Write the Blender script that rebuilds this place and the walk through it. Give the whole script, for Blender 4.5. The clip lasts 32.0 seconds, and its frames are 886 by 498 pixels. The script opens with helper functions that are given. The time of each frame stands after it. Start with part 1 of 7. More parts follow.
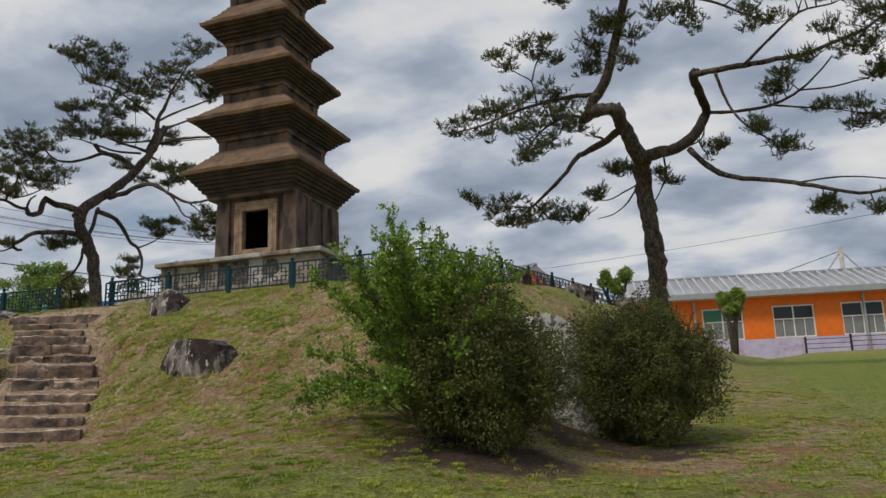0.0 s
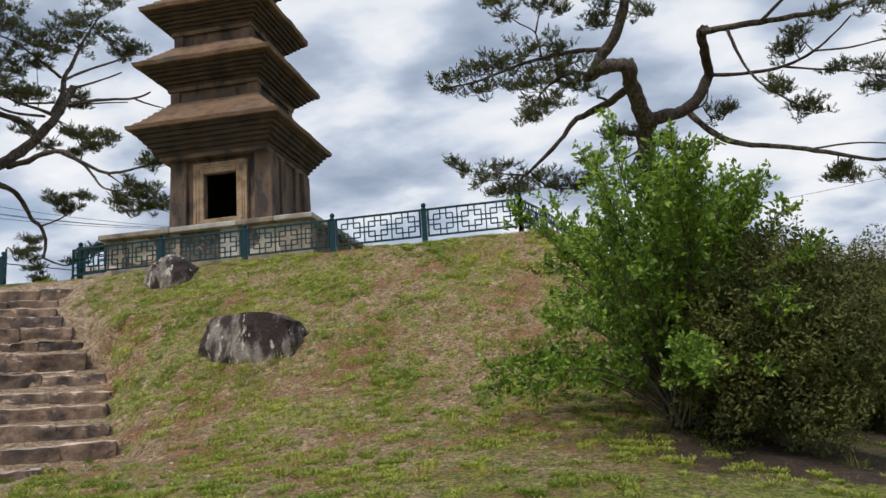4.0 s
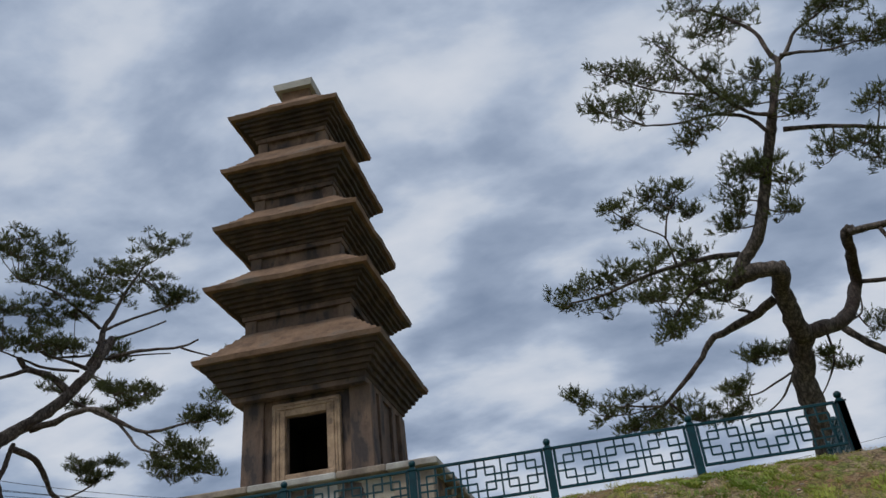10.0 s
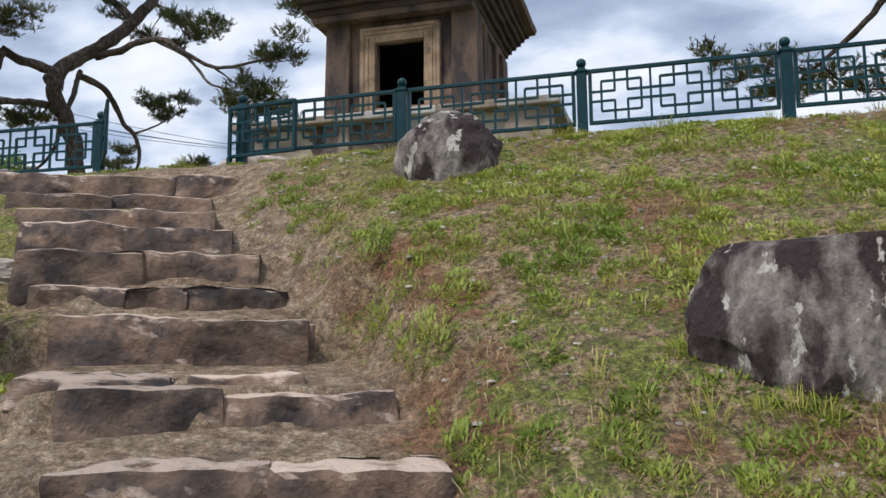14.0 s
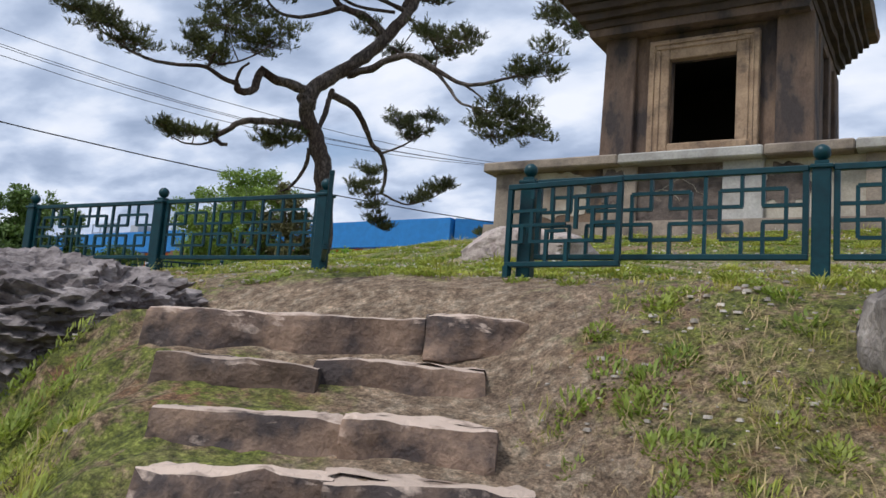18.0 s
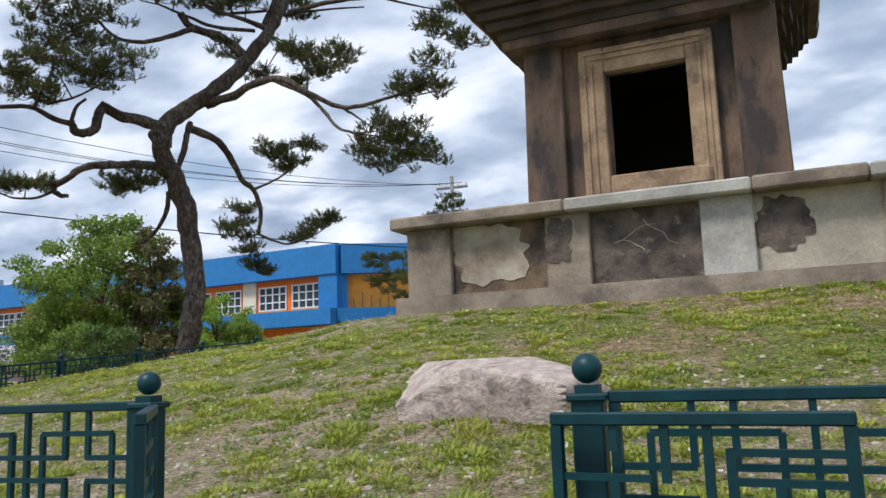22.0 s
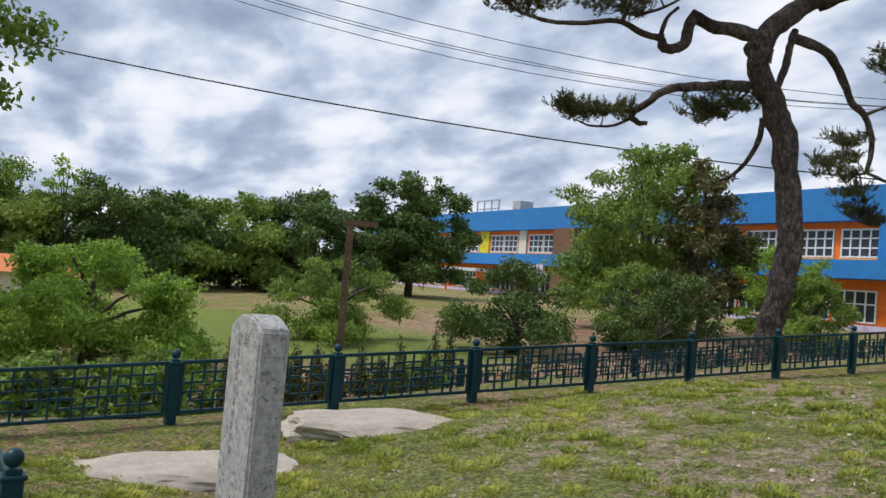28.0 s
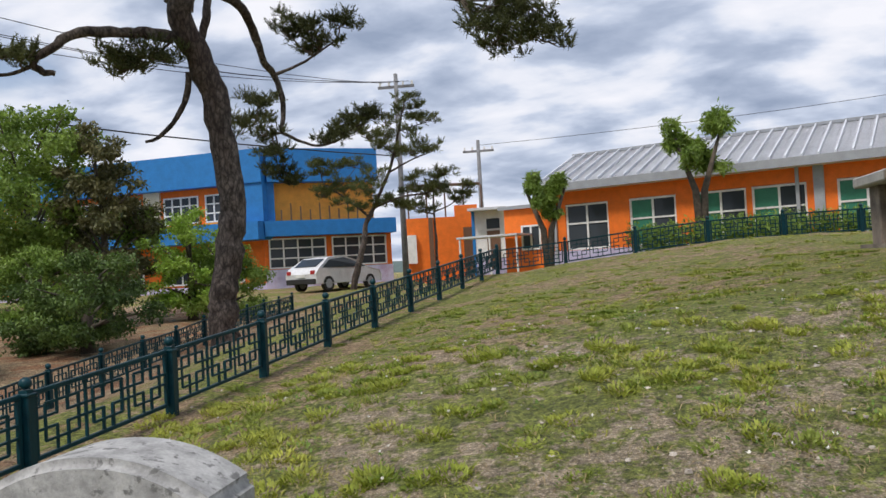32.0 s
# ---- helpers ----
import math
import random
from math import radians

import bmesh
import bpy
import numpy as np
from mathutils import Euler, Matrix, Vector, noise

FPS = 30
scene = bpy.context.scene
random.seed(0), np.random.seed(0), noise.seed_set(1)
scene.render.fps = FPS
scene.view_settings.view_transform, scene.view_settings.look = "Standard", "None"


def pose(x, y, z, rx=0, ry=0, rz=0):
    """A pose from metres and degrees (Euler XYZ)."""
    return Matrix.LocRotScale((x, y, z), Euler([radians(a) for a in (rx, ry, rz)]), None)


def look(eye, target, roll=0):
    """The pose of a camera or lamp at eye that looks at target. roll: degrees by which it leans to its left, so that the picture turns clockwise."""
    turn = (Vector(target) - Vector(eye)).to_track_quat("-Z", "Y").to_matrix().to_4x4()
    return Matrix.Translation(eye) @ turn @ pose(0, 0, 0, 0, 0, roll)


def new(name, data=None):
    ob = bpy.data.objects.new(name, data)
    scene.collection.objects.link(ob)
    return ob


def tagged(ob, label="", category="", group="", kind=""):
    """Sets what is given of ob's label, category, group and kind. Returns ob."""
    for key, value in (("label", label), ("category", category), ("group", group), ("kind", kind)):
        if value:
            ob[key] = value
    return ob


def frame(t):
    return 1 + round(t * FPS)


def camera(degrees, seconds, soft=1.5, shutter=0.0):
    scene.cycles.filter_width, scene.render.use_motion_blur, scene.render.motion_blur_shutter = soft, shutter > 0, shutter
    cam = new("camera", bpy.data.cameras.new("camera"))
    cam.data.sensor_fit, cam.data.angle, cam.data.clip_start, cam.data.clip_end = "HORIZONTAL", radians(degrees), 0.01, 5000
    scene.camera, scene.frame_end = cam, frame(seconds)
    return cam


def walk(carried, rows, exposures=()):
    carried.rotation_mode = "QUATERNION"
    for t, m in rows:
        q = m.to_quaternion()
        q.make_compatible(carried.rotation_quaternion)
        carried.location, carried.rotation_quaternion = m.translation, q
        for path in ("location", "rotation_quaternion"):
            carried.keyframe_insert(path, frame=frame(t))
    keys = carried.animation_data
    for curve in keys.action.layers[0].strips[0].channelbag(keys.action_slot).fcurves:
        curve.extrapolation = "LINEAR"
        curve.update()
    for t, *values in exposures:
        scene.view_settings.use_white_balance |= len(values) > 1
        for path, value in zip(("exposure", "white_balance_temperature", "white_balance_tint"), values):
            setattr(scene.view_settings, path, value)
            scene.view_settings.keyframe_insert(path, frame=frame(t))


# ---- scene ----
cam = camera(57.5, 32.0)
PATH = [
    (0, (5.959, -3.733, 0.302), (5.476, -1.839, 0.727), -1.8),
    (0.5, (5.46, -3.551, 0.37), (5.105, -1.654, 0.893), -3.4),
    (1, (4.943, -3.286, 0.393), (4.609, -1.394, 0.95), -3.7),
    (1.5, (4.507, -3.065, 0.378), (4.324, -1.152, 0.934), -5.1),
    (2, (4.018, -2.818, 0.37), (3.843, -0.902, 0.917), -4.4),
    (2.5, (3.527, -2.57, 0.332), (3.335, -0.623, 0.746), -3.9),
    (3, (3.059, -2.21, 0.369), (2.86, -0.254, 0.732), -3.4),
    (3.5, (2.644, -1.823, 0.442), (2.452, 0.129, 0.834), -3.8),
    (5.5, (1.032, -0.637, 0.54), (0.845, 1.323, 0.89), -3.6),
    (6, (0.688, -0.156, 0.65), (0.529, 1.813, 0.964), -4.7),
    (6.5, (0.379, 0.353, 0.647), (0.331, 2.332, 0.932), -5.4),
    (7, (0.06, 0.803, 0.686), (0.029, 2.787, 0.935), -5.5),
    (7.5, (-0.192, 1.286, 0.785), (-0.192, 3.271, 1.027), -5.8),
    (8, (-0.431, 1.707, 0.939), (-0.406, 3.682, 1.253), -6.0),
    (8.5, (-0.616, 2.0, 1.059), (-0.554, 3.948, 1.505), -6.9),
    (9, (-0.705, 2.071, 1.216), (-0.717, 3.915, 1.99), -7.3),
    (9.5, (-0.747, 1.992, 1.247), (-0.85, 3.719, 2.251), -7.5),
    (10, (-0.764, 1.961, 1.202), (-0.899, 3.693, 2.194), -6.6),
    (10.5, (-0.739, 2.047, 1.158), (-0.913, 3.871, 1.961), -6.3),
    (11, (-0.789, 2.138, 1.13), (-0.839, 4.059, 1.682), -7.6),
    (11.5, (-0.869, 2.366, 0.999), (-0.947, 4.353, 1.213), -7.4),
    (12, (-1.024, 2.837, 1.007), (-1.091, 4.828, 1.186), -6.4),
    (12.5, (-1.263, 3.249, 1.034), (-1.329, 5.241, 1.202), -5.9),
    (13, (-1.456, 3.727, 1.162), (-1.509, 5.71, 1.417), -5.3),
    (13.5, (-1.695, 4.059, 1.242), (-1.916, 6.029, 1.502), -2.9),
    (14, (-1.972, 4.392, 1.302), (-2.334, 6.341, 1.567), -0.5),
    (14.5, (-2.203, 4.76, 1.439), (-2.628, 6.711, 1.547), -1.2),
    (15, (-2.429, 5.145, 1.643), (-2.947, 7.074, 1.748), -0.9),
    (15.5, (-2.588, 5.431, 1.815), (-3.143, 7.348, 1.941), 0.0),
    (17.5, (-3.165, 6.429, 2.265), (-4.061, 8.207, 2.446), 5.1),
    (18, (-3.311, 6.64, 2.472), (-4.213, 8.405, 2.734), 4.4),
    (18.5, (-3.502, 6.82, 2.624), (-4.391, 8.587, 2.919), 3.3),
    (19, (-3.613, 7.012, 2.751), (-4.42, 8.815, 3.063), 2.1),
    (19.5, (-3.761, 7.36, 2.848), (-4.539, 9.161, 3.238), 2.3),
    (20, (-3.929, 7.645, 3.012), (-4.705, 9.448, 3.396), -1.6),
    (20.5, (-4.151, 7.901, 3.174), (-4.906, 9.714, 3.555), -3.0),
    (21, (-4.287, 8.167, 3.283), (-4.949, 10.027, 3.603), -3.1),
    (21.5, (-4.394, 8.438, 3.444), (-5.038, 10.305, 3.756), -2.3),
    (22, (-4.53, 8.599, 3.507), (-5.166, 10.472, 3.8), -2.1),
    (22.5, (-4.752, 8.737, 3.626), (-5.382, 10.618, 3.876), -1.3),
    (23, (-4.958, 8.867, 3.683), (-5.596, 10.748, 3.911), -1.1),
    (23.5, (-5.235, 8.975, 3.817), (-6.023, 10.799, 4.048), -0.8),
    (24, (-5.489, 9.104, 3.9), (-6.308, 10.914, 4.13), -0.4),
    (24.5, (-5.672, 9.276, 3.958), (-6.6, 11.032, 4.189), 0.3),
    (25, (-5.908, 9.428, 4.063), (-7.065, 11.044, 4.285), 1.4),
    (25.5, (-6.2, 9.562, 4.113), (-7.403, 11.145, 4.334), 3.0),
    (26, (-6.53, 9.748, 4.171), (-7.79, 11.287, 4.378), 3.4),
    (26.5, (-6.972, 9.954, 4.205), (-8.364, 11.369, 4.449), 3.9),
    (28.5, (-8.691, 10.318, 4.217), (-10.291, 11.517, 4.271), 5.1),
    (29, (-9.177, 10.371, 4.201), (-10.759, 11.594, 4.243), 4.9),
    (29.5, (-9.622, 10.412, 4.203), (-11.177, 11.669, 4.242), 3.5),
    (30, (-10.038, 10.53, 4.205), (-11.266, 12.108, 4.251), 1.0),
    (30.5, (-10.445, 10.623, 4.236), (-11.486, 12.33, 4.288), -0.9),
    (31, (-10.734, 10.673, 4.21), (-11.466, 12.534, 4.241), -1.9),
    (31.5, (-10.964, 10.758, 4.217), (-11.455, 12.697, 4.241), -2.6),
    (32, (-11.098, 10.847, 4.217), (-11.348, 12.831, 4.267), -3.2),
]
EXPOSURES = [(0, -0.3, 7000, 10), (1, -0.28, 6550, 10), (3, -0.02, 6700, 10), (5.5, 0.25, 6800, 10), (7, 0.4, 6850, 10), (8, 0.3, 6650, 10), (9.3, -0.36, 6350, 10), (10.8, -0.42, 6150, 10), (12, 0.26, 6250, 10), (13, 0.3, 6350, 10), (14, 0.18, 6300, 11), (15, 0.24, 6300, 11), (18, 0.12, 6250, 12), (20, 0.1, 6150, 12), (21, 0.24, 6350, 11), (23, 0.3, 6450, 10), (24.2, 0.08, 6350, 10), (26, -0.02, 6300, 13), (29, 0.2, 6600, 11), (31, 0.22, 6600, 12), (32, 0.12, 6600, 13)]
walk(cam, [(t, look(eye, target, roll)) for t, eye, target, roll in PATH], exposures=EXPOSURES)

# ---- world, sun ----
SUN_UP, SUN_TURN = 56.0, 212.0
world = bpy.data.worlds.new("world")
scene.world = world
world.use_nodes = True
wn, wl = world.node_tree.nodes, world.node_tree.links
wn.clear()


sky = wn.new("ShaderNodeTexSky")
sky.sky_type, sky.sun_disc = "NISHITA", False
sky.sun_elevation, sky.sun_rotation = radians(SUN_UP), radians(SUN_TURN)
coord = wn.new("ShaderNodeTexCoord")
split = wn.new("ShaderNodeSeparateXYZ")
wl.new(coord.outputs["Generated"], split.inputs[0])
up = wn.new("ShaderNodeMath")
up.operation = "MAXIMUM"
up.inputs[1].default_value = 0.0
wl.new(split.outputs["Z"], up.inputs[0])
lift = wn.new("ShaderNodeMath")
lift.operation = "ADD"
lift.inputs[1].default_value = 0.3
wl.new(up.outputs[0], lift.inputs[0])
flat = []
for axis in "XY":
    d = wn.new("ShaderNodeMath")
    d.operation = "DIVIDE"
    wl.new(split.outputs[axis], d.inputs[0])
    wl.new(lift.outputs[0], d.inputs[1])
    flat.append(d)
layer = wn.new("ShaderNodeCombineXYZ")
wl.new(flat[0].outputs[0], layer.inputs[0])
wl.new(flat[1].outputs[0], layer.inputs[1])
shift = wn.new("ShaderNodeMapping")
shift.inputs["Location"].default_value = (3.1, 1.7, 0)
shift.inputs["Rotation"].default_value = (0, 0, 0.35)
shift.inputs["Scale"].default_value = (0.9, 1.25, 1)
wl.new(layer.outputs[0], shift.inputs[0])


def wnoise(scale, detail, rough, distort):
    n = wn.new("ShaderNodeTexNoise")
    n.inputs["Scale"].default_value, n.inputs["Detail"].default_value = scale, detail
    n.inputs["Roughness"].default_value, n.inputs["Distortion"].default_value = rough, distort
    wl.new(shift.outputs[0], n.inputs["Vector"])
    return n


def wramp(source, stops):
    r = wn.new("ShaderNodeValToRGB")
    els = r.color_ramp.elements
    while len(els) < len(stops):
        els.new(0.5)
    for el, (p, c) in zip(els, stops):
        el.position, el.color = p, (*c, 1)
    wl.new(source.outputs[0], r.inputs[0])
    return r


body = wnoise(3.6, 8, 0.5, 0.12)
shade = wramp(body, [(0.34, (0.69, 0.715, 0.765)), (0.44, (0.59, 0.635, 0.71)), (0.5, (0.455, 0.52, 0.63)), (0.57, (0.335, 0.4, 0.515)), (0.68, (0.235, 0.295, 0.405))])
holes = wnoise(1.0, 5, 0.5, 0.1)
gap = wramp(holes, [(0.64, (0, 0, 0)), (0.72, (1, 1, 1))])
skyb = wn.new("ShaderNodeVectorMath")
skyb.operation = "SCALE"
skyb.inputs["Scale"].default_value = 0.1
wl.new(sky.outputs[0], skyb.inputs[0])
mix = wn.new("ShaderNodeMix")
mix.data_type = "RGBA"
wl.new(gap.outputs[0], mix.inputs["Factor"])
wl.new(shade.outputs[0], mix.inputs["A"])
wl.new(skyb.outputs[0], mix.inputs["B"])
back = wn.new("ShaderNodeBackground")
back.inputs["Strength"].default_value = 1.2
wl.new(mix.outputs["Result"], back.inputs["Color"])
wout = wn.new("ShaderNodeOutputWorld")
wl.new(back.outputs[0], wout.inputs["Surface"])

sun = new("sun", bpy.data.lights.new("sun", "SUN"))
sun.data.energy, sun.data.angle, sun.data.color = 2.4, radians(12), (1.0, 0.95, 0.87)
se, sr = radians(SUN_UP), radians(SUN_TURN)
sun.matrix_world = look((0, 0, 30), (-math.sin(sr) * math.cos(se), -math.cos(sr) * math.cos(se), 30 - math.sin(se)))


# ---- materials ----
def material(name, a, b, scale=6.0, rough=0.85, bump=0.0, fine=60.0, c=None, cscale=1.2, cuts=(0.35, 0.65), ccuts=(0.52, 0.66), metal=0.0, vary=0.0, spread=0.0, stretch=None, thin=0.0, lit_dust=None, plates=0.0, spots=None):
    """Two colours mixed by noise, an optional third in larger stains, a fine bump, and a change from piece to piece."""
    m = bpy.data.materials.new(name)
    m.use_nodes = True
    nt = m.node_tree
    n, l = nt.nodes, nt.links
    p = n["Principled BSDF"]
    p.inputs["Roughness"].default_value, p.inputs["Metallic"].default_value = rough, metal
    tc = n.new("ShaderNodeTexCoord")
    src = tc.outputs["Object"]
    if stretch:
        mp = n.new("ShaderNodeMapping")
        mp.inputs["Scale"].default_value = stretch
        l.new(src, mp.inputs[0])
        src = mp.outputs[0]

    def noisy(s, d=5):
        x = n.new("ShaderNodeTexNoise")
        x.inputs["Scale"].default_value, x.inputs["Detail"].default_value, x.inputs["Roughness"].default_value = s, d, 0.6
        l.new(src, x.inputs["Vector"])
        return x

    def ramp(x, lo, hi, ca, cb):
        r = n.new("ShaderNodeValToRGB")
        r.color_ramp.elements[0].position, r.color_ramp.elements[1].position = lo, hi
        r.color_ramp.elements[0].color, r.color_ramp.elements[1].color = (*ca, 1), (*cb, 1)
        l.new(x.outputs[0], r.inputs[0])
        return r

    col = ramp(noisy(scale), *cuts, a, b).outputs[0]
    if c:
        f = ramp(noisy(cscale), *ccuts, (0, 0, 0), (1, 1, 1))
        mx = n.new("ShaderNodeMix")
        mx.data_type = "RGBA"
        l.new(f.outputs[0], mx.inputs["Factor"])
        l.new(col, mx.inputs["A"])
        mx.inputs["B"].default_value = (*c, 1)
        col = mx.outputs["Result"]
    if spots:
        f = ramp(noisy(9.0, 6), 0.6, 0.63, (0, 0, 0), (1, 1, 1))
        mx = n.new("ShaderNodeMix")
        mx.data_type = "RGBA"
        l.new(f.outputs[0], mx.inputs["Factor"])
        l.new(col, mx.inputs["A"])
        mx.inputs["B"].default_value = (*spots, 1)
        col = mx.outputs["Result"]
    g = ramp(noisy(fine, 3), 0.25, 0.75, (0.82, 0.82, 0.82), (1.15, 1.15, 1.15))
    mg = n.new("ShaderNodeMix")
    mg.data_type, mg.blend_type = "RGBA", "MULTIPLY"
    mg.inputs["Factor"].default_value = 1.0
    l.new(col, mg.inputs["A"])
    l.new(g.outputs[0], mg.inputs["B"])
    col = mg.outputs["Result"]
    if plates:
        vo = n.new("ShaderNodeTexVoronoi")
        vo.feature = "DISTANCE_TO_EDGE"
        vo.inputs["Scale"].default_value = plates
        wob = n.new("ShaderNodeVectorMath")
        wob.operation = "MULTIPLY_ADD"
        wob.inputs[1].default_value = (0.12, 0.12, 0.12)
        l.new(noisy(plates * 0.8, 3).outputs[1], wob.inputs[0])
        l.new(src, wob.inputs[2])
        l.new(wob.outputs[0], vo.inputs["Vector"])
        crack = ramp(vo, 0.0, 0.2, (0.4, 0.4, 0.4), (1, 1, 1))
        mp2 = n.new("ShaderNodeMix")
        mp2.data_type, mp2.blend_type = "RGBA", "MULTIPLY"
        mp2.inputs["Factor"].default_value = 1.0
        l.new(col, mp2.inputs["A"])
        l.new(crack.outputs[0], mp2.inputs["B"])
        col = mp2.outputs["Result"]
    # upward faces paled by normal: light on treads put into the colour, with dust
    if lit_dust:
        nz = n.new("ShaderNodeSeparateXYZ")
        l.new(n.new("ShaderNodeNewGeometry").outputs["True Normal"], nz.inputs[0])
        face_up = n.new("ShaderNodeMath")
        face_up.operation = "MULTIPLY_ADD"
        face_up.inputs[1].default_value = 0.55
        l.new(nz.outputs["Z"], face_up.inputs[0])
        l.new(noisy(7.0, 5).outputs[0], face_up.inputs[2])
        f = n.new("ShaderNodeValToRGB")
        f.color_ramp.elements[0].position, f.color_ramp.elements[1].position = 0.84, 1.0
        l.new(face_up.outputs[0], f.inputs[0])
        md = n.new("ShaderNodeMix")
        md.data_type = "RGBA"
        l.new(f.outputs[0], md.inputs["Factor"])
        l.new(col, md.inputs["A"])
        md.inputs["B"].default_value = (*lit_dust, 1)
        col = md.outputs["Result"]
    if vary or spread:
        hs = n.new("ShaderNodeHueSaturation")
        mr = n.new("ShaderNodeMapRange")
        amount = vary or spread
        mr.inputs["To Min"].default_value, mr.inputs["To Max"].default_value = 1 - amount, 1 + amount
        if vary:
            l.new(n.new("ShaderNodeObjectInfo").outputs["Random"], mr.inputs["Value"])
        else:
            l.new(n.new("ShaderNodeNewGeometry").outputs["Random Per Island"], mr.inputs["Value"])
        l.new(mr.outputs[0], hs.inputs["Value"])
        l.new(col, hs.inputs["Color"])
        col = hs.outputs[0]
    l.new(col, p.inputs["Base Color"])
    if thin:
        tr = n.new("ShaderNodeBsdfTranslucent")
        l.new(col, tr.inputs["Color"])
        ms = n.new("ShaderNodeMixShader")
        ms.inputs[0].default_value = thin
        l.new(p.outputs[0], ms.inputs[1])
        l.new(tr.outputs[0], ms.inputs[2])
        l.new(ms.outputs[0], n["Material Output"].inputs["Surface"])
    if bump:
        bp = n.new("ShaderNodeBump")
        bp.inputs["Strength"].default_value, bp.inputs["Distance"].default_value = bump, 0.03
        l.new(noisy(scale * 4, 8).outputs[0], bp.inputs["Height"])
        l.new(bp.outputs[0], p.inputs["Normal"])
    return m


def plain(name, color, rough=0.6, metal=0.0, bump=0.0):
    return material(name, tuple(v * 0.9 for v in color), tuple(min(1, v * 1.08) for v in color), 3.0, rough, bump, 40.0, metal=metal)


def turf_material():
    """Straw and soil with red earth showing through, and green turf in patches and tufts."""
    m = bpy.data.materials.new("patchy_turf")
    m.use_nodes = True
    n, l = m.node_tree.nodes, m.node_tree.links
    p = n["Principled BSDF"]
    p.inputs["Roughness"].default_value = 0.95
    at = n.new("ShaderNodeTexCoord").outputs["Object"]

    def noisy(s, d=5, r=0.6):
        x = n.new("ShaderNodeTexNoise")
        x.inputs["Scale"].default_value, x.inputs["Detail"].default_value, x.inputs["Roughness"].default_value = s, d, r
        l.new(at, x.inputs["Vector"])
        return x.outputs[0]

    def ramp(x, *stops):
        r = n.new("ShaderNodeValToRGB")
        els = r.color_ramp.elements
        while len(els) < len(stops):
            els.new(0.5)
        for el, (q, c) in zip(els, stops):
            el.position, el.color = q, (*c, 1) if not isinstance(c, float) else (c, c, c, 1)
        l.new(x, r.inputs[0])
        return r.outputs[0]

    def blend(f, a, b, kind="MIX"):
        x = n.new("ShaderNodeMix")
        x.data_type, x.blend_type = "RGBA", kind
        if isinstance(f, float):
            x.inputs["Factor"].default_value = f
        else:
            l.new(f, x.inputs["Factor"])
        l.new(a, x.inputs["A"])
        l.new(b, x.inputs["B"])
        return x.outputs["Result"]

    def add(a, b, ka, kb):
        x = n.new("ShaderNodeMath")
        x.operation = "MULTIPLY_ADD"
        x.inputs[1].default_value = ka
        l.new(a, x.inputs[0])
        y = n.new("ShaderNodeMath")
        y.operation = "MULTIPLY"
        y.inputs[1].default_value = kb
        l.new(b, y.inputs[0])
        l.new(y.outputs[0], x.inputs[2])
        return x.outputs[0]

    def within(x, y, rx, ry, turn=0.0):
        """1 inside an oval of the ground, with a ragged edge."""
        mp = n.new("ShaderNodeMapping")
        mp.vector_type = "TEXTURE"
        mp.inputs["Location"].default_value, mp.inputs["Scale"].default_value = (x, y, 0), (rx, ry, 1000)
        mp.inputs["Rotation"].default_value = (0, 0, turn)
        l.new(at, mp.inputs[0])
        ln = n.new("ShaderNodeVectorMath")
        ln.operation = "LENGTH"
        l.new(mp.outputs[0], ln.inputs[0])
        return ramp(add(ln.outputs["Value"], noisy(2.2, 4), 0.6, 0.5), (0.66, 1.0), (0.82, 0.0))

    def most(*masks):
        out = masks[0]
        for k in masks[1:]:
            x = n.new("ShaderNodeMath")
            x.operation = "MAXIMUM"
            l.new(out, x.inputs[0])
            l.new(k, x.inputs[1])
            out = x.outputs[0]
        return out

    def less(a, b):
        x = n.new("ShaderNodeMath")
        x.operation = "SUBTRACT"
        x.use_clamp = True
        l.new(a, x.inputs[0])
        l.new(b, x.inputs[1])
        return x.outputs[0]

    straw = ramp(noisy(16.0, 6, 0.75), (0.34, (0.15, 0.094, 0.052)), (0.48, (0.36, 0.25, 0.145)), (0.64, (0.56, 0.415, 0.255)))
    red = ramp(noisy(22.0, 5, 0.7), (0.36, (0.2, 0.095, 0.045)), (0.64, (0.46, 0.25, 0.135)))
    base = blend(less(ramp(noisy(1.3, 5, 0.65), (0.5, 0.0), (0.57, 1.0)), within(-6, 19, 11, 10)), straw, red)
    gravel = ramp(noisy(55.0, 4, 0.75), (0.36, (0.3, 0.23, 0.15)), (0.52, (0.5, 0.4, 0.275)), (0.66, (0.72, 0.61, 0.47)))
    base = blend(most(within(-9.6, 14.2, 4.2, 3.4), within(-5.2, 11.9, 3.6, 1.9)), base, gravel)
    earth = ramp(noisy(13.0, 9, 0.72), (0.34, (0.2, 0.13, 0.085)), (0.5, (0.42, 0.3, 0.2)), (0.64, (0.64, 0.51, 0.37)))
    base = blend(most(within(-3.55, 7.3, 3.6, 1.0, 2.02), within(-5.4, 10.0, 1.9, 0.9, 0.2)), base, earth)
    green = ramp(noisy(24.0, 5, 0.7), (0.35, (0.06, 0.085, 0.013)), (0.5, (0.2, 0.25, 0.032)), (0.66, (0.4, 0.44, 0.08)))
    slope = within(-1, 6.5, 6.5, 4.0)
    bare = most(within(-3.55, 7.3, 3.6, 1.0, 2.02), within(-5.5, 9.9, 1.5, 0.75, 0.2), within(6.3, 6.0, 1.7, 0.9, 0.5), within(-26, 30, 7, 14), within(-19, 22, 4, 16))
    lush = most(within(-30, 18.6, 12, 5.6, 0.3), within(14, 18, 7, 22))
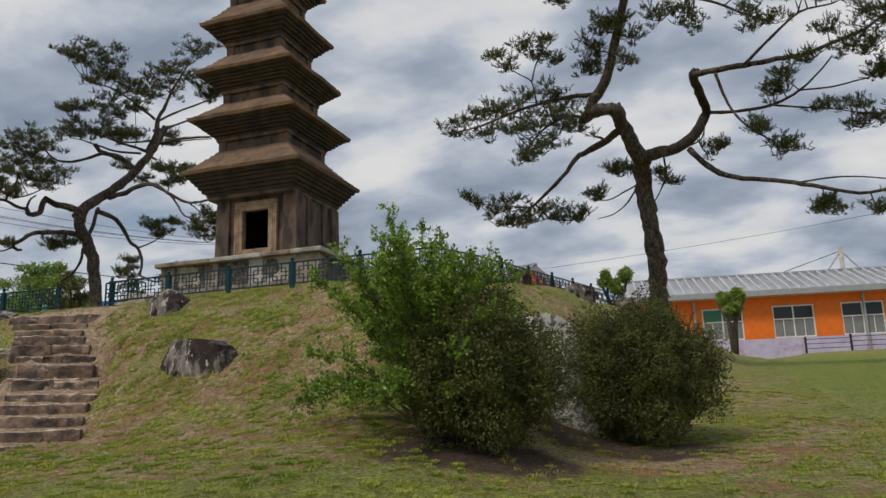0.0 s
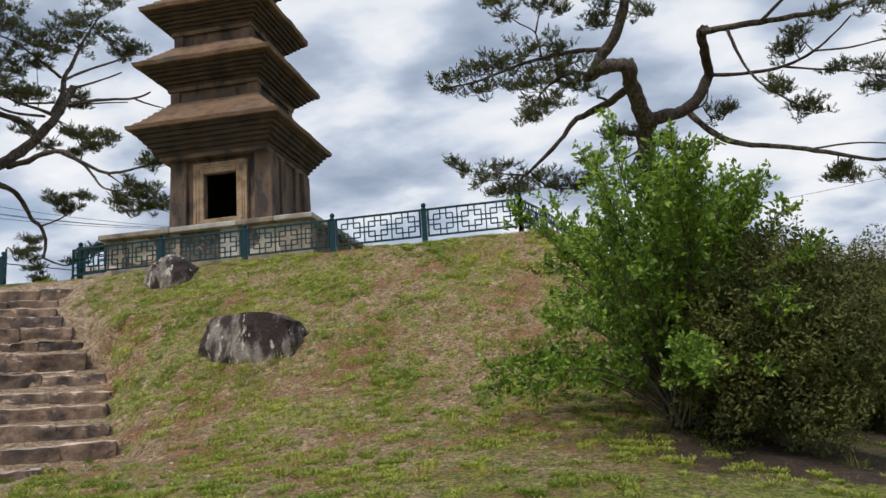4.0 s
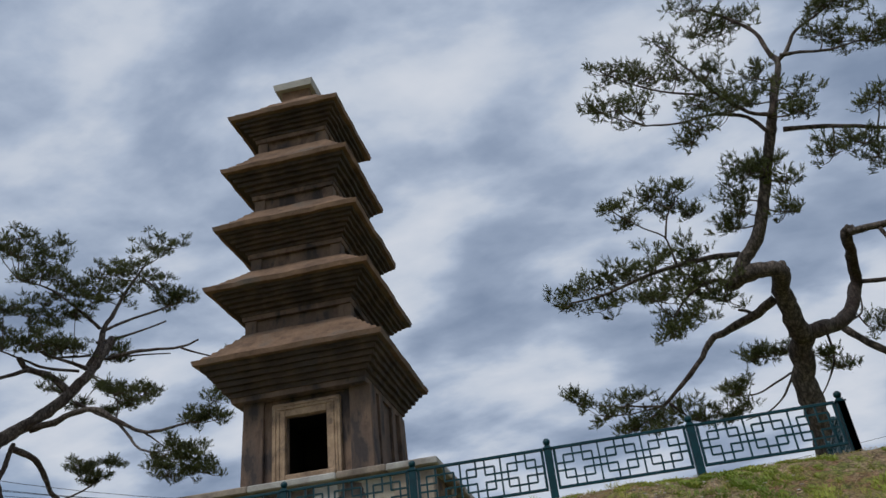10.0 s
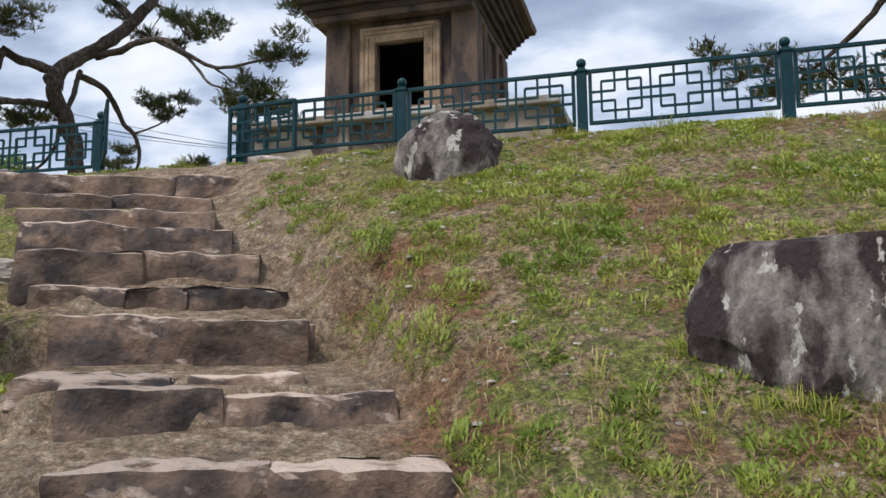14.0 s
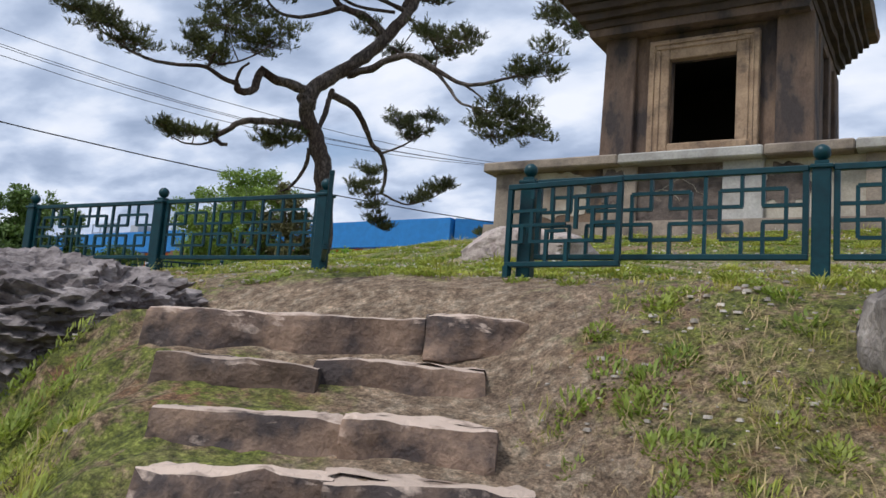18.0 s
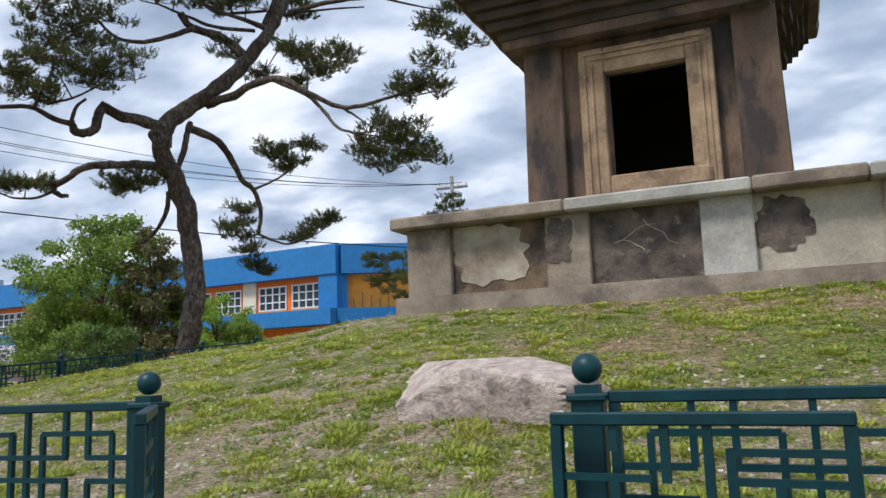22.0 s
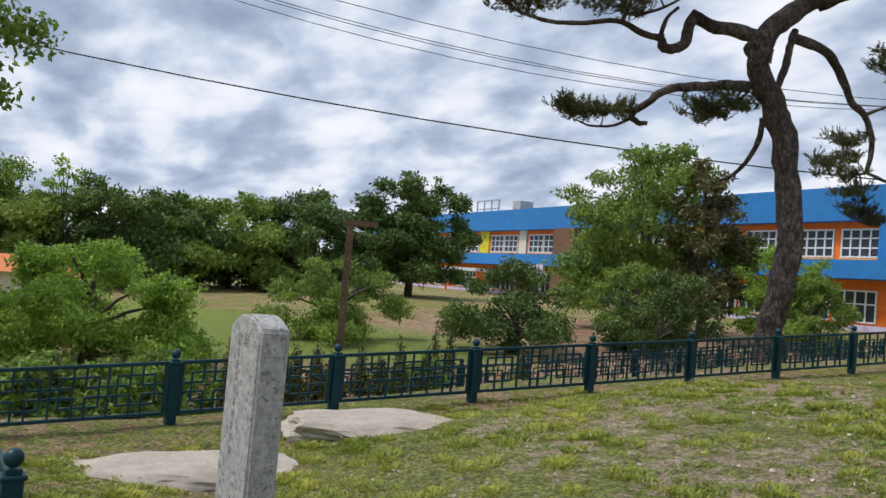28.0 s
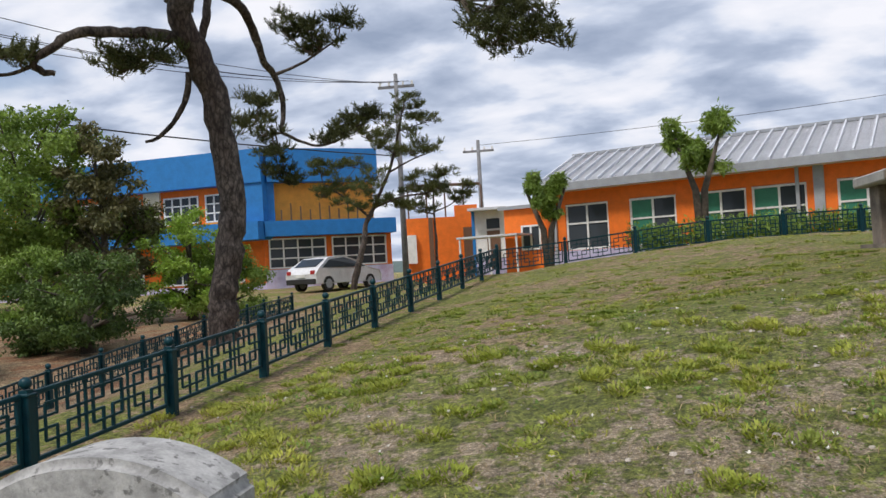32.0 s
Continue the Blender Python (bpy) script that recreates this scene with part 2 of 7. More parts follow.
    mask = ramp(add(noisy(0.55, 3), noisy(6.5, 4, 0.72), 0.45, 0.55), (0.46, 0.0), (0.515, 0.9))
    sparse = ramp(add(noisy(0.8, 3), noisy(9.0, 4, 0.72), 0.4, 0.6), (0.505, 0.0), (0.55, 0.85))
    mask = blend(slope, mask, sparse)
    foot = ramp(add(within(4.0, 1.0, 7.0, 3.6), noisy(7.0, 4, 0.7), 0.55, 0.6), (0.62, 0.0), (0.82, 0.9))
    mask = less(most(mask, lush, foot), bare)
    col = blend(mask, base, green)
    fresh = ramp(noisy(26.0, 5, 0.7), (0.35, (0.12, 0.18, 0.024)), (0.65, (0.3, 0.37, 0.065)))
    col = blend(within(-30, 18.6, 12, 5.6, 0.3), col, fresh)
    # dark ovals: shade beneath the shrubs and crag put into the earth colour
    shaded_earth = ramp(noisy(30.0, 5, 0.7), (0.35, (0.03, 0.018, 0.01)), (0.65, (0.12, 0.075, 0.045)))
    col = blend(most(within(3.95, 4.7, 1.5, 0.9, 0.1), within(5.6, 6.7, 1.5, 0.9, 0.2), within(4.72, 7.2, 0.8, 0.8)), col, shaded_earth)
    col = blend(1.0, col, ramp(noisy(90.0, 4, 0.7), (0.32, 0.5), (0.68, 1.45)), "MULTIPLY")
    col = blend(1.0, col, ramp(noisy(7.0, 4, 0.65), (0.34, 0.78), (0.64, 1.22)), "MULTIPLY")
    col = blend(1.0, col, ramp(noisy(32.0, 5, 0.7), (0.38, 0.62), (0.6, 1.22)), "MULTIPLY")
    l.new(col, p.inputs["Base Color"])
    bp = n.new("ShaderNodeBump")
    bp.inputs["Strength"].default_value, bp.inputs["Distance"].default_value = 1.0, 0.07
    l.new(noisy(40.0, 8, 0.7), bp.inputs["Height"])
    l.new(bp.outputs[0], p.inputs["Normal"])
    return m


M_GROUND = turf_material()
M_BLADE = material("grass_blade", (0.245, 0.27, 0.032), (0.45, 0.435, 0.082), 0.8, 0.7, 0, 5.0, spread=0.3, thin=0.35)
M_DRY = material("dry_grass", (0.34, 0.25, 0.12), (0.5, 0.39, 0.21), 0.8, 0.8, 0, 5.0, spread=0.3, thin=0.3)
M_WEED = material("broad_weed", (0.17, 0.25, 0.03), (0.4, 0.44, 0.08), 1.0, 0.6, 0, 9.0, spread=0.3, thin=0.4)
M_CLUMP = material("yellow_weed", (0.26, 0.32, 0.034), (0.47, 0.485, 0.085), 1.0, 0.6, 0, 9.0, spread=0.3, thin=0.4)
M_CLOVER = material("clover_leaf", (0.1, 0.2, 0.025), (0.22, 0.34, 0.06), 1.0, 0.65, 0, 9.0, spread=0.3, thin=0.35)
M_BLOOM = plain("clover_bloom", (0.75, 0.73, 0.66), 0.8)
M_PAGODA = material("old_brown_stone", (0.09, 0.06, 0.046), (0.25, 0.168, 0.115), 3.0, 0.9, 0.7, 36.0, c=(0.044, 0.035, 0.034), cscale=1.5, ccuts=(0.43, 0.6), stretch=(1.5, 1.5, 0.65))
# darker stone for corbels: shade under the eaves put into the colour
M_EAVESHADE = material("shaded_eave_stone", (0.03, 0.021, 0.016), (0.075, 0.05, 0.034), 2.2, 0.92, 0.4, 26.0, c=(0.05, 0.04, 0.036), cscale=1.3)
M_NICHE = material("warm_niche_stone", (0.22, 0.148, 0.096), (0.4, 0.285, 0.185), 3.4, 0.88, 0.6, 34.0, c=(0.11, 0.078, 0.058), cscale=2.4)
M_ROOF = material("tiered_roof_stone", (0.108, 0.066, 0.043), (0.235, 0.145, 0.09), 2.2, 0.9, 0.4, 26.0, c=(0.10, 0.082, 0.068), cscale=1.1)
M_GREY = material("grey_replaced_stone", (0.33, 0.325, 0.31), (0.45, 0.44, 0.415), 2.2, 0.85, 0.25, 40.0, c=(0.24, 0.22, 0.2), cscale=0.9)
M_PLINTH = material("stained_plinth_stone", (0.15, 0.12, 0.098), (0.33, 0.275, 0.22), 2.2, 0.88, 0.6, 55.0, c=(0.085, 0.07, 0.064), cscale=1.6, ccuts=(0.55, 0.68))
M_PATCH = material("brown_rendered_stone", (0.1, 0.068, 0.046), (0.235, 0.165, 0.108), 3.4, 0.9, 0.6, 50.0, c=(0.055, 0.044, 0.04), cscale=2.4, ccuts=(0.5, 0.6))
M_PALE = material("pale_panel_stone", (0.33, 0.3, 0.245), (0.47, 0.43, 0.355), 3.0, 0.88, 0.5, 60.0, c=(0.2, 0.15, 0.11), cscale=0.8)
M_VOID = plain("unlit_chamber_black", (0.02, 0.017, 0.014), 0.95)
M_STEP = material("step_stone", (0.085, 0.055, 0.042), (0.255, 0.172, 0.122), 4.5, 0.9, 1.0, 50.0, c=(0.05, 0.038, 0.036), cscale=3.2, ccuts=(0.46, 0.6), vary=0.28, lit_dust=(0.49, 0.385, 0.315))
M_ROCK = material("lichened_rock", (0.1, 0.084, 0.078), (0.37, 0.33, 0.295), 10.0, 0.92, 1.0, 34.0, c=(0.036, 0.023, 0.024), cscale=3.4, cuts=(0.34, 0.66), ccuts=(0.42, 0.53), stretch=(1.1, 1.1, 0.55), spots=(0.5, 0.47, 0.42))
M_PINKROCK = material("pinkish_granite", (0.34, 0.27, 0.25), (0.56, 0.485, 0.44), 12.0, 0.9, 0.6, 60.0, c=(0.2, 0.165, 0.155), cscale=7.0, ccuts=(0.58, 0.68))
M_PALEROCK = material("pale_flat_stone", (0.36, 0.32, 0.27), (0.5, 0.45, 0.385), 2.2, 0.9, 0.4, 26.0, c=(0.31, 0.27, 0.22), cscale=1.6)
M_LEDGE = material("layered_ledge_rock", (0.12, 0.1, 0.1), (0.38, 0.335, 0.325), 7.0, 0.9, 1.0, 30.0, c=(0.09, 0.078, 0.08), cscale=2.4, stretch=(1, 1, 1.6))
M_PEBBLE = material("pebble", (0.3, 0.26, 0.22), (0.5, 0.45, 0.39), 9.0, 0.9, 0, 30.0, spread=0.35)
M_STAIN = material("weather_stain", (0.05, 0.04, 0.037), (0.17, 0.135, 0.115), 4.5, 0.9, 0.7, 40.0, c=(0.24, 0.2, 0.17), cscale=5.0, ccuts=(0.6, 0.68))
M_CARVED = plain("dark_carving", (0.2, 0.2, 0.195), 0.9)
M_CRAG = material("speckled_crag", (0.16, 0.15, 0.15), (0.62, 0.6, 0.57), 13.0, 0.92, 1.0, 26.0, c=(0.05, 0.04, 0.042), cscale=2.2, cuts=(0.42, 0.58), ccuts=(0.53, 0.62))
M_MARKER = material("grey_granite", (0.27, 0.27, 0.265), (0.46, 0.46, 0.45), 26.0, 0.85, 0.15, 170.0, c=(0.16, 0.16, 0.155), cscale=48.0, ccuts=(0.57, 0.64))
M_FENCE = material("teal_paint", (0.0005, 0.027, 0.038), (0.001, 0.043, 0.056), 4.0, 0.42, 0.08, 30.0, c=(0.003, 0.045, 0.055), cscale=7.0, ccuts=(0.62, 0.72))
M_FENCE.node_tree.nodes["Principled BSDF"].inputs["Specular IOR Level"].default_value = 0.3
M_BARK = material("pine_bark", (0.042, 0.033, 0.029), (0.19, 0.158, 0.138), 9.0, 0.95, 1.0, 18.0, c=(0.05, 0.028, 0.02), cscale=0.6, ccuts=(0.45, 0.65), stretch=(1, 1, 0.45), plates=11.0)
M_BARK2 = material("twig_bark", (0.06, 0.05, 0.038), (0.13, 0.105, 0.08), 9.0, 0.95, 0.4)
M_NEEDLE = material("pine_needles", (0.04, 0.052, 0.014), (0.105, 0.12, 0.034), 1.2, 0.7, 0, 6.0, spread=0.4, thin=0.15)
M_NEEDLE2 = material("young_pine_needles", (0.06, 0.08, 0.018), (0.13, 0.145, 0.035), 1.2, 0.7, 0, 6.0, spread=0.4, thin=0.2)
M_LEAF = material("fresh_leaf", (0.15, 0.28, 0.025), (0.32, 0.47, 0.07), 1.4, 0.55, 0, 6.0, spread=0.35, thin=0.4)
M_LEAFMID = material("garden_leaf", (0.12, 0.205, 0.03), (0.27, 0.385, 0.07), 0.9, 0.6, 0, 5.0, spread=0.35, thin=0.35)
M_OLIVE = material("olive_brown_leaf", (0.075, 0.085, 0.028), (0.17, 0.155, 0.06), 1.0, 0.65, 0, 6.0, spread=0.35, thin=0.2)
M_BOX = material("clipped_evergreen", (0.045, 0.054, 0.013), (0.13, 0.135, 0.03), 2.4, 0.85, 0, 6.0, spread=0.2, thin=0.12)
M_SHOOT = material("shrub_shoot_leaf", (0.085, 0.175, 0.016), (0.26, 0.4, 0.05), 2.2, 0.5, 0, 6.0, spread=0.4, thin=0.35)
M_DARKTREE = material("dark_tree_leaf", (0.05, 0.1, 0.02), (0.13, 0.21, 0.04), 0.5, 0.6, 0, 4.0, spread=0.4, thin=0.2)
M_BLUE = plain("blue_paint", (0.012, 0.18, 0.5), 0.55)
M_ORANGE = plain("orange_paint", (0.86, 0.18, 0.012), 0.65)
M_AMBER = plain("amber_paint", (0.85, 0.36, 0.05), 0.65)
M_CREAM = plain("cream_paint", (0.72, 0.66, 0.52), 0.7)
M_YELLOW = plain("yellow_paint", (0.75, 0.62, 0.02), 0.65)
M_LILAC = material("painted_lilac_wall", (0.5, 0.46, 0.66), (0.62, 0.58, 0.75), 2.0, 0.75, 0.05, 30.0, c=(0.45, 0.34, 0.5), cscale=1.4)
M_WHITE = plain("white_frame", (0.78, 0.78, 0.76), 0.5)
M_METALROOF = material("pale_metal_roof", (0.56, 0.58, 0.62), (0.66, 0.68, 0.72), 0.6, 0.45, 0.0, 12.0, metal=0.1)
M_CURTAIN = plain("grey_curtain", (0.22, 0.23, 0.24), 0.4)
M_GUTTER = plain("grey_gutter", (0.33, 0.35, 0.38), 0.5)
M_GREENBLIND = plain("green_board", (0.03, 0.2, 0.12), 0.5)
M_CONCRETE = material("concrete", (0.36, 0.35, 0.33), (0.46, 0.45, 0.42), 3.0, 0.85, 0.1)
M_POLE = material("weathered_pole", (0.15, 0.155, 0.165), (0.24, 0.245, 0.255), 3.0, 0.85, 0.1)
M_WIRE = plain("black_cable", (0.015, 0.015, 0.017), 0.6)
M_RUST = material("rusty_steel", (0.085, 0.05, 0.035), (0.16, 0.095, 0.06), 6.0, 0.8, 0.2)
M_CARPAINT = plain("white_car_paint", (0.72, 0.73, 0.75), 0.25)
M_TAIL = plain("red_lamp_lens", (0.4, 0.02, 0.02), 0.3)
M_RUBBER = plain("black_rubber", (0.02, 0.02, 0.02), 0.8)
M_TILE = plain("orange_tiles", (0.62, 0.2, 0.07), 0.8)
M_HILL = material("hazy_hill", (0.07, 0.11, 0.11), (0.1, 0.14, 0.13), 0.02, 1.0, 0, 0.2)
M_DARKWALL = plain("brown_wall", (0.16, 0.085, 0.05), 0.8)


def glass_material():
    m = bpy.data.materials.new("window_glass")
    m.use_nodes = True
    p = m.node_tree.nodes["Principled BSDF"]
    p.inputs["Base Color"].default_value = (0.05, 0.06, 0.07, 1)
    p.inputs["Roughness"].default_value, p.inputs["IOR"].default_value = 0.06, 1.28
    return m


M_GLASS = glass_material()


# ---- building blocks ----
def mesh_of(name, verts, faces, mat, smooth=False):
    me = bpy.data.meshes.new(name)
    me.from_pydata(verts, [], faces)
    me.materials.append(mat)
    if smooth:
        me.polygons.foreach_set("use_smooth", [True] * len(me.polygons))
    me.update()
    return me


def quick_mesh(name, verts, corners, mat):
    """A mesh of faces that all have the same number of corners, from arrays."""
    me = bpy.data.meshes.new(name)
    n = len(verts) // corners
    me.vertices.add(len(verts))
    me.vertices.foreach_set("co", np.asarray(verts, np.float32).ravel())
    me.loops.add(len(verts))
    me.loops.foreach_set("vertex_index", np.arange(len(verts), dtype=np.int32))
    me.polygons.add(n)
    me.polygons.foreach_set("loop_start", np.arange(0, len(verts), corners, dtype=np.int32))
    me.materials.append(mat)
    me.update(calc_edges=True)
    return me


def finish(bm, name, mat, smooth=False):
    me = bpy.data.meshes.new(name)
    bmesh.ops.recalc_face_normals(bm, faces=bm.faces)
    bm.to_mesh(me)
    bm.free()
    me.materials.append(mat)
    if smooth:
        me.polygons.foreach_set("use_smooth", [True] * len(me.polygons))
    return me


def part(name, bm, mat, parent, label="", smooth=False, at=None):
    me = bm if isinstance(bm, bpy.types.Mesh) else finish(bm, name, mat, smooth)
    ob = new(name, me)
    ob.parent = parent
    if at is not None:
        ob.matrix_basis = at
    if label:
        ob["label"] = label
    return ob


def thing(name, m, label="", category="", group="", kind="", data=None):
    ob = new(name, data)
    ob.matrix_basis = m
    return tagged(ob, label, category, group, kind)


def add_box(bm, x0, y0, z0, x1, y1, z1, bevel=0.0):
    r = bmesh.ops.create_cube(bm, size=1)
    for v in r["verts"]:
        v.co = Vector(((x0 + x1) / 2 + v.co.x * (x1 - x0), (y0 + y1) / 2 + v.co.y * (y1 - y0), (z0 + z1) / 2 + v.co.z * (z1 - z0)))
    if bevel:
        edges = {e for v in r["verts"] for e in v.link_edges}
        bmesh.ops.bevel(bm, geom=list(edges), offset=bevel, segments=1, affect="EDGES")


def box(x0, y0, z0, x1, y1, z1, bevel=0.0):
    bm = bmesh.new()
    add_box(bm, x0, y0, z0, x1, y1, z1, bevel)
    return bm


def add_frustum(bm, z0, h0, z1, h1):
    """A square slab whose half-width goes from h0 to h1."""
    v = [bm.verts.new((sx * h, sy * h, z)) for z, h in ((z0, h0), (z1, h1)) for sx, sy in ((-1, -1), (1, -1), (1, 1), (-1, 1))]
    bm.faces.new(v[3::-1])
    bm.faces.new(v[4:])
    for k in range(4):
        bm.faces.new((v[k], v[(k + 1) % 4], v[4 + (k + 1) % 4], v[4 + k]))


def tube(points, radii, sides=8, wobble=0.0, rnd=None):
    """Vertices and faces of a tapering round limb along points."""
    verts, faces = [], []
    pts = [Vector(p) for p in points]
    for k, p in enumerate(pts):
        d = (pts[min(k + 1, len(pts) - 1)] - pts[max(k - 1, 0)]).normalized()
        a = d.cross(Vector((0.13, 0.97, 0.21))).normalized()
        b = d.cross(a)
        for s in range(sides):
            t = 2 * math.pi * s / sides
            r = radii[k] * (1 + (rnd.uniform(-wobble, wobble) if rnd else 0))
            verts.append(tuple(p + (a * math.cos(t) + b * math.sin(t)) * r))
    for k in range(len(pts) - 1):
        for s in range(sides):
            i, j = k * sides + s, k * sides + (s + 1) % sides
            faces.append((i, j, j + sides, i + sides))
    faces.append(tuple(range(sides - 1, -1, -1)))
    faces.append(tuple(range((len(pts) - 1) * sides, len(pts) * sides)))
    return verts, faces


def smooth_line(points, n):
    """Catmull-Rom through points, n steps a span."""
    p = [Vector(v) for v in points]
    p = [p[0] * 2 - p[1]] + p + [p[-1] * 2 - p[-2]]
    out = []
    for k in range(1, len(p) - 2):
        for s in range(n):
            t = s / n
            a, b, c, d = p[k - 1], p[k], p[k + 1], p[k + 2]
            out.append(0.5 * (2 * b + (c - a) * t + (2 * a - 5 * b + 4 * c - d) * t * t + (3 * b - a - 3 * c + d) * t**3))
    out.append(p[-2])
    return out


def leaf_cloud(rng, centres, radii, count, size, slim=0.5, shell=0.0, droop=0.0):
    """Many small leaves (two triangles each, folded) in ellipsoids; the most near their outsides where shell is high."""
    verts, faces = [], []
    k = 0
    total = sum(r[0] * r[1] * r[2] for r in radii) or 1
    for c, r in zip(centres, radii):
        n = max(6, int(count * r[0] * r[1] * r[2] / total))
        d = rng.normal(size=(n, 3))
        d /= np.linalg.norm(d, axis=1)[:, None]
        rad = rng.uniform(0, 1, n) ** (1 / 3)
        rad = shell + (1 - shell) * rad
        lumps = 1 + 0.26 * np.sin(d[:, 0] * 7 + c[0] * 3) + 0.22 * np.sin(d[:, 2] * 9 + c[1] * 5 + d[:, 1] * 6)
        pos = np.array(c) + d * (rad * lumps)[:, None] * np.array(r)
        ax = rng.normal(size=(n, 3))
        ax[:, 2] -= droop
        ax /= np.linalg.norm(ax, axis=1)[:, None]
        bx = np.cross(ax, rng.normal(size=(n, 3)))
        bx /= np.linalg.norm(bx, axis=1)[:, None] + 1e-9
        s = size * rng.uniform(0.6, 1.3, n)[:, None]
        tip, l, rr = pos + ax * s, pos + ax * s * 0.45 + bx * s * slim * 0.5, pos + ax * s * 0.45 - bx * s * slim * 0.5
        q = np.stack([pos, l, tip, rr], 1).reshape(-1, 3)
        verts.append(q)
        faces += [(k + 4 * i, k + 4 * i + 1, k + 4 * i + 2, k + 4 * i + 3) for i in range(n)]
        k += 4 * n
    return np.concatenate(verts).tolist(), faces


# ---- the ground ----
def table(rows, v):
    for (a, p), (b, q) in zip(rows, rows[1:]):
        if v <= b:
            t = min(1, max(0, (v - a) / (b - a)))
            return p + (q - p) * t
    return rows[-1][1]


def ease(a, b, v):
    t = min(1, max(0, (v - a) / (b - a)))
    return t * t * (3 - 2 * t)


def front_line(x):
    return 10.63 - 0.095 * (x + 4.85)


HILL = [(-60, -1.4), (-14.5, -1.05), (-12, -0.95), (-10, -0.75), (-8, -0.32), (-6.5, -0.08), (-5, 0.2), (-4, 0.52), (-3.2, 0.93), (-2.75, 1.25), (-1.95, 1.81), (-1.2, 2.28), (-0.8, 2.56), (-0.45, 2.8), (-0.15, 2.9), (0.1, 2.93), (0.6, 3.0), (1.8, 3.2), (5.5, 4.1), (8, 4.16), (11, 4.2), (16, 4.5), (24, 3.8), (40, 3.7), (80, 4)]
EAST = [(-60, -1.6), (-4, -1.05), (3, -0.5), (7.5, -0.02), (20, 1.5), (45, 3.6), (90, 4)]
WEST = [(-60, 0.5), (0, 1.6), (15, 2.3), (30, 3.1), (50, 3.7), (90, 4)]


def land(x, y):
    s = y - front_line(x)
    s = max(s, min(0.1, s + 1.3 * ease(-11.7, -12.6, x)))
    z = table(HILL, s)
    if s > 0:
        z -= (0.12 - 0.022 * ease(7, 10, s)) * max(0, abs(x + 5) - 2.6) * min(1, max(0.35, s / 6)) * ease(0, 1, s)
    east = table(EAST, y)
    edge = 2.5 + max(0, y - 10) * 0.25
    k = ease(edge - 0.1, edge + (3.2 if y > 9 else 3.2 + 0.1 * (9 - y)), x)
    z = z * (1 - k) + east * k
    west = table(WEST, y)
    k = ease(-14.5, -18.7, x) * ease(7.5, 9.5, y) + ease(-13, -30, x) * (1 - ease(7.5, 9.5, y))
    z = z * (1 - k) + west * k
    k = (y - 12.56) / 1.386
    w = (1 - ease(0.2, 1.3, abs(x + 14.69 - 0.235 * k))) * ease(-2.6, -1.6, k) * ease(11.6, 10.6, k)
    z = z * (1 - w) + (2.885 + 0.108 * k) * w
    far = ease(70, 200, math.hypot(x + 5, y - 15))
    z = z * (1 - far) + 3.4 * far
    # the turf swells a little round the flat boulder
    return z + 0.08 * math.exp(-((x + 5.66) / 0.9) ** 2 - ((y - 12.7) / 0.65) ** 2)


def bumps(x, y):
    return 0.035 * noise.noise((x * 0.9, y * 0.9, 0)) + 0.018 * noise.noise((x * 3.1, y * 3.1, 4))


STAIR_A, STAIR_E = Vector((-0.44, 0.9)), Vector((0.9, 0.44))
#   distance up the stairs, height of the tread, right end, left end
STEPS = [(5.3, 0.02, 1.12, -0.05), (5.75, 0.2, 1.12, -0.07), (6.2, 0.38, 1.04, -0.17), (6.65, 0.58, 0.97, -0.2), (7.1, 0.77, 0.91, -0.27), (7.53, 0.97, 0.93, -0.35), (8.02, 1.2, 0.85, -0.38), (8.97, 1.52, 0.59, -0.62), (9.36, 1.71, 0.51, -0.8), (9.56, 1.91, 0.37, -0.9), (9.82, 2.09, 0.22, -0.93), (10.15, 2.25, 0.1, -1.03), (10.54, 2.42, 0.08, -1.2), (10.85, 2.6, -0.18, -1.36)]


def stair_at(a, e, z):
    return Vector((STAIR_A.x * a + STAIR_E.x * e, STAIR_A.y * a + STAIR_E.y * e, z)) / 1.0036


def stair_drop(x, y):
    """How far a place lies within the flight, and the height of the earth on its treads."""
    a, e = STAIR_A.x * x + STAIR_A.y * y, STAIR_E.x * x + STAIR_E.y * y
    if 4.9 < a < 11.5:
        for (a0, z0, r, l), nxt in zip(STEPS, STEPS[1:] + [(11.5, 2.7, 0, 0)]):
            if a0 <= a - 0.16 < nxt[0]:
                inside = min(ease(l - 1.0, l - 0.05, e), ease(r + 0.3, r - 0.05, e))
                return inside * ease(4.9, 5.4, a) * ease(11.5, 11.1, a), z0 - 0.012 + 0.14 * max(0, (a - 0.16 - a0) / (nxt[0] - a0) - 0.25)
    return 0.0, 0.0


def ground_at(x, y):
    z = land(x, y) + bumps(x, y)
    k, zs = stair_drop(x, y)
    return z * (1 - k) + zs * k


def spaced(spans):
    out = []
    for a, b, d in spans:
        out += list(np.arange(a, b - 1e-6, d))
    return out + [spans[-1][1]]


GX = spaced([(-1500, -200, 130), (-200, -60, 14), (-60, -24, 3), (-24, -14, 0.5), (-14, -7.5, 0.22), (-7.5, 0.5, 0.13), (0.5, 9, 0.25), (9, 24, 1.5), (24, 60, 6), (60, 200, 20), (200, 1500, 130)])
GY = spaced([(-1500, -200, 130), (-200, -40, 16), (-40, -8, 3), (-8, 3.5, 0.3), (3.5, 14, 0.13), (14, 28, 0.4), (28, 60, 2), (60, 200, 12), (200, 1500, 130)])
gverts = [(x, y, ground_at(x, y)) for y in GY for x in GX]
gw = len(GX)
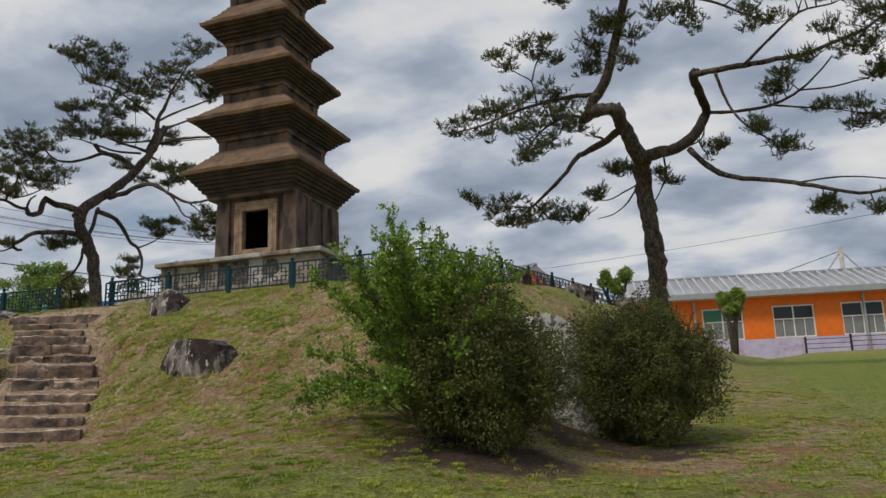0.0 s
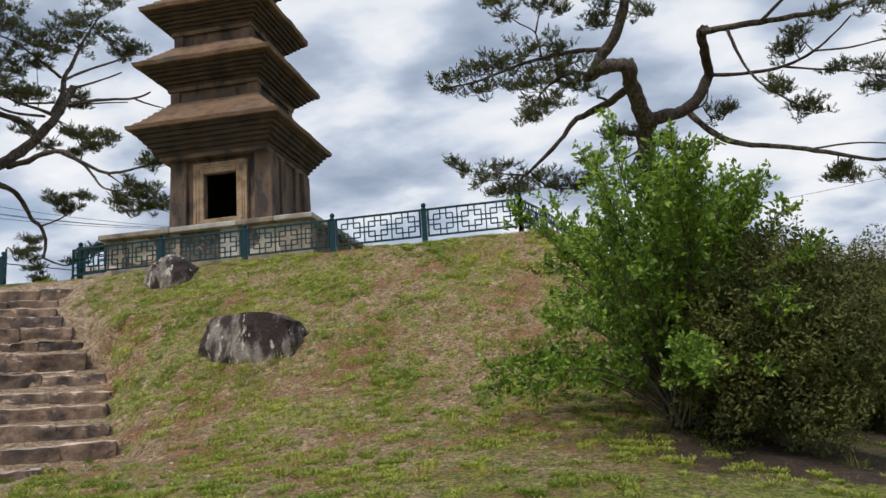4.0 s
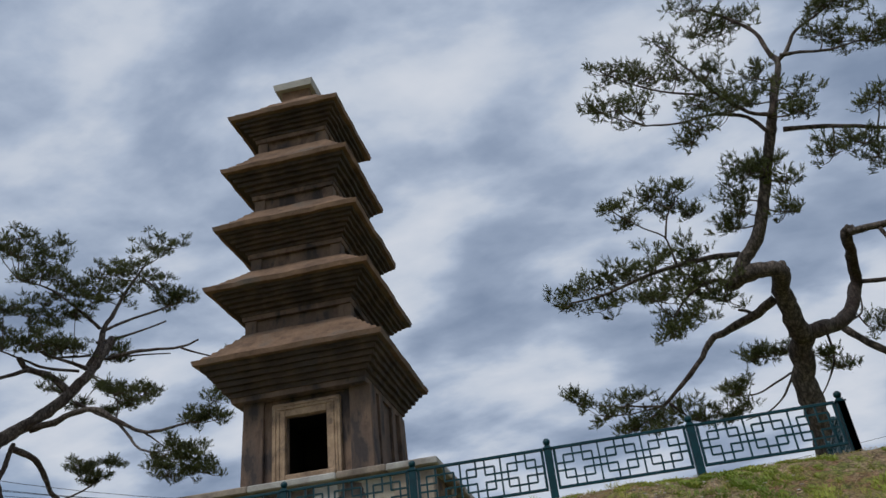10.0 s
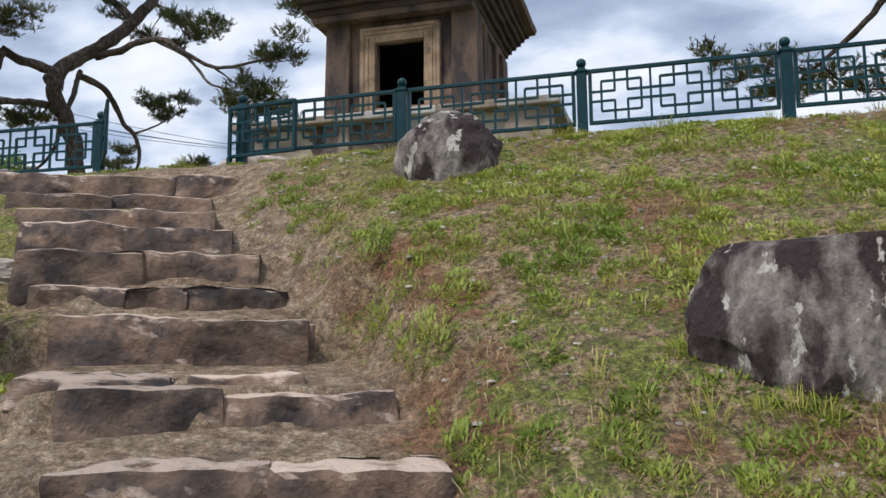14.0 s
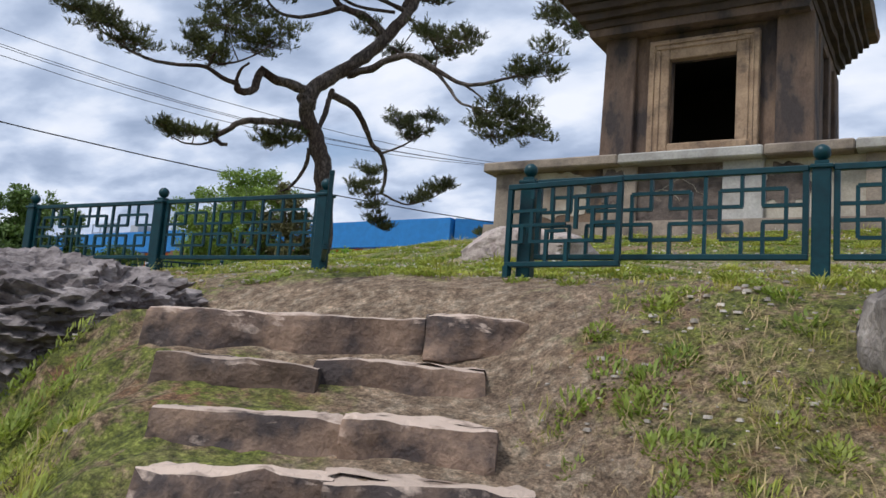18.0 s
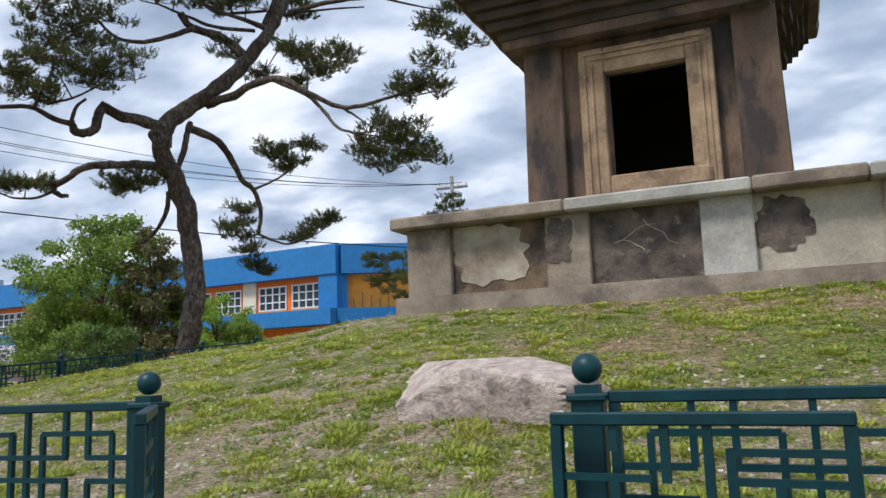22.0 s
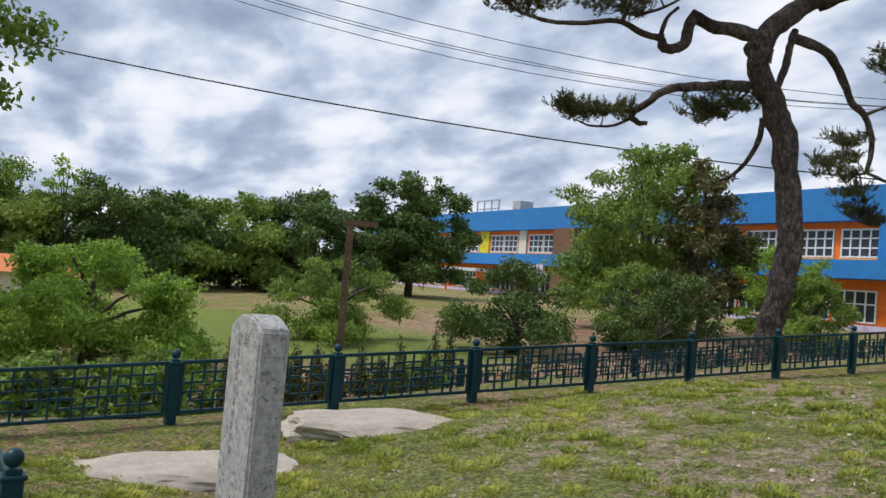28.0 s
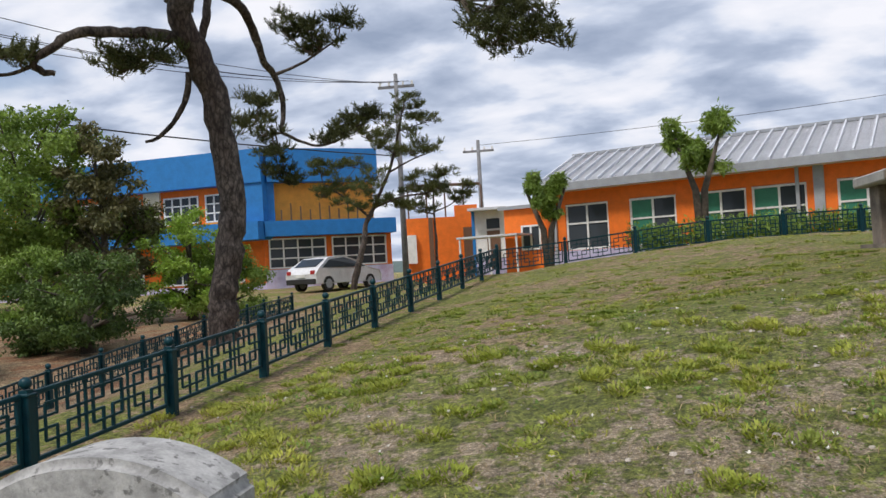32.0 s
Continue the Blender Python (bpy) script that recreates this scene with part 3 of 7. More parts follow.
gfaces = [(j * gw + i, j * gw + i + 1, (j + 1) * gw + i + 1, (j + 1) * gw + i) for j in range(len(GY) - 1) for i in range(gw - 1)]
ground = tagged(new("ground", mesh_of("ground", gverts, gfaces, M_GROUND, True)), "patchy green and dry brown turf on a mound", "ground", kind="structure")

# ---- the pagoda ----
PAGODA = pose(-4.98, 18.66, 0, 0, 0, -5)
pagoda = thing("stone_pagoda", PAGODA, "weathered brown five-storey stone pagoda on a low plinth", "pagoda")
PB = 4.02


def lean(z):
    """The storeys above the first stand a little to the south-west of it, the more the higher."""
    return Vector((-0.11 - 0.032 * (z - 7.1), -0.12 - 0.034 * (z - 7.1), 0)) if z > 7 else Vector()


def slab_part(name, z0, h0, z1, h1, mat, parent, label=""):
    bm = bmesh.new()
    add_frustum(bm, z0, h0, z1, h1)
    if mat in (M_ROOF, M_EAVESHADE) and h0 > 0.6:
        # worn and chipped courses
        bmesh.ops.subdivide_edges(bm, edges=[e for e in bm.edges if e.calc_length() > 0.8], cuts=15, use_grid_fill=False)
        for v in bm.verts:
            q = Vector((v.co.x * 2.4, v.co.y * 2.4, z0 * 5))
            chip = 0.028 * noise.noise(q) - 0.06 * max(0.0, noise.noise(q * 2.3) - 0.28)
            v.co.x *= 1 + chip / h0
            v.co.y *= 1 + chip / h0
            v.co.z += 0.014 * noise.noise(q * 0.7 + Vector((9, 0, 0)))
    if z0 > 7:
        bmesh.ops.translate(bm, verts=bm.verts[:], vec=lean(z0))
    return part(name, bm, mat, parent, label)


PX = 0.19


def shifted(*args):
    ob = slab_part(*args)
    ob.matrix_basis = pose(PX, 0, 0)
    return ob


plinth = shifted("plinth_core", PB - 0.4, 2.44, 4.94, 2.44, M_PLINTH, pagoda)
shifted("plinth_foot", PB - 0.4, 2.66, 4.23, 2.64, M_PLINTH, pagoda)
slab_part("body_base", 5.04, 1.56, 5.125, 1.54, M_PAGODA, pagoda)
# cap stones of the plinth, laid end to end round the edge
rnd = random.Random(4)
for side in range(4):
    cuts = [-2.68, -0.83, 0.84, 1.75, 2.68] if side == 0 else [-2.68, -1.2, 0.4, 1.5, 2.68] if side == 2 else [-1.445, -0.3, 0.6, 1.445]
    for k, (a, b) in enumerate(zip(cuts, cuts[1:])):
        d = rnd.uniform(-0.012, 0.012)
        bm = box(a + 0.004, -2.68 + d, 4.93, b - 0.004, -1.45, 5.06 + d * 0.6, 0.018)
        part("cap_stone", bm, M_GREY if k in (1, 3) else M_PLINTH, pagoda, at=pose(PX, 0, 0, 0, 0, 90 * side))
    # uprights with panels between them
    spots = [(-2.55, -2.06), (-1.06, -0.63), (0.38, 0.83), (1.84, 2.55)] if side == 0 else [(-2.5, -2.14), (-0.9, -0.5), (0.6, 1.0), (2.14, 2.5)]
    for k, (a, b) in enumerate(spots):
        part("corner_upright" if k in (0, len(spots) - 1) else "upright", box(a, -2.54, 4.14, b, -2.36, 4.935, 0.012), M_GREY if k in (2, ) else M_PLINTH, pagoda, at=pose(PX, 0, 0, 0, 0, 90 * side))
    for k, ((_, a), (b, _)) in enumerate(zip(spots, spots[1:])):
        part("panel", box(a - 0.01, -2.475, 4.14, b + 0.01, -2.38, 4.935, 0.008), (M_PATCH, M_STAIN, M_PALE, M_PALE)[k], pagoda, at=pose(PX, 0, 0, 0, 0, 90 * side))
# plaster skins and dark stains on the front panels, each with a ragged edge
def ragged(name, x0, x1, z0, z1, y, mat, seed, label):
    rnd = random.Random(seed)
    bm = bmesh.new()
    cx, cz = (x0 + x1) / 2, (z0 + z1) / 2
    pts = []
    for k in range(72):
        a = 2 * math.pi * k / 72
        ca, sa = math.cos(a), math.sin(a)
        q = 1 / max(abs(ca), abs(sa)) ** 0.45
        w = 1.0 + 0.5 * noise.noise((ca * 1.3 + seed, sa * 1.3, 0.5)) + 0.26 * noise.noise((ca * 3.3 + seed, sa * 3.3, 2))
        pts.append((min(x1, max(x0, cx + ca * q * w * (x1 - x0) / 2)), min(z1, max(z0, cz + sa * q * w * (z1 - z0) / 2))))
    f = bm.faces.new([bm.verts.new((x, y, z)) for x, z in pts])
    g = bmesh.ops.extrude_face_region(bm, geom=[f])
    bmesh.ops.translate(bm, verts=[v for v in g["geom"] if isinstance(v, bmesh.types.BMVert)], vec=(0, -0.009, 0))
    part(name, bm, mat, pagoda, label)


ragged("plaster_skin", -1.86, -1.02, 4.3, 4.92, -2.474, M_PALE, 3, "pale plaster left on the panel")
ragged("dark_stain", -0.88, -0.6, 4.45, 4.9, -2.539, M_STAIN, 5, "black weather stain")
ragged("dark_stain", 1.0, 1.5, 4.4, 4.9, -2.474, M_STAIN, 11, "brown patch on the panel")
# pale dead roots clinging to the front of the plinth
rnd = random.Random(41)
for x, z, n, dx, dz in ((-0.5, 4.86, 7, -0.012, -0.075), (-0.22, 4.62, 6, 0.075, 0.03), (0.05, 4.8, 6, 0.06, -0.05), (-0.62, 4.9, 5, 0.02, -0.06), (0.1, 4.5, 5, -0.06, 0.035)):
    pts = [Vector((x + dx * k + rnd.uniform(-0.02, 0.02), -2.478 if x > -0.6 else -2.543, z + dz * k + rnd.uniform(-0.02, 0.02))) for k in range(n)]
    v, f = tube(pts, [0.006 - 0.0007 * k for k in range(n)], 5)
    part("dead_root", mesh_of("dead_root", v, f, M_PALE, True), None, pagoda, "thin pale dead root on the panel")
shifted("plinth_top", 5.0, 1.6, 5.055, 1.6, M_GREY, pagoda)

# first storey: four walls round a chamber, with corner pillars and a niche frame
H1, Z1, T1 = 1.36, 5.06, 7.22
DOOR = (-0.435, 0.435, 5.52, 6.68)
wall = bmesh.new()
for x0, x1, z0, z1 in ((-H1, DOOR[0], Z1, T1), (DOOR[1], H1, Z1, T1), (DOOR[0], DOOR[1], Z1, DOOR[2]), (DOOR[0], DOOR[1], DOOR[3], T1)):
    add_box(wall, x0 + 0.03, -H1 + 0.09, z0, x1 - 0.03 if x1 == H1 else x1 + 0.03, -H1 + 0.14, z1)
part("front_wall", wall, M_PAGODA, pagoda)
for side in (1, 2, 3):
    part("wall", box(-H1 + 0.05, -H1 + 0.09, Z1, H1 - 0.05, -H1 + 0.42, T1), M_PAGODA, pagoda, at=pose(0, 0, 0, 0, 0, 90 * side))
    for a in (-0.62, 0.34):
        part("half_pillar", box(a, -H1 + 0.02, Z1, a + 0.28, -H1 + 0.12, T1 - 0.1, 0.01), M_PAGODA, pagoda, at=pose(0, 0, 0, 0, 0, 90 * side))
# chamber lining painted near black: the niche's shade is in its colour
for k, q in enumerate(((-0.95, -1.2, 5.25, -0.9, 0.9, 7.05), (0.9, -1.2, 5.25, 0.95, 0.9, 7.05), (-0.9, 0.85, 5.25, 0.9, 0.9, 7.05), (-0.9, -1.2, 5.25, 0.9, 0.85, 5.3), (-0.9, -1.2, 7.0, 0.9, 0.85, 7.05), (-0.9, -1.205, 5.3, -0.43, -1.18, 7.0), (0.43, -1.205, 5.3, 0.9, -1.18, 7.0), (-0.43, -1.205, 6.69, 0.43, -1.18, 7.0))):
    part("chamber_floor" if k == 3 else "chamber_ceiling" if k == 4 else "chamber_wall", box(*q), M_VOID, pagoda, "near-black chamber inside the niche, its shade put into the colour")
for side in range(4):
    bm = bmesh.new()
    v = [bm.verts.new((x, y, z)) for z, g in ((Z1, 0.03), (T1 - 0.1, 0.0)) for x, y in ((-H1 - g, -H1 - g), (-H1 + 0.44, -H1 - g), (-H1 + 0.44, -H1 + 0.44), (-H1 - g, -H1 + 0.44))]
    bm.faces.new(v[3::-1])
    bm.faces.new(v[4:])
    for k in range(4):
        bm.faces.new((v[k], v[(k + 1) % 4], v[4 + (k + 1) % 4], v[4 + k]))
    bmesh.ops.bevel(bm, geom=bm.edges[:], offset=0.015, segments=1, affect="EDGES")
    part("corner_pillar", bm, M_PAGODA, pagoda, at=pose(0, 0, 0, 0, 0, 90 * side))
niche = part("niche_frame", box(-0.72, -H1 - 0.03, Z1 + 0.03, -0.44, -H1 + 0.13, 6.98, 0.012), M_NICHE, pagoda, "warm sandy stone frame round the niche")
part("jamb", box(0.44, -H1 - 0.03, Z1 + 0.03, 0.72, -H1 + 0.13, 6.98, 0.012), M_NICHE, niche)
part("lintel", box(-0.437, -H1 - 0.027, 6.69, 0.437, -H1 + 0.13, 6.977, 0.012), M_NICHE, niche)
part("sill", box(-0.437, -H1 - 0.035, Z1 + 0.2, 0.437, -H1 + 0.13, 5.515, 0.015), M_NICHE, niche)
for x0, x1, z0, z1 in ((-0.6, -0.555, 5.1, 6.83), (0.555, 0.6, 5.1, 6.83), (-0.6, 0.6, 6.835, 6.875), (-0.66, -0.635, 5.1, 6.9), (0.635, 0.66, 5.1, 6.9), (-0.66, 0.66, 6.905, 6.93)):
    part("moulding", box(x0, -H1 - 0.05, z0, x1, -H1, z1, 0.006), M_NICHE, niche)
part("threshold", box(0.26, -H1 - 0.09, 5.3, 0.62, -H1, 5.5, 0.03), M_NICHE, niche)


def tier(z_body, h_body, z_eave, h_eave, h_next, z_next, steps_under, steps_over, first=False):
    """A roof of stepped courses: corbels under the eave, a thin eave slab, and steps above it up to the next body."""
    lo = z_eave - 0.02
    a, b = (z_body, h_body)
    rise = (lo - a) / steps_under
    for k in range(steps_under):
        h = b + 0.07 + (h_eave - 0.16 - b) * (k / (steps_under - 0.3)) ** 0.95
        slab_part("corbel_course", a + rise * k + 0.004, h, a + rise * (k + 1) - 0.004, h + 0.012, M_EAVESHADE, roof_of)
        slab_part("corbel_bed", a + rise * (k + 1) - 0.012, h - 0.03, a + rise * (k + 1) + 0.008, h - 0.03, M_EAVESHADE, roof_of)
    # a thin eave slab, its underside sloping out
    slab_part("eave_slab", lo, h_eave - 0.03, lo + 0.1, h_eave, M_ROOF, roof_of)
    top = lo + 0.1
    rise = (z_next - top) / steps_over
    for k in range(steps_over):
        h = h_eave - 0.13 - (h_eave - 0.13 - h_next - 0.08) * (k / (steps_over - 1)) ** 0.9
        slab_part("roof_course", top + rise * k + 0.002, h + 0.035, top + rise * (k + 1) + 0.002, h - 0.03, M_ROOF, roof_of)


EAVES = [(7.84, 2.03), (9.57, 1.86), (11.14, 1.72), (12.78, 1.57), (14.42, 1.42)]
BODIES = [(7.2, 1.4), (9.08, 1.2), (10.66, 1.08), (12.28, 0.98), (14.0, 0.88)]
for k, ((ze, he), (zb, hb)) in enumerate(zip(EAVES, BODIES)):
    roof_of = slab_part("storey_beam", zb - 0.1, hb + 0.03, zb + 0.02, hb + 0.05, M_PAGODA, pagoda)
    if k < 4:
        zn, hn = BODIES[k + 1][0] - 0.42, BODIES[k + 1][1]
        tier(zb, hb, ze, he, hn, zn, 6 - (k > 2), 6 - (k > 1))
        nb = slab_part("storey_body", zn - 0.02, hn - 0.06, BODIES[k + 1][0], hn - 0.06, M_PAGODA, pagoda)
        for side in range(4):
            part("corner_pillar", box(-hn, -hn, zn, -hn + 0.26, -hn + 0.26, BODIES[k + 1][0] - 0.1, 0.012), M_PAGODA, nb, at=Matrix.Translation(lean(zn)) @ pose(0, 0, 0, 0, 0, 90 * side))
    else:
        tier(zb, hb, ze, he, 0.62, 15.25, 5, 5)
finial = slab_part("finial_base", 15.24, 0.36, 15.82, 0.38, M_ROOF, pagoda)
slab_part("finial_cap", 15.8, 0.5, 15.98, 0.54, M_GREY, finial)

# ---- fences ----
BAR = 0.017


def panel_frame(w, h):
    bm = bmesh.new()
    add_box(bm, 0, -0.014, h - 0.03, w, 0.014, h, 0.004)
    add_box(bm, 0, -0.014, 0, w, 0.014, 0.028, 0.004)
    add_box(bm, 0, -0.012, 0.028, 0.026, 0.012, h - 0.03)
    add_box(bm, w - 0.026, -0.012, 0.028, w, 0.012, h - 0.03)
    return finish(bm, "panel", M_FENCE)


def bars_of(w, h, motifs):
    """Straight bars of the lattice: ring, hooks to the rails and upright dividers."""
    out = []
    x0, x1, z0, z1 = 0.026, w - 0.026, 0.028, h - 0.03
    m = (x1 - x0) / motifs
    for k in range(motifs):
        cx, cz, hx, hz = x0 + m * (k + 0.5), (z0 + z1) / 2, m, z1 - z0
        if k:
            out.append((x0 + m * k - BAR / 2, z0, x0 + m * k + BAR / 2, z1))
        for s in (-1, 1):
            xr, zr = cx + s * 0.34 * hx, cz + s * 0.31 * hz
            out.append((xr - BAR / 2, cz - 0.31 * hz, xr + BAR / 2, cz + 0.31 * hz))
            out.append((cx - 0.34 * hx, zr - BAR / 2, cx + 0.34 * hx, zr + BAR / 2))
            for q in (-1, 1):
                xi, zi = cx + s * 0.11 * hx, cz + q * 0.1 * hz
                out.append((xi - BAR / 2, *((cz + 0.1 * hz, ) if q > 0 else (z0, )), xi + BAR / 2, z1 if q > 0 else cz - 0.1 * hz))
                a, b = (cx - 0.5 * hx, cx - 0.1 * hx) if s < 0 else (cx + 0.1 * hx, cx + 0.5 * hx)
                out.append((a, zi - BAR / 2, b, zi + BAR / 2))
    return out


def bar_mesh(r, k):
    d = 0.0062 + 0.00022 * (k % 23)
    return finish(box(r[0], -d, r[1], r[2], d, r[3]), "bar", M_FENCE)


def post_mesh(h, w=0.039):
    bm = bmesh.new()
    add_box(bm, -w, -w, -0.25, w, w, h - 0.115, 0.006)
    add_box(bm, -w * 1.25, -w * 1.25, h - 0.125, w * 1.25, w * 1.25, h - 0.105, 0.005)
    add_box(bm, -w * 0.75, -w * 0.75, h - 0.106, w * 0.75, w * 0.75, h - 0.085)
    return finish(bm, "post", M_FENCE)


def ball_mesh(r=0.038):
    bm = bmesh.new()
    bmesh.ops.create_uvsphere(bm, u_segments=14, v_segments=9, radius=r)
    return finish(bm, "ball", M_FENCE, True)


def fence(name, stops, label, height=0.6, motifs=3, joined=False, skip=()):
    """A run of posts with lattice panels between them; stops are the posts' places on the ground."""
    w0 = (Vector(stops[1]) - Vector(stops[0])).length - 0.1
    root = thing(name, pose(*stops[0]), label, "fence", "teal lattice fences")
    inv = root.matrix_basis.inverted()
    ph = height - 0.17
    post, ball, frame_me = post_mesh(height), ball_mesh(), panel_frame(w0, ph)
    rects = bars_of(w0, ph, motifs)
    if joined:
        bm = bmesh.new()
        for k, r in enumerate(rects):
            add_box(bm, r[0], -0.0062 - 0.00022 * (k % 23), r[1], r[2], 0.0062 + 0.00022 * (k % 23), r[3])
        lattice = finish(bm, "lattice", M_FENCE)
    else:
        meshes = [bar_mesh(r, k) for k, r in enumerate(rects)]
    for k, p in enumerate(stops):
        po = part("post", post, None, root, at=inv @ Matrix.Translation(p))
        part("ball", ball, None, po, at=pose(0, 0, height - 0.045))
        if k + 1 < len(stops) and k not in skip:
            a, b = Vector(p), Vector(stops[k + 1])
            d = b - a
            flat_len = math.hypot(d.x, d.y)
            yaw = math.atan2(d.y, d.x)
            m = Matrix.Translation(a + Vector((0, 0, 0.07))) @ Matrix.Rotation(yaw, 4, "Z")
            shear = Matrix.Identity(4)
            shear[2][0] = d.z / flat_len
            m = m @ shear @ Matrix.Diagonal(((flat_len - 0.1) / w0, 1, 1, 1)) @ Matrix.Translation((0.05, 0, 0))
            pa = part("panel", frame_me, None, root)
            pa.matrix_local = Matrix.Identity(4)
            pa.matrix_parent_inverse = inv @ m
            if joined:
                part("lattice", lattice, None, pa)
            else:
                for me in meshes:
                    part("bar", me, None, pa)
    return root


def line_stops(p, q, n, h=None):
    out = []
    for k in range(n + 1):
        x, y = p[0] + (q[0] - p[0]) * k / n, p[1] + (q[1] - p[1]) * k / n
        out.append((x, y, ground_at(x, y) if h is None else h[0] + (h[1] - h[0]) * k / n))
    return out


front = fence("fence", line_stops((-4.854, 10.628), (2.267, 9.954), 5, (2.94, 2.935)), "dark teal metal lattice fence with ball-topped posts along the front")
west_front = fence("fence", line_stops((-6.293, 10.789), (-9.2, 10.88), 2, (2.94, 2.92)), "dark teal lattice fence beside the gate gap")
west_stops = [(-14.69 + 0.235 * k, 12.56 + 1.386 * k + 0.03 * max(0, 1 - k) , 2.905 + 0.108 * k) for k in range(-2, 12)]
west_return = fence("fence", [(-11.64, 10.91, 2.86), (-13.02, 10.96, 2.84)], "dark teal lattice fence panel returning to the west edge")
west_fence = fence("fence", west_stops, "dark teal lattice fence along the mound's west edge")
east_fence = fence("fence", [(2.267, 9.954, 2.935)] + [(2.3 + 0.36 * k, 9.95 + 1.4 * k, 3.0 + 0.06 * k) for k in range(1, 9)], "dark teal lattice fence along the mound's east edge", joined=True)
north_fence = fence("fence", line_stops((-12.1, 27.81), (4.9, 26.6), 12), "dark teal lattice fence behind the pagoda", joined=True)
lower_fence = fence("fence", line_stops((-17.1, 13.5), (-18.4, 33.4), 14), "lower teal lattice fence beyond the mound", joined=True)

# the gate leaf, folded back against the fence
leaf_w, leaf_h = 0.65, 0.44
gate = thing("gate_leaf", pose(-4.93, 10.53, 2.955, 0, 0, -11), "open teal lattice gate leaf folded back against the fence", "gate")
part("gate_frame", panel_frame(leaf_w, leaf_h), None, gate)
for k, r in enumerate([(0.02, 0.3, 0.2, 0.317), (0.12, 0.37, 0.137, 0.43), (0.22, 0.3, 0.237, 0.43), (0.3, 0.24, 0.317, 0.43), (0.02, 0.22, 0.3, 0.237), (0.12, 0.13, 0.137, 0.3), (0.12, 0.13, 0.42, 0.147), (0.42, 0.13, 0.437, 0.3), (0.34, 0.3, 0.54, 0.317), (0.34, 0.2, 0.357, 0.38), (0.34, 0.363, 0.54, 0.38), (0.2, 0.03, 0.217, 0.2), (0.2, 0.185, 0.3, 0.202), (0.3, 0.03, 0.317, 0.13), (0.42, 0.22, 0.54, 0.237), (0.03, 0.13, 0.09, 0.147), (0.075, 0.13, 0.092, 0.22)]):
    r = (r[0] * 1.16, r[1] * 0.955, r[2] * 1.16, r[3] * 0.955)
    part("bar", bar_mesh(r, k), None, gate)
gate2 = thing("gate_leaf", pose(-6.22, 10.72, 2.99, 0, 0, -54), "open teal lattice gate leaf swung outward", "gate")
part("gate_frame", panel_frame(leaf_w, leaf_h), None, gate2)
for k, r in enumerate(bars_of(leaf_w, leaf_h, 1)):
    part("bar", bar_mesh(r, k), None, gate2)
for g in (gate, gate2):
    part("bottom_pivot", box(0.0, -0.02, -0.12, 0.03, 0.02, 0.01), M_FENCE, g)


# ---- stones ----
def boulder(rng, size, square=0.5, rough=0.1, cuts=7, seed=0, detail=4, crag=0.0):
    """A lump between a ball and a block, chipped by planes and roughened."""
    bm = bmesh.new()
    bmesh.ops.create_icosphere(bm, subdivisions=detail, radius=1)
    planes = [(Vector((rng.uniform(-1, 1), rng.uniform(-1, 1), rng.uniform(-0.3, 1))).normalized(), rng.uniform(0.86, 1.0)) for _ in range(cuts)]
    for v in bm.verts:
        c = v.co.copy()
        p = c.lerp(c / max(abs(c.x), abs(c.y), abs(c.z)), square)
        for n, d in planes:
            over = p.dot(n) - d
            if over > 0:
                p = p - n * over * 0.85
        w = Vector((seed * 1.7, seed * 0.3, 0))
        p += c * rough * (noise.noise(c * 1.6 + w) + 0.5 * noise.noise(c * 4 + w) + 0.28 * noise.noise(c * 10 + w))
        if crag:
            g = Vector((c.x * 1.2 + c.z * 0.9, c.y * 1.2, c.z * 2.0 - c.x * 0.5)) + w
            ridge = sum(k * (0.75 - 2 * abs(noise.noise(g * q))) for q, k in ((1.7, 0.5), (4.1, 0.32), (9.0, 0.2), (19.0, 0.1)))
            p += c * crag * ridge
        if crag > 0.2:
            # thin tilted beds, each broken back a little from the one below
            lay = (p.z * size[2] + 0.4 * p.x * size[0]) * 13 + 0.8 * noise.noise(c * 2.2 + w)
            p += c * 0.13 * (lay - math.floor(lay) - 0.5) * (0.7 + noise.noise(c * 3 + w))
        v.co = Vector((p.x * size[0], p.y * size[1], p.z * size[2]))
    return bm


def rock(name, x, y, z, size, mat, label, seed, turn=0, rough=0.1, square=0.5, cuts=7, detail=5, tip=0, crag=0.0, wedge=0.0):
    rng = random.Random(seed)
    bm = boulder(rng, size, square, rough, cuts, seed, detail, crag)
    for v in bm.verts:
        if wedge:
            t = max(0.0, v.co.x / size[0])
            v.co.z = min(v.co.z, size[2] * (0.86 + 0.1 * noise.noise(v.co * 3))) * (1 - wedge * t * t) + 0.05 * v.co.y
            v.co.y *= 1 - 0.4 * wedge * t
    ob = new(name, finish(bm, name, mat, True))
    ob.data.set_sharp_from_angle(angle=radians(28))
    ob.matrix_basis = pose(x, y, z, tip, 0, turn)
    return tagged(ob, label, "rock")


rock("boulder", -1.0, 7.74, 1.33, (0.6, 0.38, 0.47), M_ROCK, "dark grey boulder with pale lichen patches set in the slope", 11, -4, 0.12, 0.86, 8, crag=0.035, wedge=0.3)
rock("boulder", -2.92, 9.82, 2.58, (0.38, 0.36, 0.42), M_ROCK, "rounded grey-brown boulder below the fence", 6, 10, 0.14, 0.12)
rock("boulder", 4.5, 7.5, 0.74, (0.78, 0.5, 1.12), M_CRAG, "tall craggy grey rock speckled white between two shrubs", 8, 0, 0.22, 0.35, 8, 5, 0, 0.14, wedge=0.4)
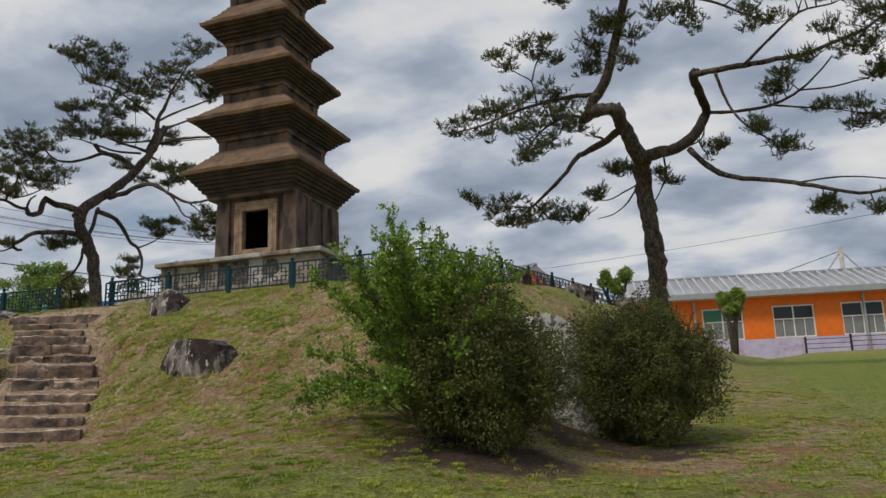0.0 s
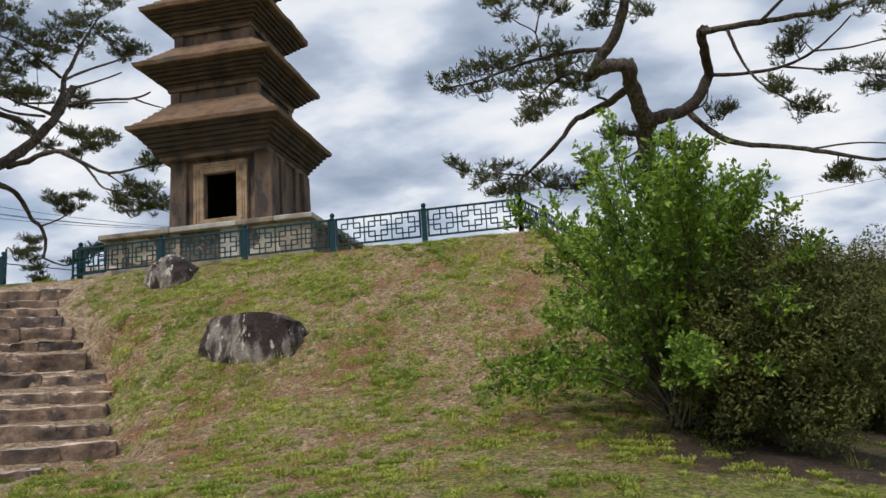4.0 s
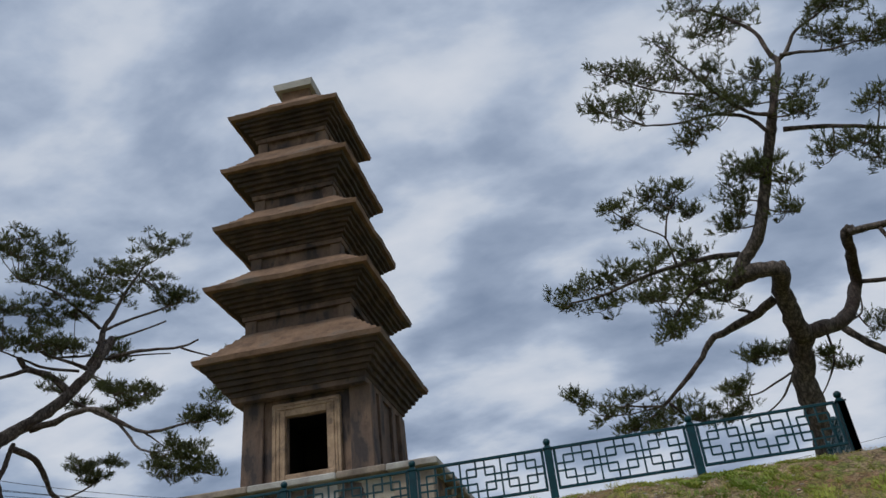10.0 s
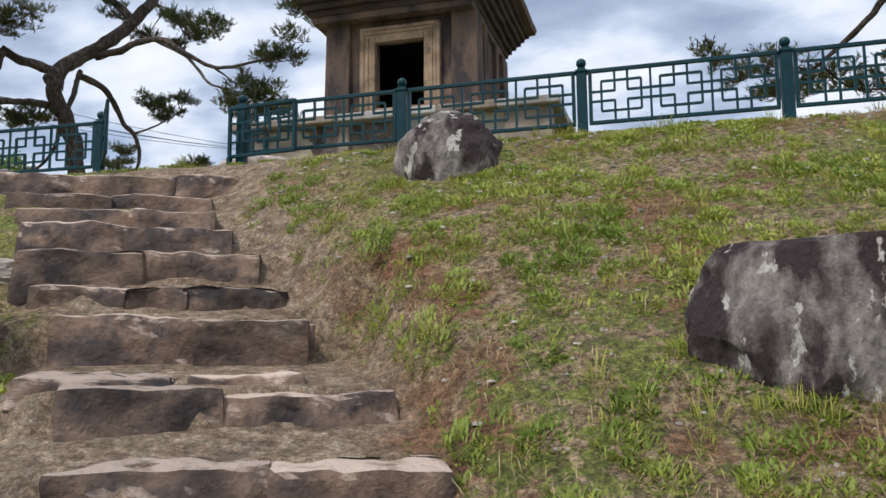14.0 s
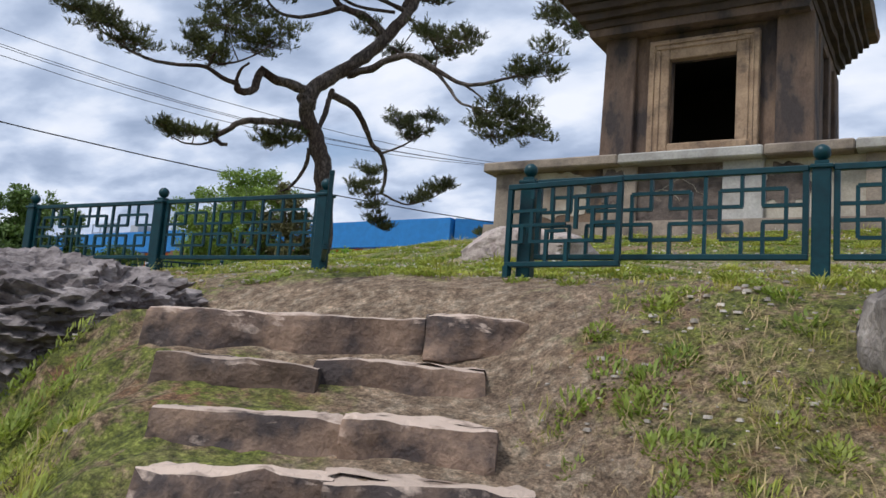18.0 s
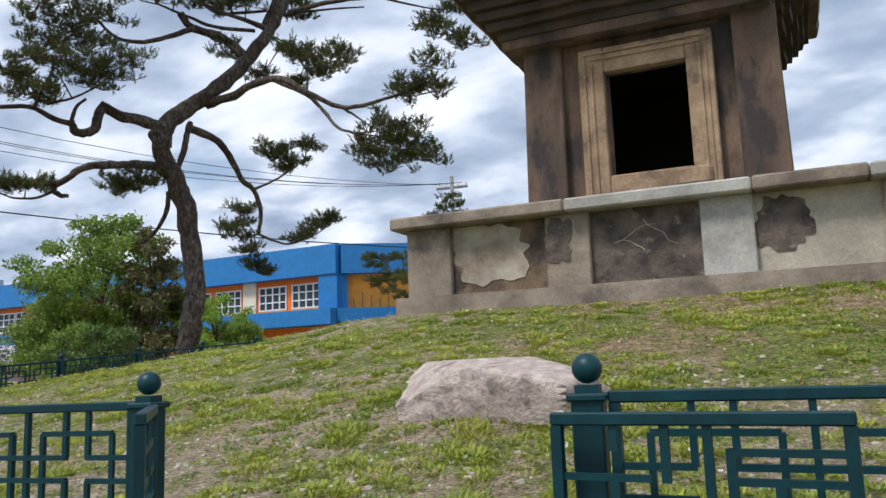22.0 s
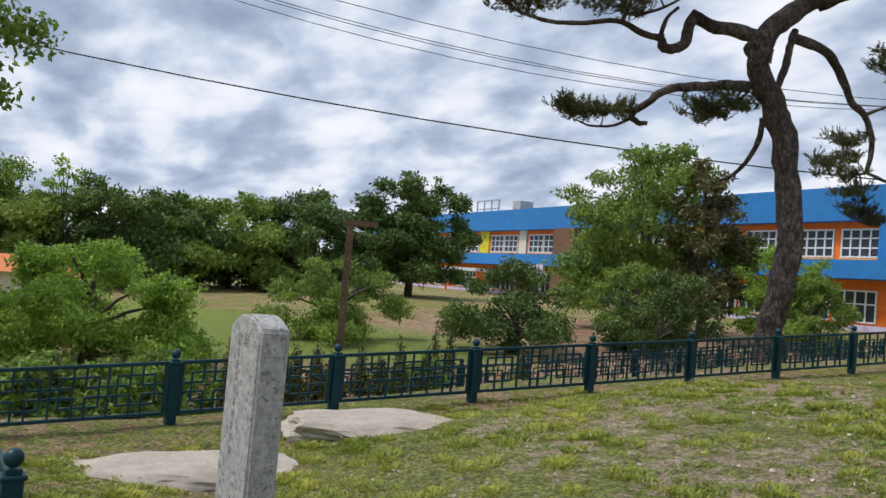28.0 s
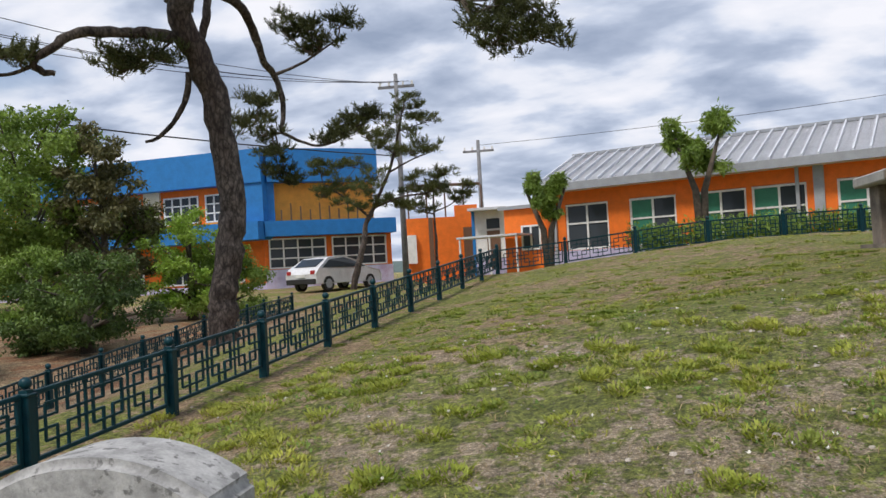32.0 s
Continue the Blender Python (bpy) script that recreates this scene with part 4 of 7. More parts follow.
rock("flat_boulder", -5.66, 12.75, 3.385, (0.54, 0.36, 0.17), M_PINKROCK, "low pinkish-grey flat boulder lying in the turf", 23, -12, 0.05, 0.8, 6, 5)
rock("ledge_rock", -7.2, 9.45, 2.46, (0.8, 0.52, 0.34), M_LEDGE, "craggy purplish-grey rock outcrop beside the top steps", 31, 20, 0.2, 0.3, 5, 6, 8, 0.28)
rock("standing_stone", -4.97, 7.5, 1.62, (0.24, 0.24, 0.4), M_LEDGE, "upright grey rock beside the stone steps", 37, 10, 0.12, 0.7, 6, 5, 0, 0.06)
rock("flat_stone", -5.28, 8.3, 1.74, (0.3, 0.2, 0.12), M_PALEROCK, "pale flat rock in the bank beside the steps", 39, 25, 0.15, 0.6, 5, 5, 0, 0.1)
for k, (x, y, sx, sy) in enumerate([(2.2, 13.6, 0.4, 0.3), (3.3, 16.5, 0.45, 0.35), (4.3, 20.2, 0.5, 0.4)]):
    rock("boulder", x + 0.9, y, ground_at(x + 0.9, y) + 0.02, (sx, sy, 0.3), M_ROCK, "grey boulder outside the east fence", 50 + k, 40 * k, 0.15)
rock("flat_stone", -13.62, 13.98, 2.99, (0.86, 0.52, 0.15), M_PALEROCK, "pale flat stone slab lying in the turf", 61, 62, 0.12, 0.55, 4)
rock("flat_stone", -13.3, 12.25, 2.82, (0.8, 0.42, 0.15), M_PALEROCK, "pale flat stone at the fence", 62, 68, 0.12, 0.5, 4)

# stone steps: two to four blocks to a tread
rnd = random.Random(17)
stairs = thing("stone_steps", pose(0, 0, 0), "worn brown stone steps up the mound", "steps")


def step_stone(a, z, e0, e1, depth, hgt, seed):
    """A quarried block with worn round edges and a ragged face; its front leans back a little."""
    bm = bmesh.new()
    bmesh.ops.create_cube(bm, size=1)
    bmesh.ops.subdivide_edges(bm, edges=bm.edges[:], cuts=11, use_grid_fill=True)
    tilt, skew = rnd.uniform(-0.035, 0.035), rnd.uniform(-0.09, 0.09)
    shift = Vector((seed * 3.7, seed * 1.3, 0))
    half = Vector((e1 - e0, depth, hgt)) / 2
    for vert in bm.verts:
        c = Vector((vert.co.x * 2 * half.x, vert.co.y * 2 * half.y, vert.co.z * 2 * half.z))
        round_by = min(0.022, 0.42 * min(half))
        core = Vector([max(-h + round_by, min(h - round_by, v)) for v, h in zip(c, half)])
        out = c - core
        if out.length > 1e-6:
            c = core + out.normalized() * round_by
        p = Vector(((e0 + e1) / 2 + c.x, a + depth / 2 + c.y + skew * c.x, z - hgt / 2 + c.z + tilt * c.x))
        q = p * 2.0 + shift
        p += Vector((0.03 * noise.noise(q * 1.7), 0.055 * noise.noise(q * 1.1 + Vector((5, 0, 0))) + 0.035 * noise.noise(q * 3.6) + 0.018 * noise.noise(q * 9), 0.02 * noise.noise(q * 1.1) + 0.016 * noise.noise(q * 4) + 0.008 * noise.noise(q * 9)))
        if c.y < 0:
            p.y += 0.07 * (c.z / hgt + 0.5)
        vert.co = stair_at(p.y, p.x, p.z)
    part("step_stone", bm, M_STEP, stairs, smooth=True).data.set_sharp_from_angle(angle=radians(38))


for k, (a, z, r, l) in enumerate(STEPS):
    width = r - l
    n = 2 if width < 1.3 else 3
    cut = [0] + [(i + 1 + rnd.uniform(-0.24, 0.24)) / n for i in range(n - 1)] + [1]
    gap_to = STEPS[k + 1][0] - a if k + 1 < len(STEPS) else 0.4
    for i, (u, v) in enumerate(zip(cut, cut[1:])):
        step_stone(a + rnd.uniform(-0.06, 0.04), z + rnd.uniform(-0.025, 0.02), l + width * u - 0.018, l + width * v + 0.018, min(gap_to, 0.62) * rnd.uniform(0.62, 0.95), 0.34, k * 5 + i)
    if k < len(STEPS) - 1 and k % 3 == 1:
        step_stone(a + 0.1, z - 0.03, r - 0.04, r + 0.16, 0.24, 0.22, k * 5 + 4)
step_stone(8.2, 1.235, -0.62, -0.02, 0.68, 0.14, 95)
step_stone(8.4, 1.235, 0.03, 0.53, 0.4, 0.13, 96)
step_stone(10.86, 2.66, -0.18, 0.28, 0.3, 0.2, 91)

# the marker stone beside the path
marker = new("marker_stone")
marker.matrix_basis = pose(-11.7, 11.89, 2.88, 0, 0, -2)
bm = bmesh.new()
rim = [(-0.176, -0.3), (0.176, -0.3)] + [(0.176 - 0.352 * k / 16, 1.12 - 0.06 * abs(1 - k / 8) ** 2.2) for k in range(17)]
face = bm.faces.new([bm.verts.new((x, -0.073, z)) for x, z in rim])
g = bmesh.ops.extrude_face_region(bm, geom=[face])
bmesh.ops.translate(bm, verts=[v for v in g["geom"] if isinstance(v, bmesh.types.BMVert)], vec=(0, 0.146, 0))
bmesh.ops.recalc_face_normals(bm, faces=bm.faces)
bmesh.ops.bevel(bm, geom=[e for e in bm.edges if e.calc_face_angle(0) > 0.9], offset=0.012, segments=3, affect="EDGES")
part("shaft", bm, M_MARKER, marker, smooth=True).data.set_sharp_from_angle(angle=radians(50))
# worn carved strokes down its face
GLYPHS = [((0, 0.5, 0.1, 0.12), (0, 0.36, 0.9, 0.1), (-0.42, 0.26, 0.1, 0.16), (0.42, 0.26, 0.1, 0.16), (0, 0.14, 0.6, 0.1), (0, -0.06, 0.8, 0.1), (0, -0.28, 0.1, 0.5), (-0.28, -0.36, 0.12, 0.26), (0.28, -0.36, 0.12, 0.26)),
          ((0, 0.46, 0.9, 0.1), (-0.3, 0, 0.1, 0.8), (0.38, 0.02, 0.1, 0.5), (0.05, 0.2, 0.6, 0.1), (0.05, 0, 0.5, 0.1), (0.05, -0.22, 0.6, 0.1), (0, -0.46, 0.9, 0.1))]
for gx, gz, size, kind in [(-0.052, 1.0, 0.056, 0), (0.034, 1.0, 0.052, 1)] + [(-0.05, 0.94 - 0.056 * k, 0.034, k % 2) for k in range(9)]:
    for x, z, w, h in GLYPHS[kind]:
        x, z, w, h = gx + x * size + rnd.uniform(-0.001, 0.001), gz + z * size, w * size / 2, h * size / 2
        part("carved_stroke", box(x - w, -0.0745, z - h, x + w, -0.0725, z + h), M_CARVED, marker)
tagged(marker, "grey granite marker stone with a rounded top", "marker stone")


# ---- pines ----
def needle_tufts(rng, centres, radius, sprigs, length=0.105):
    """Brushes of needles round short upturned shoots."""
    verts = []
    for c, r in zip(centres, radius):
        n = 3 + int(sprigs * r * r)
        d = rng.normal(size=(n, 3))
        d /= np.linalg.norm(d, axis=1)[:, None]
        base = np.array(c) + d * (rng.uniform(0.0, 1, n) ** 0.5 * r)[:, None] * np.array([1.15, 1.15, 0.7])
        ax = d * np.array([0.8, 0.8, 0.25]) + rng.normal(size=(n, 3)) * 0.3 + np.array([0, 0, 0.75])
        ax /= np.linalg.norm(ax, axis=1)[:, None]
        shoot = rng.uniform(0.1, 0.26, n)[:, None]
        for k in range(17):
            o = base + ax * shoot * (k / 16)
            q = ax * 0.95 + rng.normal(size=(n, 3)) * 0.6
            q /= np.linalg.norm(q, axis=1)[:, None]
            s = np.cross(q, rng.normal(size=(n, 3)))
            s /= np.linalg.norm(s, axis=1)[:, None] + 1e-9
            tip = length * rng.uniform(0.7, 1.25, n)[:, None] * (1.15 - 0.4 * k / 16)
            verts.append(np.stack([o - s * 0.0095, o + s * 0.0095, o + q * tip], 1).reshape(-1, 3))
    return np.concatenate(verts)


def pine(name, x, y, view, label, seed, needle=None, sprigs=520):
    """A bare tree thing; limb() adds its limbs and grow() its twigs and needles. view: the turn of its across axis."""
    root = thing(name, pose(x, y, 0, 0, 0, view), label, "pine tree")
    return dict(root=root, at=(x, y), rnd=random.Random(seed), rng=np.random.default_rng(seed), twigs=([], []), tufts=[], needle=needle or M_NEEDLE, sprigs=sprigs)


def limb(tree, name, points, r0, r1, clumps=()):
    """points: (across, away, height); clumps of needles: (across, away, height, radius), each on a twig from this limb."""
    rnd = tree["rnd"]
    if name == "trunk":
        foot = tree["root"].matrix_basis @ Vector(points[0])
        points = [(points[0][0], points[0][1], min(points[0][2] - 0.1, ground_at(foot.x, foot.y) - 0.25))] + points
    line = smooth_line(points, 4)
    m = len(line)
    jitter = 0.12 * r0
    line = [p + Vector((rnd.uniform(-jitter, jitter), rnd.uniform(-jitter, jitter), rnd.uniform(-jitter, jitter))) if 0 < i < m - 1 else p for i, p in enumerate(line)]
    rad = [(r0 + (r1 - r0) * i / (m - 1)) * (1.25 if name == "trunk" and i == 0 else rnd.uniform(0.93, 1.08)) for i in range(m)]
    v, f = tube(line, rad, 12 if r0 > 0.1 else 7, 0.09, rnd)
    part(name, mesh_of(name, v, f, M_BARK, True), None, tree["root"])
    tv, tf = tree["twigs"]
    for a, d, h, r in clumps:
        c = Vector((a, d + rnd.uniform(-0.35, 0.35), h))
        near = min(line, key=lambda p: (p - c).length)
        v, f = tube([near, near.lerp(c, 0.55) + Vector((0, 0, -0.12 * r)), c], [0.022, 0.017, 0.012], 5)
        tf += [tuple(i + len(tv) for i in q) for q in f]
        tv += v
        n = 4 + int(11 * r)
        for k in range(n):
            ang, out = k * 2.4 + rnd.uniform(-0.5, 0.5), r * math.sqrt((k + 0.5) / n)
            o = c + Vector((math.cos(ang) * out * 1.1, math.sin(ang) * out * 1.1, rnd.uniform(-0.4, 0.45) * r + 0.12 * r))
            v, f = tube([c, c.lerp(o, 0.5) + Vector((0, 0, -0.05)), o], [0.012, 0.009, 0.006], 4)
            tf += [tuple(i + len(tv) for i in q) for q in f]
            tv += v
            tree["tufts"].append((tuple(o), rnd.uniform(0.07, 0.14)))
            if k % 2:
                tree["tufts"].append((tuple(c.lerp(o, 0.55)), 0.05))


def grow(tree):
    tv, tf = tree["twigs"]
    part("twig", mesh_of("twig", tv, tf, M_BARK2), None, tree["root"])["kind"] = "stuff"
    cs, rs = [c for c, _ in tree["tufts"]], [r for _, r in tree["tufts"]]
    part("needles", quick_mesh("needles", needle_tufts(tree["rng"], cs, rs, tree["sprigs"]), 3, tree["needle"]), None, tree["root"])["kind"] = "stuff"


west_pine = pine("pine_tree", -17.41, 25.56, 36, "tall leaning red pine with twisting bare limbs", 3, None, 820)
limb(west_pine, "trunk", [(0.19, 0, 3.53), (0.21, 0, 3.94), (0.33, 0, 4.63), (0.43, 0, 5.33), (0.44, 0, 5.88), (0.34, 0, 6.86), (0.19, 0, 7.85), (-0.08, 0, 8.57), (-0.38, -0.13, 9.17), (-0.35, -0.26, 9.64)], 0.27, 0.24)
limb(west_pine, "limb", [(-0.51, -0.26, 9.53), (-0.26, -0.15, 9.97), (0.19, -0.03, 10.43), (0.82, 0.03, 10.92), (1.44, 0.08, 11.57), (1.92, 0.13, 12.18), (2.39, 0.18, 12.95), (2.71, 0.23, 13.65), (2.95, 0.28, 14.26)], 0.24, 0.14, [(1.2, 0.1, 12.2, 0.5), (3.3, 0.2, 12.2, 0.5), (4.1, 0.2, 12, 0.5)])
limb(west_pine, "limb", [(2.25, 0.28, 13), (2.56, 0.28, 13.86), (2.62, 0.28, 14.59), (2.9, 0.28, 15.24), (3.19, 0.28, 16.12), (3.78, 0.28, 17.36)], 0.13, 0.04, [(4.7, 0.3, 18.5, 0.7), (4, 0.3, 18.1, 0.8), (3.3, 0.3, 17.4, 0.8), (2.8, 0.3, 16.9, 0.8), (3.8, 0.3, 16.8, 0.7), (4.6, 0.3, 16.6, 0.7), (5.3, 0.3, 16.2, 0.6), (3.1, 0.3, 16.1, 0.7), (2.4, 0.3, 16.6, 0.7), (2.2, 0.3, 15.9, 0.7)])
limb(west_pine, "limb", [(2.63, 0.28, 14.53), (3.36, 0.37, 15.04), (4.37, 0.46, 15.63), (5.03, 0.55, 16.04)], 0.06, 0.03, [(5.3, 0.6, 16.5, 0.5), (4.8, 0.6, 16.1, 0.5)])
limb(west_pine, "limb", [(2.4, 0.28, 14.01), (3.13, 0.18, 14.25), (3.87, 0.09, 14.58), (4.74, 0, 15.06)], 0.06, 0.03)
limb(west_pine, "limb", [(2.38, 0.28, 13.29), (3.17, 0.33, 13.55), (4.17, 0.39, 13.79), (5.07, 0.44, 13.96)], 0.05, 0.02, [(3.2, 0.3, 13.9, 0.4)])
limb(west_pine, "limb", [(2.5, 0.28, 14.57), (1.99, 0.14, 14.93), (1.23, 0, 15.42), (0.5, -0.32, 15.67), (-0.43, -0.65, 15.68)], 0.07, 0.02, [(-1.3, -0.7, 16.9, 0.6), (-0.6, -0.7, 17.1, 0.6), (0.4, -0.3, 17.3, 0.7), (-0.8, -0.7, 16.6, 0.6), (0, -0.7, 16.3, 0.7), (0.7, -0.3, 16.1, 0.8), (1.2, 0, 16, 0.7), (-0.2, -0.7, 15.6, 0.5), (1.7, 0, 15.7, 0.6), (2.1, 0.1, 15.4, 0.5), (0.3, -0.3, 16.7, 0.6)])
limb(west_pine, "limb", [(2.3, 0.28, 13.5), (1.57, 0.4, 13.41), (0.85, 0.53, 13.44), (0.21, 0.66, 14.1)], 0.05, 0.02, [(0.6, 0.7, 15.4, 0.7), (1, 0.7, 15, 0.7), (0.2, 0.7, 14.9, 0.6), (0.6, 0.7, 14.4, 0.7), (0.8, 0.5, 13.7, 0.6), (1.3, 0.4, 13.7, 0.5), (1.6, 0.4, 15, 0.5)])
limb(west_pine, "limb", [(2.4, 0.22, 12.72), (2.97, 0.39, 12.37), (3.53, 0.55, 12.11)], 0.04, 0.02, [(2.1, 0.4, 11.7, 0.4), (3.1, 0.6, 11.5, 0.3)])
limb(west_pine, "limb", [(1.96, 0.22, 12.85), (0.89, 0.04, 12.79), (0.19, -0.35, 12.85), (-0.49, -0.78, 12.9)], 0.06, 0.025, [(-1.1, -0.8, 14.1, 0.5), (-0.7, -0.8, 14.3, 0.5), (-1, -0.8, 13.6, 0.5), (-1.2, -0.8, 13, 0.5), (-0.6, -0.8, 13.1, 0.5), (-0.1, -0.3, 13.3, 0.4)])
limb(west_pine, "limb", [(1.79, 0.11, 11.93), (1.15, 0.04, 12.46), (0.54, -0.06, 12.6), (0.26, -0.23, 12.62), (0.02, -0.39, 12.9)], 0.13, 0.09)
limb(west_pine, "limb", [(0.37, -0.39, 12.51), (-0.14, -0.59, 12.19), (-0.83, -0.78, 11.87), (-1.46, -0.98, 11.86), (-1.91, -1.17, 12.23)], 0.08, 0.03, [(-2.5, -1.2, 12.1, 0.9), (-2.9, -1.2, 11.7, 0.8), (-3.3, -1.2, 11.2, 0.6), (-2.2, -1.2, 11.6, 0.8), (-1.8, -1.2, 12.2, 0.7), (-3.1, -1.2, 12.3, 0.8), (-2.4, -1.2, 12.7, 0.8)])
limb(west_pine, "limb", [(2.34, 0.17, 12.9), (1.69, 0.04, 13.05), (1.08, -0.22, 13.1), (0.5, -0.52, 13.19)], 0.08, 0.03, [(1.1, -0.2, 13.3, 0.6), (1.7, 0, 13.5, 0.6), (0.6, -0.5, 13.4, 0.6)])
limb(west_pine, "limb", [(2.85, 0.17, 13.4), (3.52, -0.2, 13.55), (4.15, -0.78, 13.49), (5.08, -1.37, 13.46), (5.54, -1.95, 13.55)], 0.08, 0.03, [(3.2, 0.2, 13.5, 0.4)])
limb(west_pine, "limb", [(5.01, -1.69, 13.28), (5.54, -2.02, 13), (6.25, -2.34, 12.76)], 0.04, 0.02, [(6.3, -2.3, 12.4, 0.5), (6.7, -2.3, 12.2, 0.6), (7.1, -2.3, 11.9, 0.5), (6.8, -2.3, 12.7, 0.4)])
limb(west_pine, "limb", [(0.69, 0.05, 10.6), (1.38, -0.3, 10.78), (1.92, -0.72, 11.02), (2.58, -1.15, 11.01), (3.11, -1.58, 10.55), (3.9, -2.01, 10.07), (4.56, -2.43, 10.06), (5.18, -2.86, 10.19)], 0.12, 0.035, [(5.7, -2.9, 10.5, 0.6), (5.4, -2.9, 10.2, 0.4), (5.9, -2.9, 10.9, 0.5), (6, -2.9, 10.3, 0.5)])
limb(west_pine, "limb", [(1.96, 0.11, 11.66), (2.58, -0.42, 11.17), (3.18, -1.09, 10.66), (3.5, -1.77, 10.02), (3.73, -2.44, 9.41), (3.99, -3.12, 9.07)], 0.07, 0.03, [(4.8, -3.1, 9.2, 0.5), (5.4, -3.1, 9, 0.5), (4.4, -3.1, 8.9, 0.5), (5.1, -3.1, 8.7, 0.5), (5.7, -3.1, 8.4, 0.5), (4.5, -3.1, 8.3, 0.5), (5.2, -3.1, 8.4, 0.5), (4.2, -3.1, 8.5, 0.3)])
limb(west_pine, "limb", [(3.94, -1.82, 10.13), (4.24, -2.15, 9.81), (4.58, -2.47, 9.43)], 0.04, 0.015)
limb(west_pine, "limb", [(3.11, -1.56, 10.56), (3.16, -1.43, 11.09), (2.94, -1.3, 11.62)], 0.035, 0.015, [(2.6, -1.3, 11.7, 0.3), (3.1, -1.3, 11.5, 0.5), (3.6, -1.4, 11.3, 0.4), (4, -1.4, 11.5, 0.4)])
limb(west_pine, "limb", [(-0.37, -0.26, 9.81), (-0.88, -0.39, 9.95), (-1.42, -0.52, 10.01), (-1.72, -0.65, 10.17), (-1.84, -0.78, 9.85), (-1.89, -0.91, 9.53), (-2.13, -1.04, 9.35), (-2.3, -1.17, 9.39), (-2.36, -1.3, 9.57)], 0.15, 0.085)
limb(west_pine, "limb", [(-2.36, -1.3, 9.5), (-2.72, -1.43, 9.57), (-3.22, -1.56, 9.78), (-3.83, -1.69, 9.7), (-4.39, -1.82, 9.67), (-4.97, -1.95, 9.78), (-5.45, -2.08, 10.01)], 0.07, 0.03, [(-6.4, -2.1, 10.6, 0.5), (-6, -2.1, 10.4, 0.6), (-5.6, -2.1, 10.3, 0.6), (-5.2, -2.1, 10, 0.6), (-4.9, -2, 10, 0.5), (-6.1, -2.1, 10.7, 0.4)])
limb(west_pine, "limb", [(-2.36, -1.3, 9.54), (-2.25, -1.37, 9.9), (-2.04, -1.43, 10.09)], 0.05, 0.03)
limb(west_pine, "limb", [(-3.12, -1.56, 9.73), (-2.97, -1.6, 10.15), (-2.78, -1.65, 10.55), (-2.67, -1.69, 11.02)], 0.04, 0.02, [(-3.6, -1.6, 10.3, 0.5), (-3.2, -1.6, 10.1, 0.5), (-2.8, -1.6, 10.1, 0.4), (-3.5, -1.6, 10.6, 0.4)])
limb(west_pine, "limb", [(-2.88, -1.56, 9.87), (-2.31, -1.6, 10.03), (-1.76, -1.65, 10.36), (-1.35, -1.69, 10.79)], 0.035, 0.015, [(-1.9, -1.6, 10.4, 0.5), (-1.5, -1.7, 10.6, 0.5), (-1.2, -1.7, 11, 0.5), (-2.2, -1.6, 10.8, 0.6), (-2.7, -1.6, 10.9, 0.7)])
limb(west_pine, "limb", [(-0.5, 0, 8.87), (-0.98, 0.01, 8.92), (-1.44, 0.02, 8.88), (-2.13, 0.02, 8.83), (-2.51, 0.03, 8.57), (-2.89, 0.04, 8.26), (-2.76, 0.05, 8.08), (-2.55, 0.05, 8.06)], 0.12, 0.05)
limb(west_pine, "limb", [(-2.85, 0.05, 8.2), (-3.28, 0.07, 8), (-3.81, 0.09, 7.99), (-4.2, 0.11, 8.16)], 0.04, 0.015, [(-4.3, 0.1, 8.3, 0.3), (-3.9, 0.1, 8.2, 0.4), (-3.5, 0.1, 8.2, 0.4), (-3.1, 0.1, 8.2, 0.3), (-4.4, 0.1, 8.4, 0.2)])
limb(west_pine, "limb", [(-0.53, 0.05, 8.81), (-0.8, 0.25, 8.6), (-1.2, 0.44, 8.48)], 0.03, 0.015, [(-1.1, 0.4, 8.5, 0.5), (-1.5, 0.4, 8.5, 0.5), (-0.7, 0.2, 8.4, 0.4), (-1.3, 0.4, 8.3, 0.3)])
limb(west_pine, "limb", [(0.01, 0, 8.88), (0.14, 0.07, 9.32), (0.21, 0.15, 9.77), (0.3, 0.22, 10.15)], 0.08, 0.08)
limb(west_pine, "limb", [(0.28, 0.22, 9.99), (0.91, 0.55, 9.84), (1.32, 1.04, 9.51), (1.7, 1.54, 8.96), (2.04, 1.93, 8.76), (2.25, 2.04, 8.16), (2.18, 2.09, 7.52)], 0.11, 0.05)
limb(west_pine, "limb", [(2.04, 1.93, 8.79), (2.72, 1.79, 9.11), (3.47, 1.65, 9.65)], 0.045, 0.015, [(2.6, 1.8, 10, 0.5), (2.5, 1.8, 9.8, 0.3), (3, 1.7, 9.6, 0.5), (3.5, 1.7, 9.9, 0.4), (2.9, 1.8, 9.4, 0.3)])
limb(west_pine, "limb", [(2.18, 2.09, 7.52), (2.63, 2.01, 7.31), (3.07, 1.93, 7.22), (3.77, 1.84, 7.49), (4.19, 1.76, 7.78)], 0.04, 0.012, [(3.9, 1.8, 7.7, 0.3), (3.6, 1.8, 7.5, 0.3), (3.2, 1.9, 7.3, 0.3), (4.2, 1.8, 7.9, 0.3)])
limb(west_pine, "limb", [(2.18, 2.09, 7.52), (1.92, 2.15, 7.5), (1.67, 2.2, 7.82)], 0.035, 0.015, [(1.7, 2.2, 8.2, 0.4), (1.5, 2.2, 7.7, 0.5), (1.7, 2.1, 7.4, 0.4), (1.9, 2.1, 7, 0.4), (2.1, 2.1, 6.6, 0.4), (2.3, 2.1, 6.4, 0.3)])
